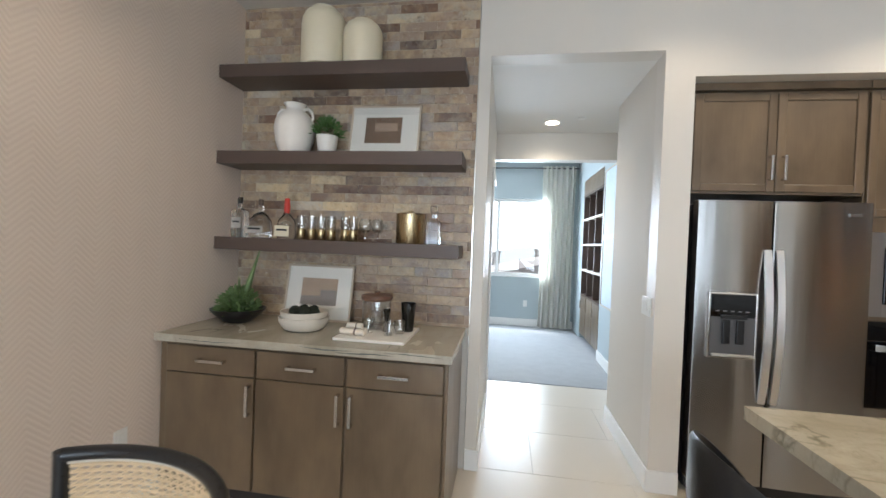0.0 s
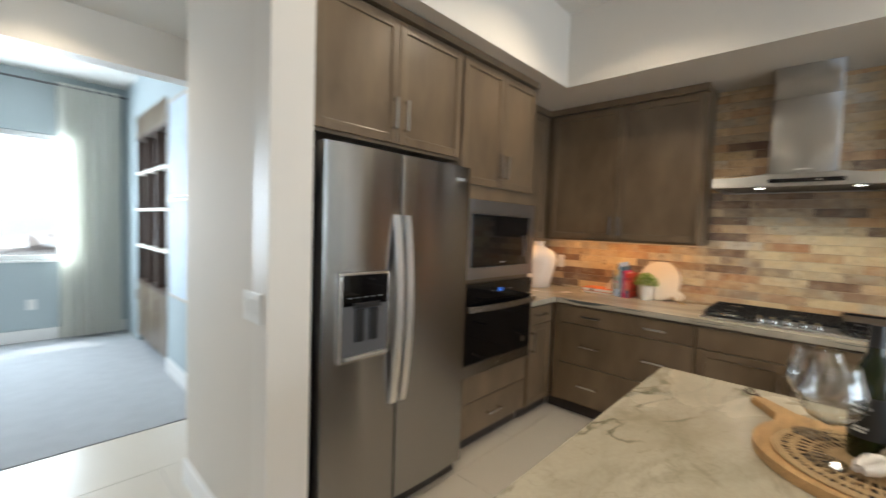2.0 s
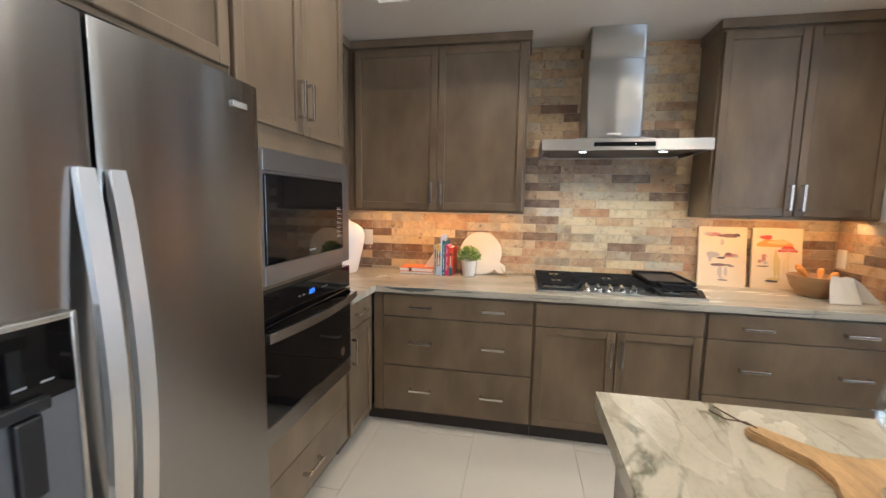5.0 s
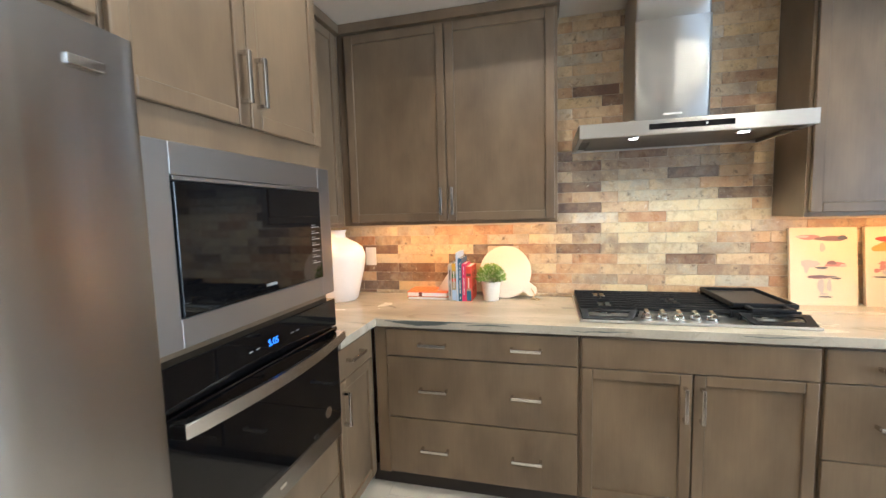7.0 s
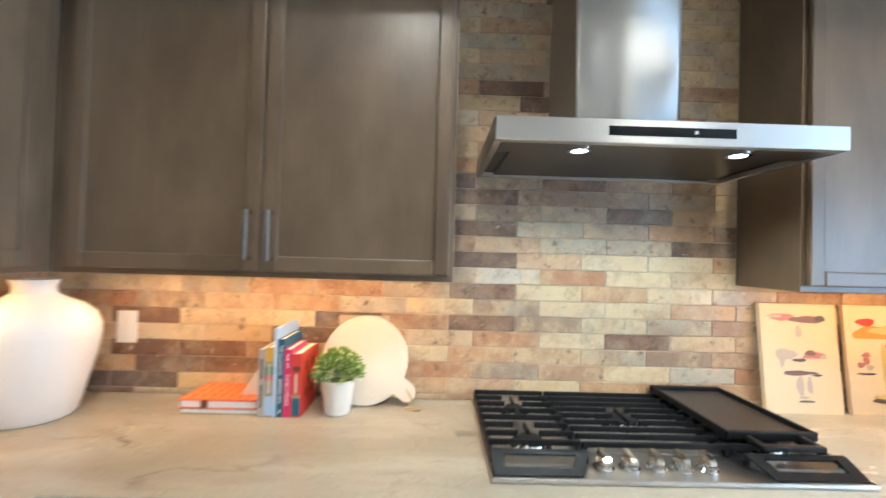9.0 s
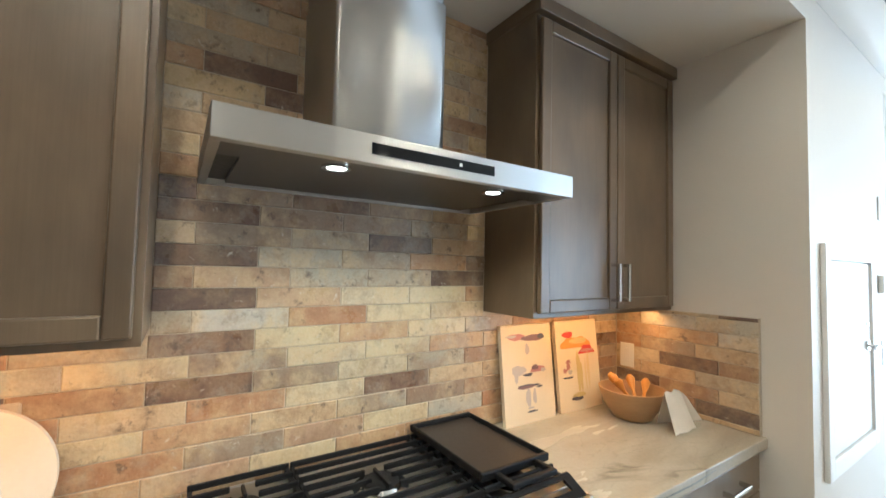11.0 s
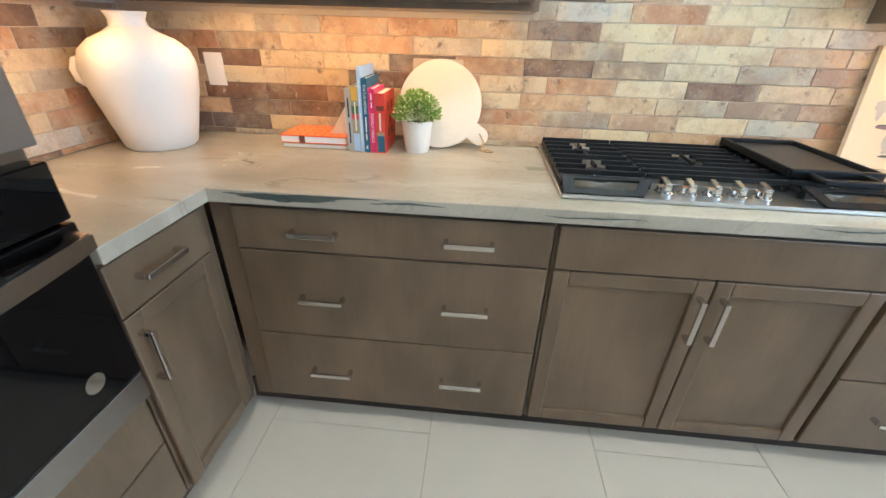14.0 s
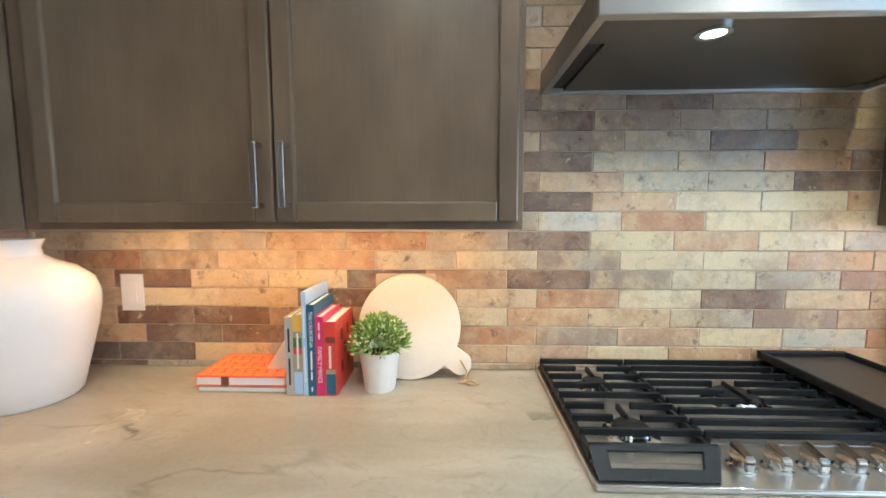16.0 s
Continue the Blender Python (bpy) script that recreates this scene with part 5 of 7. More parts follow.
LEFT_PRINT = [(0.080, 0.342, 0.048, 0.013, 3, 0), (0.055, 0.345, 0.030, 0.006, 6, 0), (0.175, 0.334, 0.064, 0.013, 0, 0), (0.225, 0.338, 0.020, 0.011, 4, 0), (0.140, 0.290, 0.012, 0.022, 6, 0),
              (0.085, 0.208, 0.040, 0.020, 6, 0), (0.070, 0.182, 0.010, 0.020, 6, 0), (0.135, 0.188, 0.027, 0.006, 4, 0), (0.195, 0.206, 0.046, 0.022, 3, 1), (0.178, 0.214, 0.020, 0.010, 0, 0), (0.225, 0.200, 0.014, 0.008, 6, 0),
              (0.135, 0.146, 0.066, 0.010, 4, 1), (0.120, 0.140, 0.050, 0.006, 0, 0), (0.195, 0.136, 0.020, 0.004, 4, 0), (0.130, 0.098, 0.014, 0.036, 6, 0), (0.165, 0.100, 0.010, 0.030, 6, 0), (0.148, 0.044, 0.030, 0.004, 4, 0), (0.140, 0.058, 0.018, 0.004, 6, 0)]
RIGHT_PRINT = [(0.130, 0.296, 0.096, 0.052, 2, 1), (0.080, 0.330, 0.036, 0.014, 1, 0), (0.150, 0.300, 0.060, 0.014, 5, 0), (0.203, 0.258, 0.058, 0.036, 1, 1), (0.203, 0.254, 0.052, 0.007, 3, 0),
               (0.138, 0.165, 0.014, 0.090, 5, 0), (0.155, 0.140, 0.008, 0.070, 5, 0), (0.205, 0.170, 0.009, 0.080, 7, 0), (0.185, 0.150, 0.006, 0.070, 7, 0),
               (0.070, 0.214, 0.018, 0.014, 3, 1), (0.068, 0.194, 0.012, 0.018, 3, 0), (0.046, 0.176, 0.013, 0.010, 3, 0), (0.078, 0.168, 0.014, 0.010, 6, 0), (0.064, 0.145, 0.036, 0.004, 4, 0), (0.118, 0.052, 0.038, 0.009, 4, 0), (0.130, 0.066, 0.044, 0.010, 5, 0)]
ART.append(dye("art_pale_straw", (0.70, 0.55, 0.30)))
for y1, marks in ((1.352, LEFT_PRINT), (1.036, RIGHT_PRINT)):
    bp, to3 = leaning("art_block", y1 - 0.285, y1, 0.39, 4.352, 0.018, PRINT, "cream wood block print of mushrooms leaning on the backsplash", "print", 0.045, "mushroom prints")
    for k, (mu, mw, ru, rw, ci, dome) in enumerate(marks):
        dd = 0.0003 + 0.00015 * k
        outline = []
        for q in range(20):
            a = (math.pi if dome else 2 * math.pi) * q / (19 if dome else 20)
            wob = 1 + 0.10 * math.sin(3 * a + k) + 0.06 * math.sin(7 * a + 2 * k)
            outline.append((y1 - mu + ru * wob * math.cos(a), CTR + mw + rw * wob * math.sin(a) - (rw * 0.5 if dome else 0)))
        part("painted_mark", prism(outline, to3, dd - 0.0003, dd), ART[ci], bp)

# bowl with wooden utensils, linen
bowl = thing("wooden_bowl", (4.18, 0.79, CTR), "carved wooden bowl holding wooden utensils", "bowl")
part("bowl", lathe([(0, 0), (0.065, 0.000), (0.079, 0.008), (0.116, 0.065), (0.132, 0.114), (0.135, 0.125), (0.128, 0.126), (0.110, 0.072), (0.065, 0.021), (0, 0.014)], 4.18, 0.79, CTR + 0.0005, 40), BOWLWOOD, bowl, smooth=True)
ut = dye("orange_wood", (0.62, 0.28, 0.05), 0.5)
for k, (a, b) in enumerate((((4.16, 0.76, CTR + 0.03), (4.24, 0.86, CTR + 0.18)), ((4.20, 0.74, CTR + 0.03), (4.20, 0.87, CTR + 0.165)), ((4.14, 0.80, CTR + 0.03), (4.23, 0.73, CTR + 0.16)), ((4.12, 0.82, CTR + 0.04), (4.18, 0.68, CTR + 0.145)))):
    av, bv = Vector(a), Vector(b)
    sp_ = thing("wooden_spoon", a, "orange-brown wooden serving utensil in the bowl", "utensil", "utensils in the bowl")
    part("spoon", tube([av, av.lerp(bv, 0.6), av.lerp(bv, 0.75), av.lerp(bv, 0.9), bv], [0.006, 0.007, 0.014, 0.020, 0.010], 10), ut, sp_, smooth=True)


def cloth(name, rows_, material, label, thick=0.003):
    """A folded cloth: rows of points skinned into a sheet and made thick."""
    bm = bmesh.new()
    grid = [[bm.verts.new(p) for p in r] for r in rows_]
    for a, b in zip(grid, grid[1:]):
        for k in range(len(a) - 1):
            bm.faces.new((a[k], a[k + 1], b[k + 1], b[k]))
    bmesh.ops.recalc_face_normals(bm, faces=bm.faces)
    bmesh.ops.solidify(bm, geom=bm.faces[:], thickness=thick)
    return bm


folds = []
for k in range(13):
    f = k / 12
    row = []
    for j_ in range(25):
        g = j_ / 24
        front, ridge, back = Vector((3.972, 0.835 - 0.155 * f, CTR + 0.004)), Vector((4.03, 0.805 - 0.10 * f, CTR + 0.157)), Vector((4.085 - 0.08 * f, 0.76 - 0.195 * f, CTR + 0.004))
        p = front.lerp(ridge, g * 2) if g < 0.5 else ridge.lerp(back, g * 2 - 1)
        p += Vector((0.004 * math.sin(9 * f + 3 * g), 0.003 * math.sin(7 * g), -0.012 * math.exp(-((g - 0.5) / 0.07) ** 2) + (0.003 * math.sin(11 * f) if 0.1 < g < 0.9 else 0)))
        row.append(p)
    folds.append(row)
solid("linen_napkin", cloth("linen_napkin", folds, LINEN, "", 0.002), LINEN, "draped cream linen towel on the worktop", "napkin", smooth=True)


# outlets and switches
def plate(name, to3, u, w, wu, hw, label, toggles, kind_="switch"):
    p = thing(name, to3(u, 0, w - hw / 2), label, kind_, "wall plates")
    part("plate", fbox(to3, u - wu / 2, u + wu / 2, 0.0005, 0.006, w - hw / 2, w + hw / 2, 0.002), PLASTIC, p)
    for du in toggles:
        part("rocker", fbox(to3, u + du - 0.016, u + du + 0.016, 0.006, 0.0085, w - 0.033, w + 0.033, 0.002), PLASTIC, p)
    return p


plate("outlet", west(4.4165), 3.680, 1.162, 0.072, 0.117, "white double outlet on the tile backsplash", (0,), "outlet")
plate("outlet", lambda u, d, w: (u, AR + 0.022 + d, w), 4.355, 1.13, 0.072, 0.117, "white outlet on the tiled side wall", (0,), "outlet")
plate("light_switch", lambda u, d, w: (OR - d, u, w), 3.45, 1.108, 0.165, 0.117, "white triple light switch beside the hall", (-0.046, 0, 0.046))
plate("outlet", lambda u, d, w: (-1.30 + d, u, w), 2.44, 0.42, 0.072, 0.117, "white outlet on the wallpapered wall", (0,), "outlet")
plate("light_switch", west(HX), -0.51, 1.888, 0.075, 0.117, "white single switch high on the wall", (0,))
plate("outlet", west(HX), -0.415, 1.17, 0.072, 0.117, "white outlet beside the hatch", (0,), "outlet")
plate("light_switch", west(HX), -0.52, 1.17, 0.072, 0.117, "white switch beside the hatch", (0,))
plate("outlet", south(8.25), 0.95, 0.42, 0.072, 0.117, "white outlet under the study window", (0,), "outlet")
th = thing("thermostat", (HX, -0.51, 1.45), "small wall thermostat with a lit screen", "thermostat")
part("case", fbox(west(HX), -0.575, -0.45, 0.0005, 0.022, 1.465, 1.553, 0.006), PLASTIC, th)
part("screen", fbox(west(HX), -0.555, -0.475, 0.022, 0.0235, 1.478, 1.54), glow("pale_screen", (0.55, 0.8, 0.85), 0.9), th, "lit pale screen")

# access hatch
hatch = thing("access_hatch", (HX, 0.05, 0.78), "closed white access hatch with lever latch in a white frame", "hatch")
H3 = west(HX)
for n_, r in (("frame_side", (0.355, 0.416, 0.0005, 0.018, 0.782, 1.668)), ("frame_side", (-0.315, -0.244, 0.0005, 0.018, 0.782, 1.668)), ("frame_top", (-0.244, 0.355, 0.0005, 0.0175, 1.608, 1.668)), ("frame_bottom", (-0.244, 0.355, 0.0005, 0.0175, 0.782, 0.848))):
    part(n_, fbox(H3, *r, 0.003), TRIM, hatch)
hd = part("door", fbox(H3, -0.238, 0.349, 0.0005, 0.008, 0.853, 1.602, 0.002), TRIM, hatch)
for w in (1.46, 0.99):
    part("hinge", fbox(H3, 0.335, 0.352, 0.008, 0.014, w - 0.04, w + 0.04, 0.002), NICKEL, hd, "brushed nickel hinge")
part("latch_rose", prism(ellipse(-0.175, 1.235, 0.022, 0.022), H3, 0.008, 0.016), NICKEL, hd)
part("latch_lever", tube([H3(-0.175, 0.014, 1.235), H3(-0.175, 0.045, 1.235), H3(-0.165, 0.05, 1.235), H3(-0.09, 0.05, 1.232)], 0.007, 8), NICKEL, hd, "lever latch handle", True)
part("keyhole", prism(ellipse(-0.185, 1.33, 0.011, 0.011), H3, 0.008, 0.012), NICKEL, hd)

# wall air conditioner
ac = thing("air_conditioner", (3.54, -0.10, 2.63), "white glossy wall-mounted split air conditioner", "air conditioner")
acx = lambda u, d, w: (u, -0.70 + d, w)
prof = [(3.653, 2.636), (3.51, 2.640), (3.44, 2.672), (3.428, 2.70), (3.424, 2.90), (3.44, 2.936), (3.48, 2.945), (3.653, 2.945)]
bm = prism(prof, acx, 0.0, 1.195)
bmesh.ops.bevel(bm, geom=[e for e in bm.edges if abs(e.verts[0].co.y - e.verts[1].co.y) < 1e-4 and min(v.co.x for v in e.verts) < 3.65], offset=0.008, segments=2, affect="EDGES")
part("casing", bm, ACWHITE, ac, smooth=True)
part("front_panel", prism([(3.4285, 2.70), (3.421, 2.70), (3.4165, 2.89), (3.43, 2.93), (3.438, 2.928), (3.425, 2.89)], acx, 0.006, 1.189), ACWHITE, ac, smooth=True)
part("vent", prism([(3.505, 2.6395), (3.445, 2.6685), (3.443, 2.6655), (3.503, 2.6365)], acx, 0.04, 1.155), BLACKPLASTIC, ac, "black air outlet")
for f in (0.3, 0.68):
    x_, z_ = 3.505 - 0.06 * f, 2.6365 + 0.029 * f
    part("louvre", box(x_ - 0.006, x_ + 0.006, -0.65, 0.445, z_ - 0.004, z_ - 0.001, 0.001), PLASTIC, ac)
for u in (-0.45, -0.2, 0.05, 0.3):
    part("louvre_arm", box(3.45, 3.50, u - 0.003, u + 0.003, 2.634, 2.655), PLASTIC, ac)
part("badge", box(3.4165, 3.4185, -0.67, -0.60, 2.872, 2.882), NICKEL, ac)

ac.location.z -= 0.022
ac.scale.z = 1.1

# can lights
for cx, cy, cz in [(x, y, CEIL) for x, y in CANS] + [(0.95, 4.75, OT), (0.9, 6.6, 2.99)]:
    cl = thing("can_light", (cx, cy, cz), "lit recessed ceiling can light with white trim", "ceiling light", "can lights")
    part("trim_ring", lathe([(0.062, 0), (0.085, -0.003), (0.088, -0.0005), (0.062, -0.0005)], cx, cy, cz - 0.0005, 32), TRIM, cl, smooth=True)
    part("diffuser", lathe([(0, 0), (0.062, 0), (0.062, 0.001), (0, 0.001)], cx, cy, cz - 0.0025, 32), CAN_GLOW, cl, "lit diffuser")
sd = thing("smoke_detector", (1.20, 4.60, OT), "small white sprinkler cover on the hall ceiling", "sprinkler")
part("cover", lathe([(0, -0.012), (0.034, -0.012), (0.042, -0.004), (0.042, -0.0005), (0, -0.0005)], 1.20, 4.60, OT, 28), PLASTIC, sd, smooth=True)

# ---- island things ----
BZ = CTR + 0.0005
bd = thing("serving_board", (2.125, 1.735, BZ), "large round wooden paddle board on the island", "serving board")
bc, bang, brad = Vector((2.128, 1.735)), math.atan2(0.25, 0.30), 0.225
pts = []
half = math.radians(15)
for k in range(49):
    a = bang + half + (2 * math.pi - 2 * half) * k / 48
    pts.append((bc.x + brad * math.cos(a), bc.y + brad * math.sin(a)))
hd_, hs_ = Vector((math.cos(bang), math.sin(bang))), Vector((-math.sin(bang), math.cos(bang)))
for f, wd in ((0.26, -0.026), (0.34, -0.020), (0.375, -0.022), (0.392, -0.012), (0.392, 0.012), (0.375, 0.022), (0.34, 0.020), (0.26, 0.026)):
    pts.append(tuple(bc + hd_ * f + hs_ * wd))
bm = prism(pts, lambda u, d, w: (u, w, BZ + d), 0, 0.022)
bmesh.ops.bevel(bm, geom=[e for e in bm.edges if abs(e.verts[0].co.z - e.verts[1].co.z) < 1e-5], offset=0.005, segments=2, affect="EDGES")
part("board", bm, OLIVEWOOD, bd)
e0 = bc + hd_ * 0.375
WALNUT_CORD = mat("brown_leather_cord", (0.10, 0.055, 0.03), 0.6, var=0.2, scale=40)
part("cord", tube([(e0.x, e0.y, BZ + 0.024), (e0.x + 0.03, e0.y + 0.005, BZ + 0.02), (e0.x + 0.07, e0.y + 0.03, BZ + 0.003), (e0.x + 0.11, e0.y + 0.05, BZ + 0.003), (e0.x + 0.125, e0.y + 0.035, BZ + 0.008), (e0.x + 0.11, e0.y + 0.02, BZ + 0.003), (e0.x + 0.06, e0.y - 0.005, BZ + 0.003), (e0.x, e0.y, BZ + 0.024)], 0.0019, 6), WALNUT_CORD, bd, "brown leather hanging cord", True)

mat_ = thing("woven_mat", (2.105, 1.725, BZ + 0.0225), "round open-weave seagrass placemat on the board", "placemat")
mc, mz = Vector((2.108, 1.738)), BZ + 0.0255
for r in (0.045, 0.052, 0.075, 0.082, 0.112, 0.140, 0.148, 0.168, 0.174, 0.180):
    part("ring", tube([(mc.x + r * math.cos(2 * math.pi * k / 56), mc.y + r * math.sin(2 * math.pi * k / 56), mz) for k in range(56)], 0.0034, 6, closed=True), RATTAN, mat_, smooth=True)
for k in range(72):
    a = 2 * math.pi * k / 72
    b_ = a + (0.10 if k % 2 else -0.10)
    part("spoke", tube([(mc.x + 0.03 * math.cos(b_), mc.y + 0.03 * math.sin(b_), mz + 0.001), (mc.x + 0.10 * math.cos((a + b_) / 2), mc.y + 0.10 * math.sin((a + b_) / 2), mz + 0.002), (mc.x + 0.176 * math.cos(a), mc.y + 0.176 * math.sin(a), mz + 0.001)], 0.0022, 5), RATTAN, mat_, smooth=True)
# Dark strands low in the openings paint the shade of the weave's holes.
WEAVE_SHADE = mat("dark_weave_shade", (0.055, 0.035, 0.02), 0.8, var=0.3, scale=40)
for k in range(48):
    a = 2 * math.pi * k / 48
    for r0, r1 in ((0.088, 0.108), (0.118, 0.137), (0.152, 0.166)):
        part("stitch", tube([(mc.x + r0 * math.cos(a), mc.y + r0 * math.sin(a), mz - 0.001), (mc.x + r1 * math.cos(a + 0.05), mc.y + r1 * math.sin(a + 0.05), mz - 0.001)], 0.0040, 5), WEAVE_SHADE, mat_, "dark strand shading a hole in the weave")
part("centre", lathe([(0, 0), (0.034, 0), (0.036, 0.002), (0.034, 0.004), (0, 0.004)], mc.x, mc.y, mz - 0.002, 24), RATTAN, mat_)

TZ = BZ + 0.0305


def wine_glass(x, y, z, label="clear stemmed balloon wine glass on the mat", k=1.0, group="wine glasses"):
    g = thing("wine_glass", (x, y, z), label, "wine glass", group)
    part("foot", lathe([(p * k, q * k) for p, q in ((0, 0), (0.037, 0), (0.038, 0.0015), (0.012, 0.004), (0.0045, 0.008), (0.0038, 0.02), (0.0036, 0.075), (0.006, 0.084), (0, 0.086))], x, y, z, 32), CLEAR, g, smooth=True)
    outer = [(0, 0.0), (0.014, 0.001), (0.038, 0.014), (0.055, 0.036), (0.0605, 0.058), (0.058, 0.084), (0.050, 0.112), (0.0445, 0.134)]
    inner = [(max(0, r - 0.0013), h + (0.0016 if r < 0.03 else 0)) for r, h in outer][::-1]
    part("bowl", lathe([(p * k, q * k) for p, q in outer + inner], x, y, z + 0.0862 * k, 40), CLEAR, g, smooth=True)
    return g


wine_glass(2.198, 1.850, TZ)
wine_glass(2.050, 1.823, TZ)
wb = thing("wine_bottle", (2.148, 1.754, TZ), "dark green wine bottle with black foil and black label", "bottle")
bx0, by0 = 2.148, 1.754
part("glass", lathe([(0, 0.012), (0.025, 0.003), (0.034, 0), (0.0375, 0.006), (0.0375, 0.175), (0.034, 0.197), (0.022, 0.222), (0.0155, 0.240), (0.0142, 0.298), (0, 0.299)], bx0, by0, TZ, 40), mat("near_black_green_glass", (0.016, 0.023, 0.007), 0.05, var=0.1, rvar=0.02), wb, smooth=True)
part("foil", lathe([(0.0152, 0.235), (0.0152, 0.302), (0.0145, 0.304), (0, 0.304)], bx0, by0, TZ, 32), BLACKPLASTIC, wb, "black foil capsule", True)
part("label", lathe([(0.0378, 0.05), (0.0381, 0.05), (0.0381, 0.145), (0.0378, 0.145)], bx0, by0, TZ, 40), BLACKPLASTIC, wb, "matte black paper label", True)
for k, (w0, ww) in enumerate(((0.118, 0.026), (0.106, 0.018), (0.072, 0.022), (0.064, 0.015))):
    bm = bmesh.new()
    a0 = math.radians(150)
    for s in range(8):
        a = a0 + (s - 4) * ww / 0.038 / 8 * 1.6
        x_, y_ = bx0 + 0.0386 * math.cos(a), by0 + 0.0386 * math.sin(a)
        box(x_ - 0.0012, x_ + 0.0012, y_ - 0.0012, y_ + 0.0012, TZ + w0, TZ + w0 + 0.005, 0, bm)
    part("label_bar", bm, PLASTIC, wb)


WHITELINEN = mat("white_linen_fold", (0.76, 0.72, 0.67), 0.9, var=0.05, scale=20, bump=0.5, bump_scale=160)


def napkin(x, y, ang, label, spread):
    """A rolled napkin through a wooden ring: pale folded end, dark green flared end."""
    n_ = thing("napkin", (x, y, TZ), label, "napkin", "rolled napkins")
    d, s = Vector((math.cos(ang), math.sin(ang), 0)), Vector((-math.sin(ang), math.cos(ang), 0))
    rnd = random.Random(int(x * 999))
    base = Vector((x, y, TZ + 0.028))
    loop = [(0.0, -0.011), (-0.018, -0.014), (-0.042, -0.016), (-0.070, -0.012), (-0.090, -0.004), (-0.092, 0.005), (-0.076, 0.013), (-0.044, 0.017), (-0.018, 0.014), (0.0, 0.011)]
    pts_ = [base + d * a_ + s * b_ + Vector((0, 0, -0.008 + 0.010 * math.sin(math.pi * min(1, -a_ / 0.08)))) for a_, b_ in loop]
    part("folded_end", tube(pts_, [0.010, 0.0115, 0.0125, 0.0120, 0.0095, 0.0095, 0.0115, 0.0125, 0.012, 0.010], 14), WHITELINEN, n_, "white folded linen end", True)
    part("ring", tube([tuple(base + 0.023 * (s * math.cos(2 * math.pi * j / 20) + Vector((0, 0, 1)) * math.sin(2 * math.pi * j / 20))) for j in range(20)], 0.006, 8, closed=True), FRAMEWOOD, n_, "carved wooden napkin ring", True)
    for idx, (material, reach, w0, lift, off) in enumerate(((LINEN, 0.070, 0.040, 0.034, 0.0), (GREENCLOTH, 0.165, spread, 0.110, 0.004), (GREENCLOTH, 0.120, spread * 0.85, 0.060, -0.016))):
        grid = []
        for k in range(10):
            f = k / 9
            row = []
            for j in range(15):
                g = j / 14 * 2 - 1
                wd = 0.014 + w0 * f
                wave = 0.014 * f * math.sin(6 * g + idx * 1.7 + x * 20) + 0.005 * f * math.sin(13 * g + 2 * k * 0.3)
                droop = lift * math.sin(math.pi * min(1, f * 0.85)) * (1 - 0.45 * g * g) - 0.02 * f * f
                row.append(base + d * (0.006 + reach * f * (1 - 0.18 * abs(g))) + s * (g * wd + off) + Vector((0, 0, droop + wave - 0.006 * idx)))
            grid.append(row)
        part("folded_leaf" if idx == 0 else "green_leaf", cloth("leaf", grid, material, "", 0.002), material, n_, "cream linen fold" if idx == 0 else "dark green satin fold", True)
    return n_


napkin(2.082, 1.716, math.radians(-38), "rolled cream and dark green napkin in a wooden ring", 0.055)
napkin(2.018, 1.610, math.radians(-36), "rolled white and dark green napkin in a wooden ring", 0.060)

# spring faucet
fa = thing("kitchen_faucet", (2.02, 0.985, CTR), "brushed steel pull-down faucet with exposed spring", "faucet")
part("base", lathe([(0, 0), (0.027, 0), (0.027, 0.008), (0.02, 0.012), (0.0185, 0.10), (0, 0.10)], 2.02, 0.985, CTR + 0.0005, 28), NICKEL, fa, smooth=True)
part("stem", tube([(2.02, 0.985, CTR + 0.08), (2.02, 0.985, CTR + 0.34)], 0.0125, 14), NICKEL, fa, smooth=True)
ax, ay = Vector((2.02, 0.985, 0)), Vector((2.25, 1.085, 0))
arc = [Vector((2.02, 0.985, CTR + 0.33 + 0.08 * k / 5)) for k in range(6)]
for k in range(1, 25):
    a = math.pi * k / 24
    p = ax.lerp(ay, 0.5 - 0.5 * math.cos(a))
    arc.append(Vector((p.x, p.y, CTR + 0.41 + 0.135 * math.sin(a))))
arc += [Vector((2.25, 1.085, CTR + 0.41 - 0.09 * k / 3)) for k in range(1, 4)]
part("hose", tube(arc, 0.0095, 12), FILTERSTEEL, fa, "dark grey inner hose", True)
fine = []
for a, b in zip(arc, arc[1:]):
    for k in range(6):
        fine.append(a.lerp(b, k / 6))
coil, turns = [], 0.0
for i, p in enumerate(fine[:-1]):
    d = (fine[i + 1] - p).normalized()
    s = Vector((-0.4, 0.92, 0)).cross(d).normalized()
    o = d.cross(s)
    turns += (fine[i + 1] - p).length / 0.0185 * 2 * math.pi
    for sub in range(3):
        ang = turns + sub / 3 * (fine[i + 1] - p).length / 0.0185 * 2 * math.pi
        coil.append(p + (fine[i + 1] - p) * sub / 3 + 0.0145 * (s * math.cos(ang) + o * math.sin(ang)))
part("spring", tube(coil, 0.0021, 5), CHROME, fa, "polished coil spring", True)
part("spray_head", lathe([(0, 0), (0.017, 0), (0.0185, 0.006), (0.0185, 0.085), (0.012, 0.10), (0.010, 0.16), (0, 0.16)], 2.25, 1.085, CTR + 0.185, 24), NICKEL, fa, smooth=True)
part("arm", tube([(2.02, 0.985, CTR + 0.29), (2.243, 1.082, CTR + 0.29)], 0.0065, 10), NICKEL, fa, smooth=True)
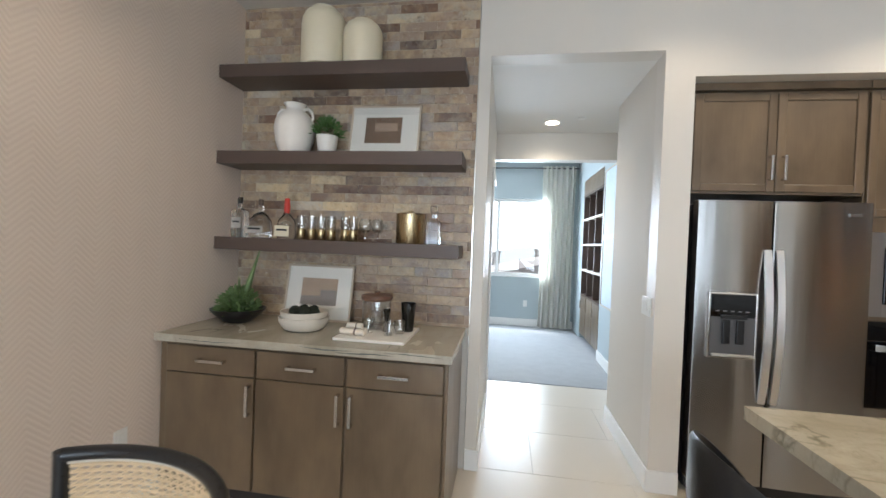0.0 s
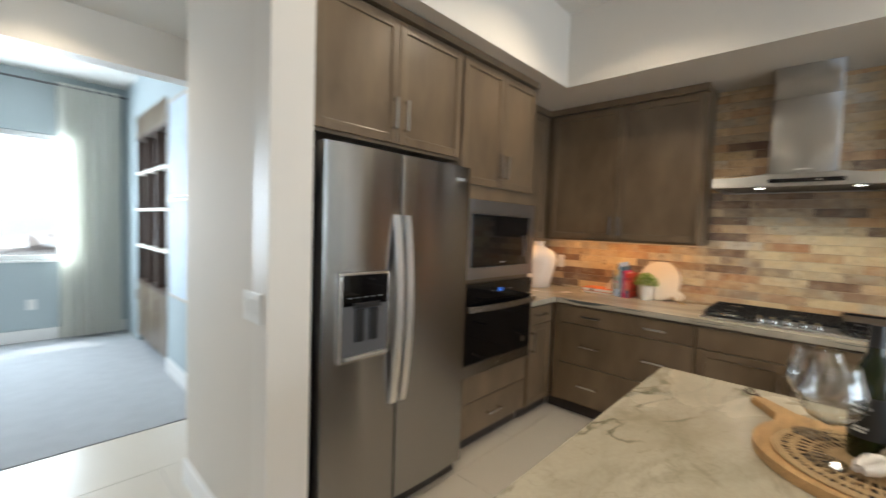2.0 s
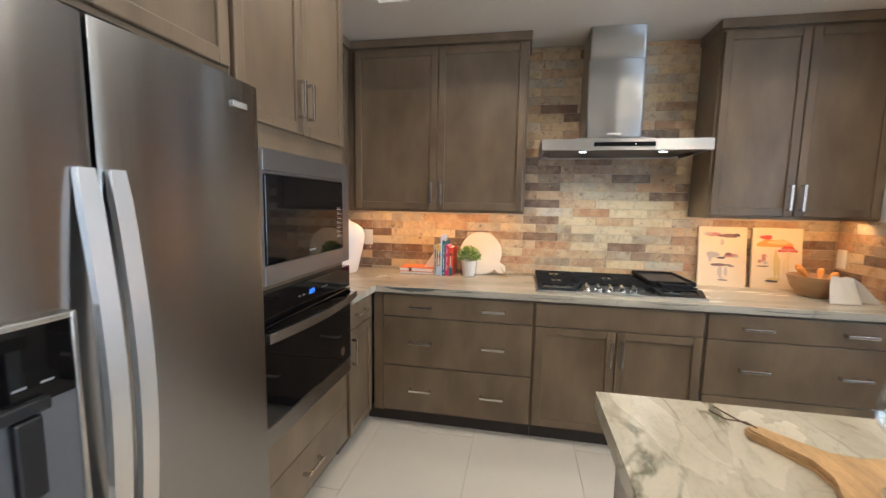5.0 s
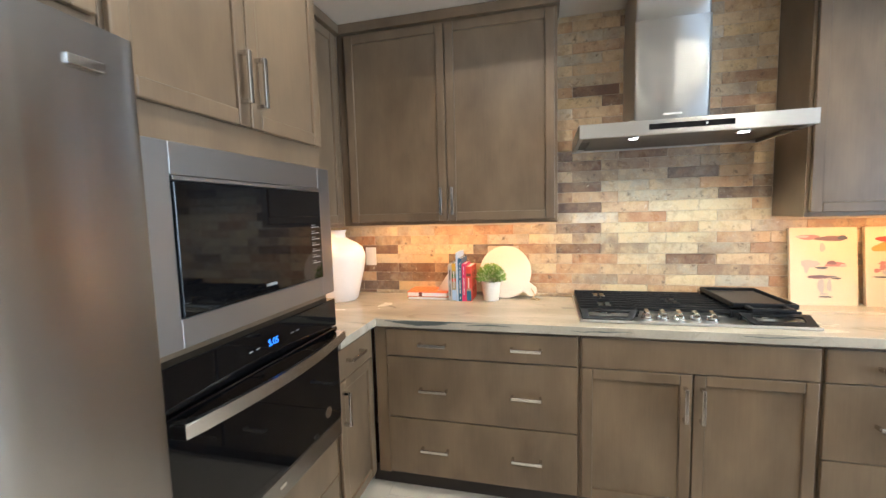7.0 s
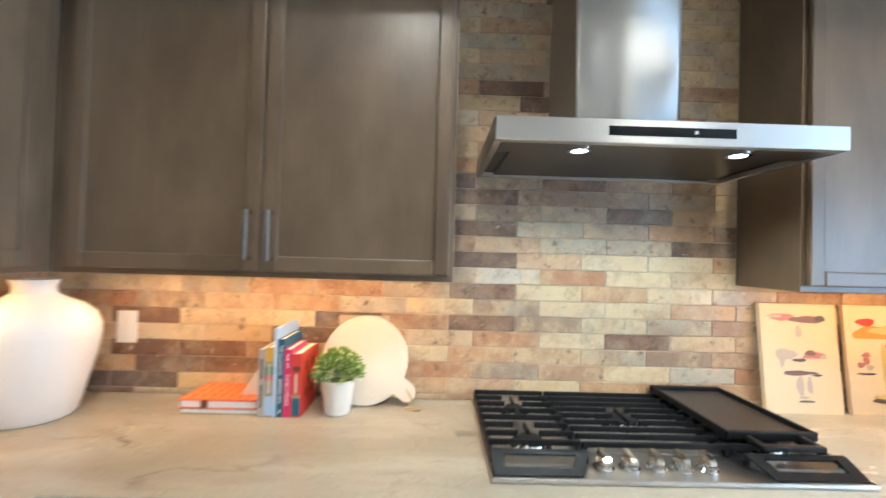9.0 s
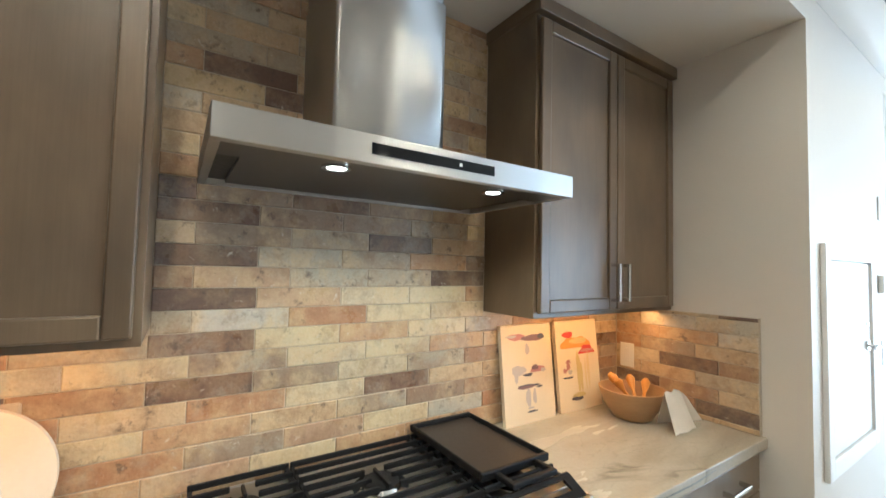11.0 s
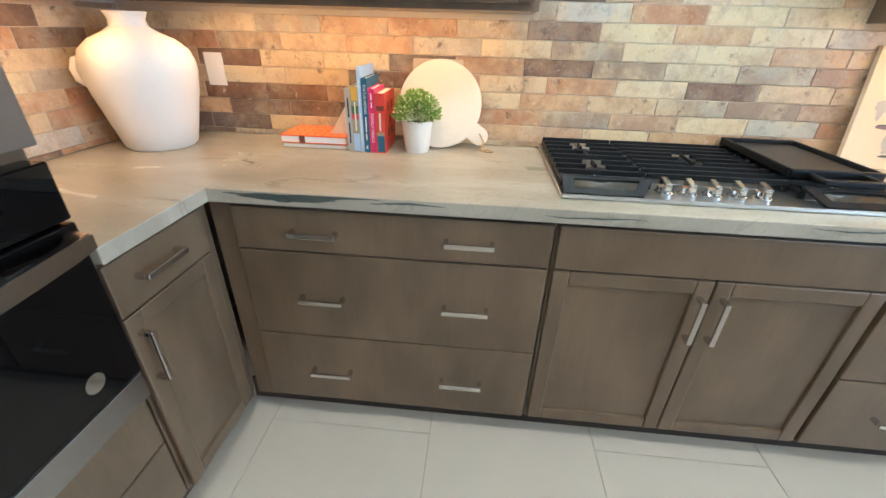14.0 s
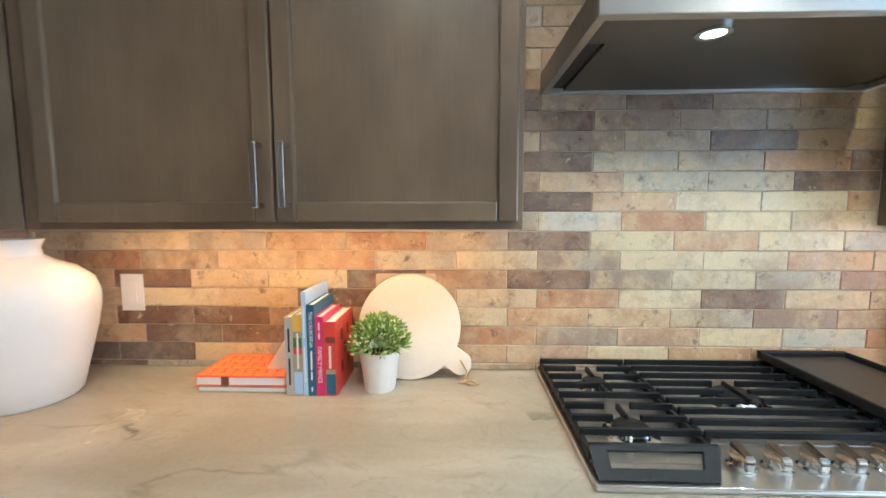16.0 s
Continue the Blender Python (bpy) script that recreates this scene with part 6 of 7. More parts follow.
part("holder", lathe([(0.013, 0), (0.0205, 0), (0.0205, 0.022), (0.013, 0.022)], 2.25, 1.085, CTR + 0.278, 20), NICKEL, fa, smooth=True)
part("lever", tube([(2.02, 0.985, CTR + 0.07), (2.0, 0.95, CTR + 0.08), (1.985, 0.92, CTR + 0.12)], 0.006, 8), NICKEL, fa, smooth=True)
tp = thing("filter_tap", (1.984, 1.245, CTR), "slim brushed steel gooseneck water tap", "tap")
part("base", lathe([(0, 0), (0.023, 0), (0.023, 0.005), (0.0155, 0.008), (0.0155, 0.05), (0.009, 0.058), (0, 0.058)], 1.984, 1.245, CTR + 0.0005, 24), NICKEL, tp, smooth=True)
part("spout", tube([(1.984, 1.245, CTR + 0.05), (1.996, 1.245, CTR + 0.10), (2.036, 1.247, CTR + 0.165), (2.066, 1.250, CTR + 0.195), (2.096, 1.255, CTR + 0.205), (2.126, 1.258, CTR + 0.198), (2.146, 1.261, CTR + 0.178)], 0.0065, 12), NICKEL, tp, smooth=True)
part("lever", tube([(1.984, 1.245, CTR + 0.038), (1.986, 1.280, CTR + 0.041)], 0.004, 8), NICKEL, tp, smooth=True)
so = thing("soap_dispenser", (2.02, 0.86, CTR), "brushed steel soap dispenser on the island", "soap dispenser")
part("base", lathe([(0, 0), (0.024, 0), (0.024, 0.006), (0.016, 0.010), (0.016, 0.045), (0, 0.046)], 2.02, 0.86, CTR + 0.0005, 24), NICKEL, so, smooth=True)
part("pump", tube([(2.02, 0.86, CTR + 0.04), (2.02, 0.86, CTR + 0.09), (2.04, 0.87, CTR + 0.098), (2.09, 0.885, CTR + 0.09)], 0.006, 10), NICKEL, so, smooth=True)

# ---- bar things ----
S1, S2, S3, SY = 1.4485, 1.9965, 2.5415, 3.17


def jar(x, r, h, label):
    j_ = thing("stoneware_jar", (x, SY, S3), label, "jar", "cream jars")
    part("body", lathe([(0, 0), (r * 0.97, 0), (r, 0.006), (r, h * 0.70), (r * 0.97, h * 0.80), (r * 0.84, h * 0.90), (r * 0.62, h * 0.955), (r * 0.56, h * 0.97), (r * 0.57, h), (r * 0.48, h), (r * 0.46, h * 0.95), (0, h * 0.94)], x, SY, S3, 40), CREAM, j_, smooth=True)


jar(-0.655, 0.138, 0.378, "tall cream stoneware jar on the top shelf")
jar(-0.392, 0.122, 0.288, "short cream stoneware jar on the top shelf")
jug = thing("jug", (-0.835, SY, S2), "white ceramic jug with two loop handles", "jug")
part("body", lathe([(0, 0), (0.088, 0), (0.095, 0.01), (0.118, 0.09), (0.128, 0.16), (0.118, 0.215), (0.088, 0.258), (0.062, 0.278), (0.056, 0.295), (0.062, 0.312), (0.072, 0.322), (0.062, 0.322), (0.048, 0.29), (0, 0.285)], -0.835, SY, S2, 40), CERAMIC, jug, smooth=True)
for s in (-1, 1):
    part("handle", tube([(-0.835 + s * r, SY, S2 + z) for r, z in ((0.058, 0.288), (0.090, 0.292), (0.116, 0.270), (0.124, 0.238), (0.112, 0.208))], 0.009, 8), CERAMIC, jug, smooth=True)
potted_plant((-0.61, SY, S2), 0.068, 0.118, 0.095, 300, "small dark green plant in a white pot on the shelf", wide=0.007, long=0.04)


def picture(x0, x1, z0, h, foot, label, blocks, lean=0.07):
    """A matted picture in a thin wooden frame, standing and leaning back."""
    p = thing("framed_picture", ((x0 + x1) / 2, foot, z0), label, "picture", "framed pictures")
    to3 = lambda u, d, w: (u, foot + lean * (w - z0) / h - d, w)
    f = 0.012
    for a, b, c_, d_, nm in ((x0, x0 + f, z0, z0 + h, "frame_side"), (x1 - f, x1, z0, z0 + h, "frame_side"), (x0 + f, x1 - f, z0, z0 + f, "frame_rail"), (x0 + f, x1 - f, z0 + h - f, z0 + h, "frame_rail")):
        part(nm, prism([(a, c_), (b, c_), (b, d_), (a, d_)], to3, -0.018, 0.002), FRAMEWOOD, p)
    part("mat", prism([(x0 + f, z0 + f), (x1 - f, z0 + f), (x1 - f, z0 + h - f), (x0 + f, z0 + h - f)], to3, -0.012, -0.004), MATBOARD, p)
    for k, (a, b, c_, d_, m) in enumerate(blocks):
        part("print", prism([(a, c_), (b, c_), (b, d_), (a, d_)], to3, -0.004, -0.0035 + 0.0003 * k), m, p)
    part("glazing", prism([(x0 + f, z0 + f), (x1 - f, z0 + f), (x1 - f, z0 + h - f), (x0 + f, z0 + h - f)], to3, -0.0015, -0.0005), CLEAR, p)
    p_glass = p.children[-1]
    p_glass.visible_shadow = False
    return p


BROWNART = mat("brown_photo", (0.16, 0.09, 0.05), 0.6, var=0.6, scale=9)
TANART = mat("tan_photo", (0.42, 0.30, 0.22), 0.6, var=0.5, scale=11)
GREYART = mat("grey_photo", (0.22, 0.20, 0.20), 0.6, var=0.5, scale=11)
picture(-0.485, -0.020, S2, 0.345, 3.205, "white matted brown photograph in a light oak frame on the shelf", [(-0.383, -0.142, S2 + 0.09, S2 + 0.265, BROWNART), (-0.32, -0.17, S2 + 0.17, S2 + 0.225, TANART)])
picture(-0.895, -0.430, CTR + 0.0005, 0.36, 3.195, "white matted tan photograph in a light oak frame on the bar", [(-0.785, -0.535, CTR + 0.10, CTR + 0.275, TANART), (-0.785, -0.62, CTR + 0.10, CTR + 0.16, GREYART), (-0.65, -0.535, CTR + 0.10, CTR + 0.20, GREYART)])


def bottle(x, profile, label, liquid, cap, caplabel, lab=None, square=False):
    b = thing("liquor_bottle", (x, SY, S1), label, "bottle", "liquor bottles")
    segs = 4 if square else 32
    bm = lathe(profile, x, SY, S1, segs)
    if square:
        bmesh.ops.rotate(bm, verts=bm.verts, cent=(x, SY, 0), matrix=Matrix.Rotation(radians(45), 3, "Z"))
    part("glass", bm, BOTTLEGLASS, b, smooth=not square)
    top_h = profile[-1][1]
    part("cap", lathe([(0, 0), (0.0165, 0), (0.0165, 0.038), (0.014, 0.041), (0, 0.041)], x, SY, S1 + top_h - 0.004, 20), cap, b, caplabel, True)
    if lab:
        r_, w0, w1, m = lab
        part("label", box(x - r_ * 0.85, x + r_ * 0.85, SY - r_ - 0.0015, SY - r_ - 0.0005, S1 + w0, S1 + w1), m, b)
        part("label_bar", box(x - r_ * 0.6, x + r_ * 0.6, SY - r_ - 0.0022, SY - r_ - 0.0015, S1 + (w0 + w1) / 2, S1 + (w0 + w1) / 2 + 0.012), BLACKPLASTIC, b)
    return b


bottle(-1.205, [(0, 0), (0.052, 0), (0.054, 0.004), (0.054, 0.165), (0.045, 0.178), (0.018, 0.190), (0.017, 0.225), (0, 0.226)], "square clear liquor bottle with black cap", None, BLACKPLASTIC, "black cap", (0.040, 0.06, 0.13, GREYBOOK), True)
bottle(-1.055, [(0, 0), (0.066, 0), (0.072, 0.006), (0.072, 0.075), (0.066, 0.115), (0.045, 0.150), (0.018, 0.170), (0.016, 0.215), (0, 0.216)], "round clear liquor bottle with brown stopper", None, SHELFWOOD, "brown wooden stopper", (0.073, 0.03, 0.075, GREYBOOK))
bottle(-0.870, [(0, 0), (0.055, 0), (0.058, 0.006), (0.058, 0.095), (0.050, 0.125), (0.026, 0.155), (0.016, 0.175), (0.015, 0.225), (0, 0.226)], "liquor bottle with red wax top and cream label", None, RED, "red wax cap", (0.059, 0.015, 0.085, CREAM))
part("wax", lathe([(0.0175, 0.165), (0.019, 0.20), (0.0175, 0.23), (0, 0.231)], -0.870, SY, S1, 20), RED, [o for o in bpy.data.objects if o.name.startswith("liquor_bottle") and not o.parent][-1], "red dipped wax", True)
for gx in (-0.765, -0.695, -0.628, -0.560, -0.466, -0.412):
    g = thing("tumbler", (gx, SY, S1), "tall clear tumbler of amber liquid on the shelf", "glass", "tumblers")
    part("glass", lathe([(0, 0.07), (0.026, 0.07), (0.028, 0.074), (0.0275, 0.155), (0.026, 0.155), (0.026, 0.075), (0, 0.075)], gx, SY, S1, 24), CLEAR, g, smooth=True)
    # A solid brass cylinder stands in for the amber liquid.
    part("amber_foot", lathe([(0, 0), (0.024, 0), (0.029, 0.008), (0.029, 0.060), (0.028, 0.0695), (0, 0.0695)], gx, SY, S1, 24), GOLD, g, "amber liquid as a solid gold cylinder", True)
wine_glass(-0.335, SY, S1, "small clear stemmed glass on the shelf", 0.66, "small stemmed glasses")
wine_glass(-0.262, SY + 0.02, S1, "small clear stemmed glass on the shelf", 0.66, "small stemmed glasses")
ib = thing("ice_bucket", (-0.042, SY, S1), "brushed brass ice bucket with lid", "ice bucket")
part("body", lathe([(0, 0), (0.086, 0), (0.088, 0.003), (0.088, 0.172), (0, 0.172)], -0.042, SY, S1, 40), GOLD, ib, smooth=True)
part("lid", lathe([(0, 0), (0.090, 0), (0.090, 0.008), (0.086, 0.012), (0, 0.013)], -0.042, SY, S1 + 0.1725, 40), GOLD, ib, smooth=True)
part("knob", lathe([(0, 0), (0.008, 0), (0.007, 0.010), (0.016, 0.014), (0.016, 0.019), (0, 0.020)], -0.042, SY, S1 + 0.1855, 20), GOLD, ib, smooth=True)
de = thing("decanter", (0.105, SY, S1), "square clear glass decanter with stopper", "decanter")
bm = lathe([(0, 0), (0.054, 0), (0.056, 0.004), (0.056, 0.03), (0.050, 0.13), (0.042, 0.15), (0.018, 0.165), (0.018, 0.185), (0, 0.186)], 0.105, SY, S1, 4)
bmesh.ops.rotate(bm, verts=bm.verts, cent=(0.105, SY, 0), matrix=Matrix.Rotation(radians(45), 3, "Z"))
part("glass", bm, BOTTLEGLASS, de)
part("stopper", lathe([(0, 0), (0.012, 0), (0.014, 0.008), (0.024, 0.016), (0.024, 0.04), (0.018, 0.05), (0, 0.052)], 0.105, SY, S1 + 0.1865, 8), BOTTLEGLASS, de)

# bar worktop
WALNUT = mat("dark_walnut", (0.15, 0.08, 0.05), 0.45, var=0.25, scale=8, stretch=(1, 4, 4))
pla = thing("planter", (-1.09, 3.02, CTR), "black bowl planter of mixed green succulents", "plant")
part("bowl", lathe([(0, 0), (0.062, 0), (0.08, 0.006), (0.13, 0.045), (0.158, 0.078), (0.160, 0.085), (0.150, 0.085), (0.12, 0.055), (0, 0.05)], -1.09, 3.02, CTR + 0.0005, 36), BLACKPLASTIC, pla, "matte black bowl", True)
rnd = random.Random(77)
bm = bmesh.new()
leaf_tuft(bm, -1.09, 3.02, CTR + 0.080, 0.128, 700, rnd, 0.010, 0.040, 0.2)
part("foliage", bm, SUCCULENT, pla, "clustered succulent leaves")
for k in range(7):
    a, h_ = rnd.uniform(0, 6.28), (0.20, 0.16, 0.40, 0.26, 0.18, 0.33, 0.15)[k]
    cx_, cy_ = -1.09 + 0.03 * math.cos(a), 3.02 + 0.03 * math.sin(a)
    tx, ty = cx_ + 0.07 * h_ / 0.3 * math.cos(a + 0.4), cy_ + 0.07 * h_ / 0.3 * math.sin(a + 0.4)
    part("spike_leaf", tube([(cx_, cy_, CTR + 0.07), ((cx_ * 2 + tx) / 3, (cy_ * 2 + ty) / 3, CTR + 0.07 + h_ * 0.45), (tx, ty, CTR + 0.07 + h_)], [0.011, 0.017, 0.0015], 6), SUCCULENT, pla, "pointed green leaf", True)

for k, (r, z0) in enumerate(((0.145, 0.0), (0.136, 0.032))):
    bwl = thing("bowl", (-0.61, 2.945, CTR + z0), "pale wooden bowl stacked on the bar", "bowl", "stacked bowls")
    part("bowl", lathe([(0, 0), (r * 0.62, 0), (r * 0.8, 0.012), (r * 0.97, 0.05), (r, 0.078), (r * 0.955, 0.079), (r * 0.9, 0.055), (r * 0.6, 0.045), (0, 0.044)], -0.61, 2.945, CTR + 0.0005 + z0, 40), PALEWOOD, bwl, smooth=True)
for k in range(7):
    a = 2 * math.pi * k / 6
    px, py = (-0.61 + 0.062 * math.cos(a), 2.945 + 0.062 * math.sin(a)) if k < 6 else (-0.61, 2.945)
    ms = thing("moss_ball", (px, py, CTR + 0.08), "dark green moss ball in the bowl", "moss ball", "moss balls")
    bm = bmesh.new()
    bmesh.ops.create_icosphere(bm, subdivisions=3, radius=0.033, matrix=Matrix.Translation((px, py, CTR + 0.104)))
    for v in bm.verts:
        c0 = Vector((px, py, CTR + 0.104))
        v.co = c0 + (v.co - c0) * (1 + 0.16 * noise.noise(v.co * 70))
    part("moss", bm, mat("dark_moss", (0.015, 0.02, 0.012), 0.9, var=0.5, scale=40, bump=0.6, bump_scale=120), ms, smooth=True)

tr = thing("tray", (-0.15, 2.94, CTR), "white rectangular marble tray on the bar", "tray")
part("slab", box(-0.345, 0.048, 2.745, 3.13, CTR + 0.0005, CTR + 0.016, 0.003), CERAMIC, tr)
WZ = CTR + 0.0165
ca = thing("canister", (-0.205, 3.06, WZ), "clear glass canister with dark wooden lid", "canister")
part("glass", lathe([(0, 0), (0.082, 0), (0.086, 0.006), (0.086, 0.165), (0.083, 0.165), (0.083, 0.008), (0, 0.008)], -0.205, 3.06, WZ, 36), CLEAR, ca, smooth=True)
part("lid", lathe([(0, 0), (0.088, 0), (0.096, 0.012), (0.092, 0.03), (0.03, 0.036), (0, 0.037)], -0.205, 3.06, WZ + 0.1655, 36), WALNUT, ca, "dark wooden lid", True)
part("knob", lathe([(0, 0), (0.014, 0), (0.02, 0.012), (0, 0.016)], -0.205, 3.06, WZ + 0.203, 16), WALNUT, ca, smooth=True)
sh = thing("cocktail_shaker", (0.0, 3.02, WZ), "black metal cocktail tumbler", "shaker")
part("cup", lathe([(0, 0), (0.030, 0), (0.032, 0.004), (0.044, 0.165), (0.042, 0.166), (0.030, 0.01), (0, 0.008)], 0.0, 3.02, WZ, 32), mat("gunmetal", (0.06, 0.06, 0.06), 0.25, metal=1, var=0.1), sh, smooth=True)
jg = thing("jigger", (-0.115, 2.97, WZ), "dark metal double jigger", "jigger")
part("cups", lathe([(0, 0.004), (0.020, 0), (0.022, 0.002), (0.009, 0.062), (0.010, 0.068), (0.022, 0.128), (0.020, 0.129), (0.008, 0.08), (0, 0.078)], -0.115, 2.97, WZ, 28), mat("gunmetal_dark", (0.08, 0.075, 0.07), 0.25, metal=1, var=0.1), jg, smooth=True)
for gx, gy in ((-0.205, 2.915), (-0.075, 2.885), (-0.030, 2.945)):
    g = thing("shot_glass", (gx, gy, WZ), "small clear shot glass on the tray", "glass", "shot glasses")
    part("glass", lathe([(0, 0), (0.026, 0), (0.034, 0.074), (0.0325, 0.074), (0.024, 0.012), (0, 0.012)], gx, gy, WZ, 20), CLEAR, g, smooth=True)
rn = thing("rolled_cloth", (-0.27, 2.88, WZ), "rolled striped cream cloth on the tray", "cloth")
for k, (a, b, r) in enumerate((((-0.34, 2.84, WZ + 0.018), (-0.19, 2.815, WZ + 0.018), 0.018), ((-0.33, 2.90, WZ + 0.017), (-0.20, 2.875, WZ + 0.017), 0.017), ((-0.31, 2.865, WZ + 0.046), (-0.215, 2.85, WZ + 0.046), 0.015))):
    part("roll", tube([Vector(a).lerp(Vector(b), t_) for t_ in (0, 0.03, 0.5, 0.97, 1)], [r * 0.7, r, r * 1.05, r, r * 0.6], 14), LINEN, rn, smooth=True)
    part("stripe", tube([Vector(a).lerp(Vector(b), t_) for t_ in (0.6, 0.66)], r * 1.07, 14), SHELFWOOD, rn, "brown stripe", True)

# ---- dining chair and stool ----
ch = thing("dining_chair", (-0.44, 1.4, 0), "black wooden dining chair with woven cane back", "chair")
ccx, ccy, crad = -0.4025, 1.253, 0.437
A0, A1 = radians(-30), radians(62)


def arc_pt(f, out, z):
    a = A0 + (A1 - A0) * f
    return (ccx + (crad + out) * math.sin(a), ccy + (crad + out) * math.cos(a), z)


CT_, CB_ = 0.845, 0.56
part("top_rail", tube([arc_pt(k / 20, 0, CT_) for k in range(21)], 0.019, 10), BLACKWOOD, ch, smooth=True)
part("lower_rail", tube([arc_pt(k / 20, 0, CB_) for k in range(21)], 0.017, 10), BLACKWOOD, ch, smooth=True)
for f in (0, 1):
    part("back_post", tube([arc_pt(f, 0, 0.0), arc_pt(f, 0, 0.44), arc_pt(f, 0, CT_ + 0.012)], [0.014, 0.019, 0.019], 10), BLACKWOOD, ch, smooth=True)
bm = bmesh.new()
nu, nw = 25, 15
for k in range(nu):
    for df in (-0.0035, 0.0035):
        tube([arc_pt((k + 0.5) / nu + df, 0, CB_ + 0.01), arc_pt((k + 0.5) / nu + df, 0, CT_ - 0.01)], 0.0019, 4, bm)
for k in range(nw):
    z = CB_ + 0.02 + (CT_ - CB_ - 0.035) * k / (nw - 1)
    for dz in (-0.002, 0.002):
        tube([arc_pt(j / 16, -0.001, z + dz) for j in range(17)], 0.0019, 4, bm)
for k in range(-nw, nu):
    for flip in (0, 1):
        run = [((k + j) / nu, CB_ + 0.02 + (CT_ - CB_ - 0.035) * j / nw) for j in range(nw + 1) if 0 <= k + j <= nu]
        if len(run) > 1:
            run = run[::4] + [run[-1]] if len(run) > 4 else [run[0], run[-1]]
            tube([arc_pt(1 - f if flip else f, 0.0015, z) for f, z in run], 0.0020, 4, bm)
part("cane_back", bm, CANE, ch, "woven natural cane panel")
for z in (CB_ + 0.018, CT_ - 0.020):
    part("cane_edge", tube([arc_pt(k / 20, -0.004, z) for k in range(21)], 0.0045, 6), PALEWOOD, ch, smooth=True)
part("seat", box(-0.60, -0.10, 1.15, 1.62, 0.42, 0.47, 0.02), BLACKWOOD, ch)
for lx, ly in ((-0.56, 1.19), (-0.14, 1.19)):
    part("leg", tube([(lx, ly, 0), (lx, ly, 0.43)], [0.013, 0.019], 10), BLACKWOOD, ch, smooth=True)

st = thing("bar_stool", (1.28, 1.80, 0), "black upholstered bar stool with low curved back", "stool")
bm = bmesh.new()
grid = []
for k in range(25):
    a = math.pi * (0.5 + k / 24)
    h0 = 0.985 - 0.20 * abs(-1 + 2 * k / 24) ** 2.2
    grid.append([(1.285 + r * math.cos(a), 1.80 + r * math.sin(a), z) for r, z in ((0.20, 0.68), (0.235, 0.68), (0.248, (h0 + 0.68) / 2), (0.245, h0 - 0.012), (0.236, h0), (0.225, h0 - 0.008), (0.215, (h0 + 0.68) / 2))])
vs = [[bm.verts.new(p) for p in r] for r in grid]
for a, b in zip(vs, vs[1:]):
    for j in range(7):
        bm.faces.new((a[j], a[(j + 1) % 7], b[(j + 1) % 7], b[j]))
bm.faces.new(vs[0]), bm.faces.new(vs[-1])
part("back", bm, mat("black_leather", (0.012, 0.013, 0.015), 0.32, var=0.2, scale=30, bump=0.2, bump_scale=150), st, "black leather curved back", True)
part("seat", lathe([(0, 0), (0.19, 0), (0.215, 0.012), (0.215, 0.05), (0.19, 0.065), (0, 0.068)], 1.285, 1.80, 0.62, 36), BLACKPLASTIC, st, smooth=True)
for a in (45, 135, 225, 315):
    c_, s_ = math.cos(radians(a)), math.sin(radians(a))
    part("leg", tube([(1.285 + 0.15 * c_, 1.80 + 0.15 * s_, 0.63), (1.285 + 0.20 * c_, 1.80 + 0.20 * s_, 0.0)], 0.012, 8), BLACKPLASTIC, st, smooth=True)
part("footrest", tube([(1.285 + 0.19 * math.cos(2 * math.pi * k / 32), 1.80 + 0.19 * math.sin(2 * math.pi * k / 32), 0.24) for k in range(32)], 0.008, 8, closed=True), NICKEL, st, smooth=True)

# ---- stair rail ----
sr = thing("stair_handrail", (5.12, -2.5, 0.4), "dark sloping handrail on the stair wall", "handrail")
part("rail", tube([(5.12, -1.55, 1.02), (5.12, -3.7, -0.25)], 0.024, 10), BLACKWOOD, sr, smooth=True)
for u in (-1.9, -2.7):
    part("bracket", tube([(5.199, u, 1.02 - (abs(u) - 1.55) * 0.59 - 0.06), (5.12, u, 1.02 - (abs(u) - 1.55) * 0.59)], 0.006, 6), NICKEL, sr, smooth=True)

# ---- study ----
win = thing("window_study", (0.29, 8.3, 0.92), "white framed sliding window in the study", "window", kind="structure")
for nm, r in (("frame_side", (-0.75, -0.70, 0.92, 2.33)), ("frame_side", (1.28, 1.33, 0.92, 2.33)), ("frame_rail", (-0.70, 1.28, 0.92, 0.97)), ("frame_rail", (-0.70, 1.28, 2.28, 2.33)), ("mullion", (0.385, 0.435, 0.97, 2.28))):
    part(nm, box(r[0], r[1], 8.30, 8.36, r[2], r[3], 0.003), TRIM, win)
for a, b in ((-0.70, 0.385), (0.435, 1.28)):
    pane = part("pane", box(a, b, 8.328, 8.332, 0.97, 2.28), CLEAR, win)
    pane.visible_shadow = False
part("sill", box(-0.77, 1.35, 8.225, 8.30, 0.895, 0.919, 0.003), TRIM, win)


def curtain(x0, x1, z1, label):
    """A hanging curtain with soft vertical folds."""
    c_ = thing("curtain", ((x0 + x1) / 2, 8.12, 0.03), label, "curtain", "curtains")
    rnd_ = random.Random(int(x0 * 100) + 9)
    grid = []
    for k in range(9):
        f = k / 8
        row = []
        for j in range(85):
            u = j / 84
            amp = 0.045 * (0.75 + 0.35 * f)
            row.append((x0 + (x1 - x0) * u + 0.01 * math.sin(9 * u + 3 * f), 8.13 + amp * math.sin(2 * math.pi * u * 6.5 + 0.5 * math.sin(5 * f + 4 * u)), z1 - (z1 - 0.03) * f))
        grid.append(row)
    part("fabric", cloth("fabric", grid, CURTAIN, "", 0.003), CURTAIN, c_, smooth=True)
    return c_


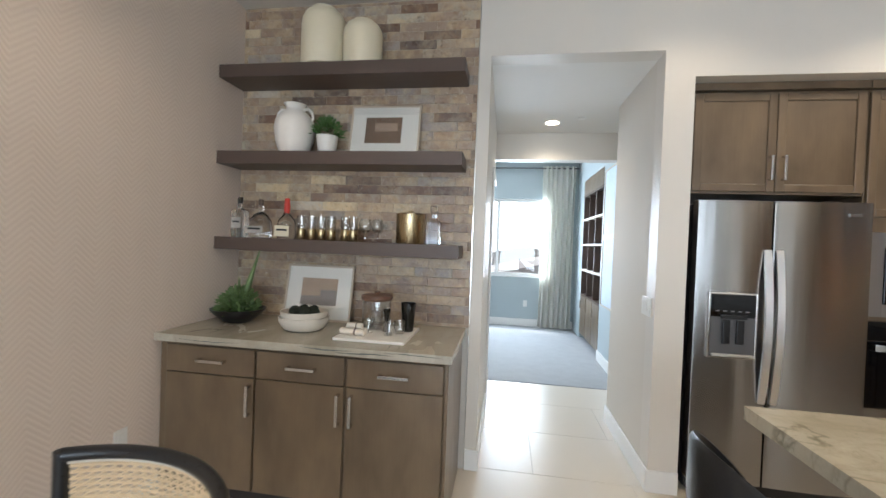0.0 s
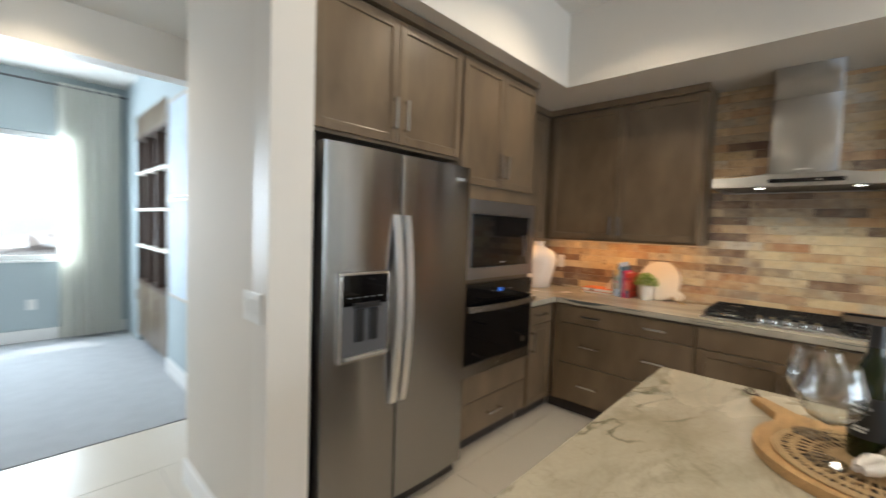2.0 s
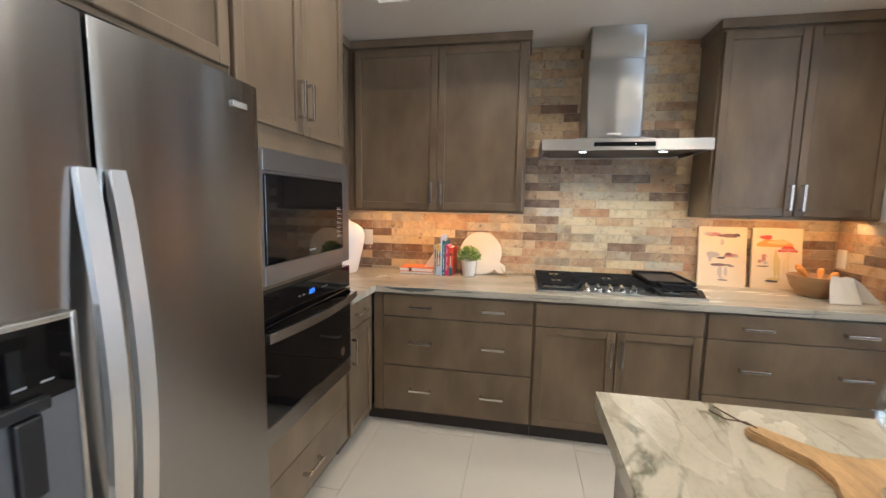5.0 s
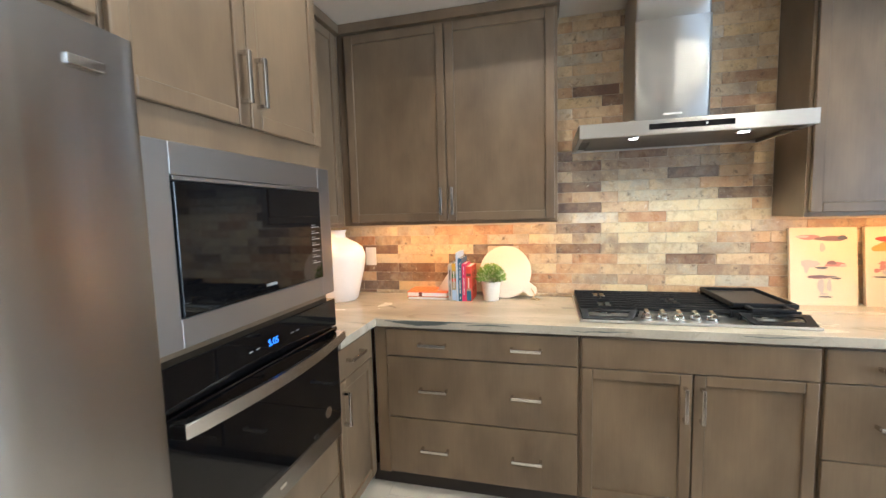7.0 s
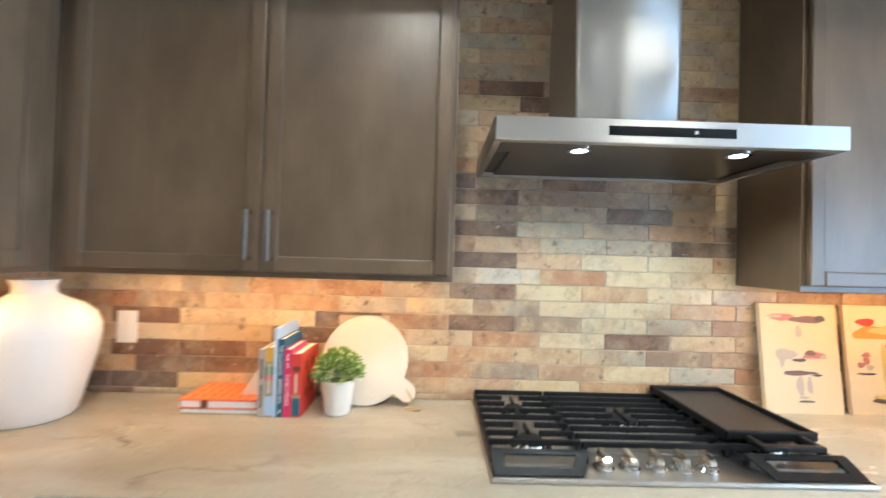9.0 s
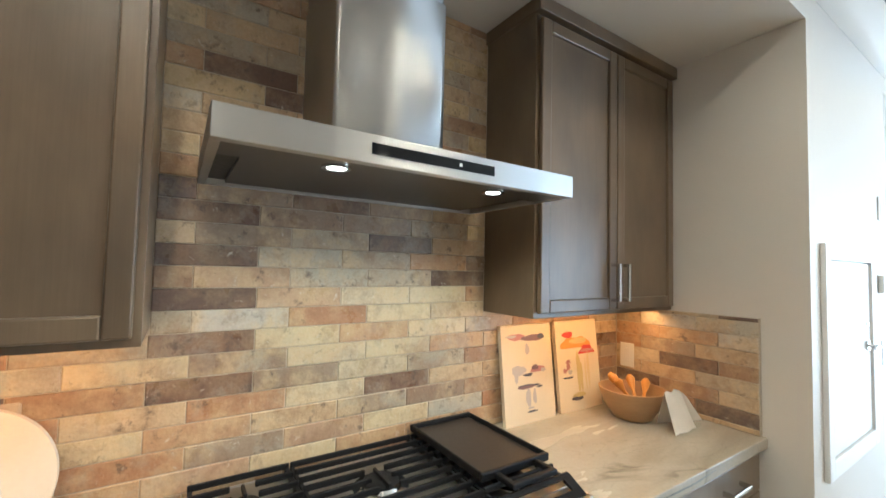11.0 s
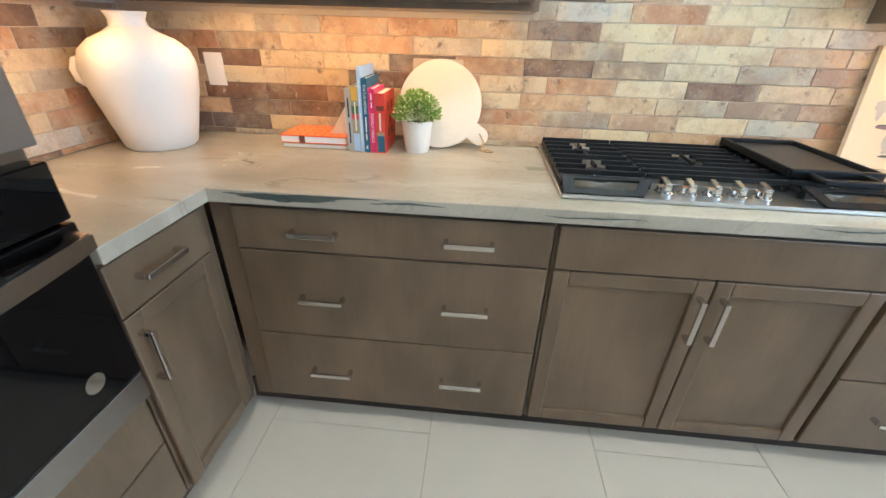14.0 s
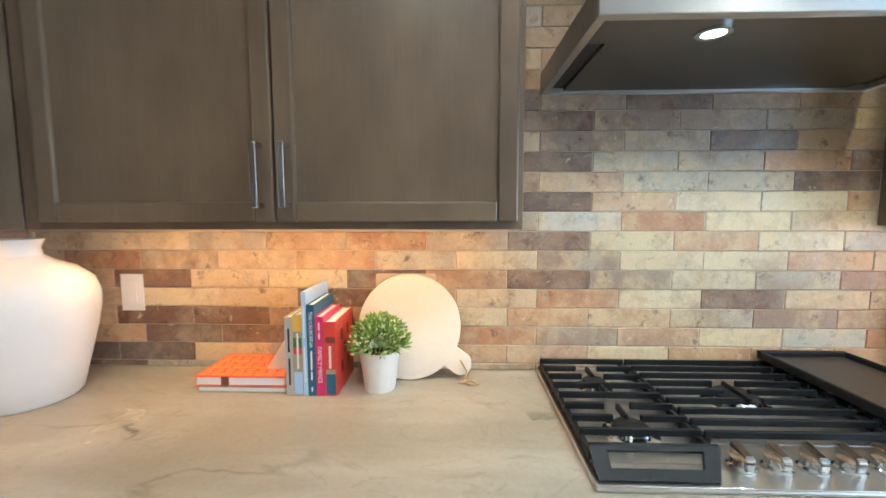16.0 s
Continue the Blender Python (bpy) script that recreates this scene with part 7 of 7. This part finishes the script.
curtain(1.17, 1.74, 2.90, "grey and cream grommet curtain hanging at the window")
rod = thing("curtain_rod", (0.3, 8.13, 2.86), "dark metal curtain rod", "curtain rod")
part("rod", tube([(-1.4, 8.13, 2.865), (1.79, 8.13, 2.865)], 0.012, 10), DARKSTEEL, rod, smooth=True)
part("bracket", box(0.2, 0.22, 8.13, 8.249, 2.855, 2.875), DARKSTEEL, rod)

bc_ = thing("bookcase", (2.03, 6.94, 0.006), "built-in dark wood bookcase with empty square shelves", "bookcase")
for u in (6.285, 6.72, 7.16, 7.585):
    part("upright", box(1.80, 2.245, u - 0.012, u + 0.012, 0.72, 2.30), SHELFWOOD, bc_)
for z in (0.72, 1.12, 1.52, 1.92, 2.30):
    part("shelf", box(1.795, 2.245, 6.285, 7.595, z - 0.014, z + 0.014), SHELFWOOD if z in (0.72, 2.30) else PALEWOOD, bc_)
part("back", box(2.235, 2.249, 6.285, 7.595, 0.1, 2.55), SHELFWOOD, bc_)
part("fascia", box(1.797, 1.83, 6.285, 7.595, 2.316, 2.555, 0.002), WOOD, bc_)
for u in (6.285, 6.72, 7.16):
    dr = part("door", box(1.797, 1.817, u + 0.005, u + 0.42, 0.1, 0.704, 0.003), WOOD, bc_)
    part("handle", box(1.77, 1.797, u + 0.36, u + 0.372, 0.5, 0.62, 0.002), NICKEL, dr)
for z0, z1 in ((0.75, 1.60), (1.62, 2.46)):
    pa = thing("wall_art", (1.79, 5.78, z0), "large framed blue and white abstract print on the wall", "picture", "study prints")
    part("frame", boxes((1.775, 1.7995, 5.42, 5.435, z0, z1), (1.775, 1.7995, 6.125, 6.14, z0, z1), (1.775, 1.7995, 5.435, 6.125, z0, z0 + 0.015), (1.775, 1.7995, 5.435, 6.125, z1 - 0.015, z1)), FRAMEWOOD, pa)
    part("print", box(1.785, 1.7995, 5.435, 6.125, z0 + 0.015, z1 - 0.015), mat("blue_white_print", (0.50, 0.58, 0.68), 0.7, var=0.35, scale=3), pa)
dk = thing("desk", (0.0, 7.1, 0.006), "pale topped desk at the study wall", "desk")
part("top", box(-0.55, 0.12, 6.55, 7.9, 0.72, 0.76, 0.004), PALEWOOD, dk)
for lx, ly in ((-0.5, 6.6), (0.08, 6.6), (-0.5, 7.85), (0.08, 7.85)):
    part("leg", box(lx - 0.025, lx + 0.025, ly - 0.025, ly + 0.025, 0.006, 0.72, 0.003), BLACKWOOD, dk)

# slider at the south side, unseen and widened to add daylight; outside ground and neighbours
sl = thing("patio_slider", (0.6, -7.52, 0), "unseen white framed sliding glass doors, widened for fill daylight", "door", kind="structure")
for a in (-1.4, 0.71, 2.82, 4.94):
    part("stile", box(a, a + 0.06, -7.55, -7.49, 0, 2.4, 0.003), TRIM, sl)
for w in (0.0, 2.34):
    part("rail", box(-1.34, 4.94, -7.549, -7.491, w, w + 0.06, 0.003), TRIM, sl)
sd_ = thing("side_slider", (-1.40, -4.6, 0), "white framed sliding glass door in the papered wall", "door", kind="structure")
for a in (-6.0, -4.63, -3.26):
    part("stile", box(-1.43, -1.37, a, a + 0.06, 0, 2.4, 0.003), TRIM, sd_)
for w in (0.0, 2.34):
    part("rail", box(-1.429, -1.371, -5.94, -3.26, w, w + 0.06, 0.003), TRIM, sd_)
GRASS = mat("dry_ground", (0.26, 0.22, 0.17), 0.9, var=0.3, scale=0.4)
solid("ground", boxes((-400, 400, -400, 400, -3.2, -3.1)), GRASS, "dry pale ground around the house", "ground", "structure")
STUCCO = mat("pale_stucco", (0.62, 0.56, 0.48), 0.8, var=0.06, scale=3)
ROOF = mat("pale_tile_roof", (0.55, 0.47, 0.40), 0.8, var=0.15, scale=6, stretch=(1, 1, 1))
for hx, hy, w_, d_ in ((6.0, 26.0, 14.0, 9.0), (-9.0, 34.0, 13.0, 9.0), (3.0, 52.0, 16.0, 10.0)):
    hs = thing("neighbour_house", (hx, hy, -3.1), "pale stucco house with low tiled roof", "house", "neighbour houses")
    part("wall", box(hx - w_ / 2, hx + w_ / 2, hy - d_ / 2, hy + d_ / 2, -3.1, -0.3), STUCCO, hs)
    part("roof", prism([(hx - w_ / 2 - 0.5, -0.3), (hx + w_ / 2 + 0.5, -0.3), (hx, 1.5)], lambda u, d, w: (u, hy - d, w), -d_ / 2 - 0.5, d_ / 2 + 0.5), ROOF, hs)
rnd = random.Random(5)
tree = thing("tree", (-2.2, 19.0, -3.1), "small leafy green tree outside the study", "tree")
part("trunk", tube([(-2.2, 19, -3.1), (-2.15, 19, -1.8), (-2.2, 19.05, -0.6)], [0.16, 0.11, 0.05], 8), SHELFWOOD, tree, smooth=True)
bm = bmesh.new()
for k in range(14):
    a = rnd.uniform(0, 6.28)
    leaf_tuft(bm, -2.2 + rnd.uniform(0.1, 0.9) * math.cos(a), 19 + rnd.uniform(0.1, 0.9) * math.sin(a), -0.7 + rnd.uniform(-0.7, 0.9), 0.6, 120, rnd, 0.05, 0.16, 0.3)
part("crown", bm, LEAF, tree, "leafy green crown")

solid("backdrop", box(-120, 120, 140, 140.5, -3.1, 70), glow("bright_sky", (0.90, 0.96, 1.0), 2.2), "bright hazy sky beyond the houses", "sky", "structure")

lettering("5:05", 0.030, facing((3.03, AY + 0.0037, 1.045), (1, 0, 0), (0, 0, 1)), CLOCK_BLUE, ov, "clock_digits")


# ---- pieces: wall tiles and floor tiles ----
def tile_mesh(name, w, h, t, material, bev=0.0022):
    bm = box(-w / 2, w / 2, -t, 0, -h / 2, h / 2)
    bmesh.ops.bevel(bm, geom=[e for e in bm.edges if all(v.co.y < -t / 2 for v in e.verts)], offset=bev, segments=1, affect="EDGES")
    me = bpy.data.meshes.new(name)
    bm.to_mesh(me)
    bm.free()
    me.materials.append(material)
    return me


BRICK_MESH = {}


def brick_at(parent, turn, place, w, h, kind):
    key = (round(w, 3), round(h, 3), kind)
    if key not in BRICK_MESH:
        BRICK_MESH[key] = tile_mesh("brick", w, h, 0.010, {"n": BRICK, "d": BRICK_DARK, "p": BRICK_PALE, "g": BRICK_GREY, "t": BRICK_BAR_SHADE}[kind])
    ob = new("brick", BRICK_MESH[key])
    ob.rotation_euler = (0, 0, turn)
    ob.location = place
    ob.parent = parent
    ob.matrix_parent_inverse = Matrix.Translation(-parent.location)
    return ob


ROWH, LEN, JOINT = 0.0590, 0.2475, 0.0019


def brickwork(parent, to3, turn, u0, u1, w0, w1, start, seed, kinds, mix=(0.11, 0.24, 0.40), plain="n"):
    """Rows of tiles in broken bond between u0..u1 and w0..w1, cut at the ends."""
    rnd = random.Random(seed)
    k = math.floor((w0 - 1.0) / ROWH)
    while 1.0 + k * ROWH < w1 - 0.004:
        a, b = max(w0, 1.0 + k * ROWH), min(w1, 1.0 + (k + 1) * ROWH)
        off = start + (0.0275 if k % 2 else 0.185)
        j = math.floor((u0 - off) / LEN)
        while off + j * LEN < u1 - 0.004:
            c, d = max(u0, off + j * LEN), min(u1, off + (j + 1) * LEN)
            if d - c > 0.012 and b - a > 0.008:
                r = rnd.random()
                kind = kinds.get((k, j)) or ("d" if r < mix[0] else "p" if r < mix[1] else "g" if r < mix[2] else plain)
                brick_at(parent, turn, to3((c + d) / 2, rnd.uniform(-0.0012, 0.001), (a + b) / 2), d - c - JOINT, b - a - JOINT, kind)
            j += 1
        k += 1


KINDS = {0: "8g7n6p5g", 1: "9n8n7g6g5n", 2: "8n7p6d5n", 3: "9d8g7p6g5n", 4: "8g7p6p5n", 5: "9d8p7n6p5n", 6: "8p7n6p5n", 7: "9d8n7p6p5n",
         8: "8n7g6g5d", 9: "9d8g7g6n5d", 10: "8g7g6d5n", 11: "9d8g7g6g5n", 12: "8g7d6g5n"}
DARK_E = {(k, int(t[i])): t[i + 1] for k, t in KINDS.items() for i in range(0, len(t), 2)}
DARK_E |= {(5, 10): "g", (4, 10): "g", (4, 13): "g", (3, 11): "d", (3, 14): "d", (1, 14): "d", (0, 12): "d", (0, 13): "d", (-1, 14): "d", (1, 10): "p", (3, 12): "p", (2, 12): "n", (3, 10): "n"}
bs = solid("backsplash_east", box(4.4195, 4.4355, AR + 0.019, 4.0125, 0.921, SOF - 0.001), MORTAR, "reclaimed-look brick tile backsplash in tan, cream and brown", "backsplash", "structure")
E_FACE = lambda u, d, w: (4.4265 - d, u, w)
TURN_E = -math.pi / 2
SPLIT = 1.0 + 6 * ROWH
brickwork(bs, E_FACE, TURN_E, AR + 0.022, 4.0095, 0.921, SPLIT, 0.0, 1, DARK_E, (0.05, 0.16, 0.27))
brickwork(bs, E_FACE, TURN_E, 1.4225, 2.500, SPLIT, SOF - 0.002, 0.0, 3, DARK_E)
bn = solid("backsplash_north", box(3.436, 4.4195, 4.0125, 4.029, 0.921, 1.372), MORTAR, "reclaimed-look brick tile backsplash in tan, cream and brown", "backsplash", "structure")
brickwork(bn, lambda u, d, w: (u, 4.0195 - d, w), 0, 3.437, 4.416, 0.921, 1.372, 0.1, 4, {})
bx_ = solid("backsplash_side", boxes((3.806, 4.4195, AR + 0.001, AR + 0.019, 0.921, 1.369)), MORTAR, "reclaimed-look brick tile return on the side wall", "backsplash", "structure")
brickwork(bx_, lambda u, d, w: (u, AR + 0.012 + d, w), math.pi, 3.807, 4.4165, 0.921, 1.369, 0.05, 5, {})
bb = solid("backsplash_bar", box(-1.2995, 0.334, 3.297, 3.3155, 0.921, CEIL - 0.001), MORTAR, "reclaimed-look brick tile wall behind the bar", "backsplash", "structure")
brickwork(bb, lambda u, d, w: (u, 3.304 - d, w), 0, -1.299, 0.333, 0.921, CEIL - 0.002, 0.03, 6, {}, (0.14, 0.17, 0.27), "t")

TX, TY = 1.2, 0.6
FLOOR_TILE = {}
j = -17
while j < 9:
    y0 = 2.755 + (j - 4) * TY + 0.0
    y1 = min(y0 + TY, 5.118)
    off = 0.78 if j % 2 else 0.18
    for i in range(-4, 5):
        x0, x1 = max(-1.298, off + i * TX), min(5.19, off + (i + 1) * TX)
        if x1 - x0 < 0.03 or y1 - max(y0, -7.45) < 0.03 or y0 > 5.1:
            continue
        ya = max(y0, -7.45)
        key = (round(x1 - x0, 3), round(y1 - ya, 3))
        if key not in FLOOR_TILE:
            bm = box(-key[0] / 2 + 0.0015, key[0] / 2 - 0.0015, -key[1] / 2 + 0.0015, key[1] / 2 - 0.0015, -0.008, 0)
            bmesh.ops.bevel(bm, geom=[e for e in bm.edges if all(v.co.z > -0.004 for v in e.verts)], offset=0.0012, segments=1, affect="EDGES")
            me = bpy.data.meshes.new("tile")
            bm.to_mesh(me)
            bm.free()
            me.materials.append(TILE)
            FLOOR_TILE[key] = me
        t = new("tile", FLOOR_TILE[key])
        t.location = ((x0 + x1) / 2, (ya + y1) / 2, 0)
        t.parent = floor
        t.matrix_parent_inverse = Matrix.Translation(-floor.location)
    j += 1
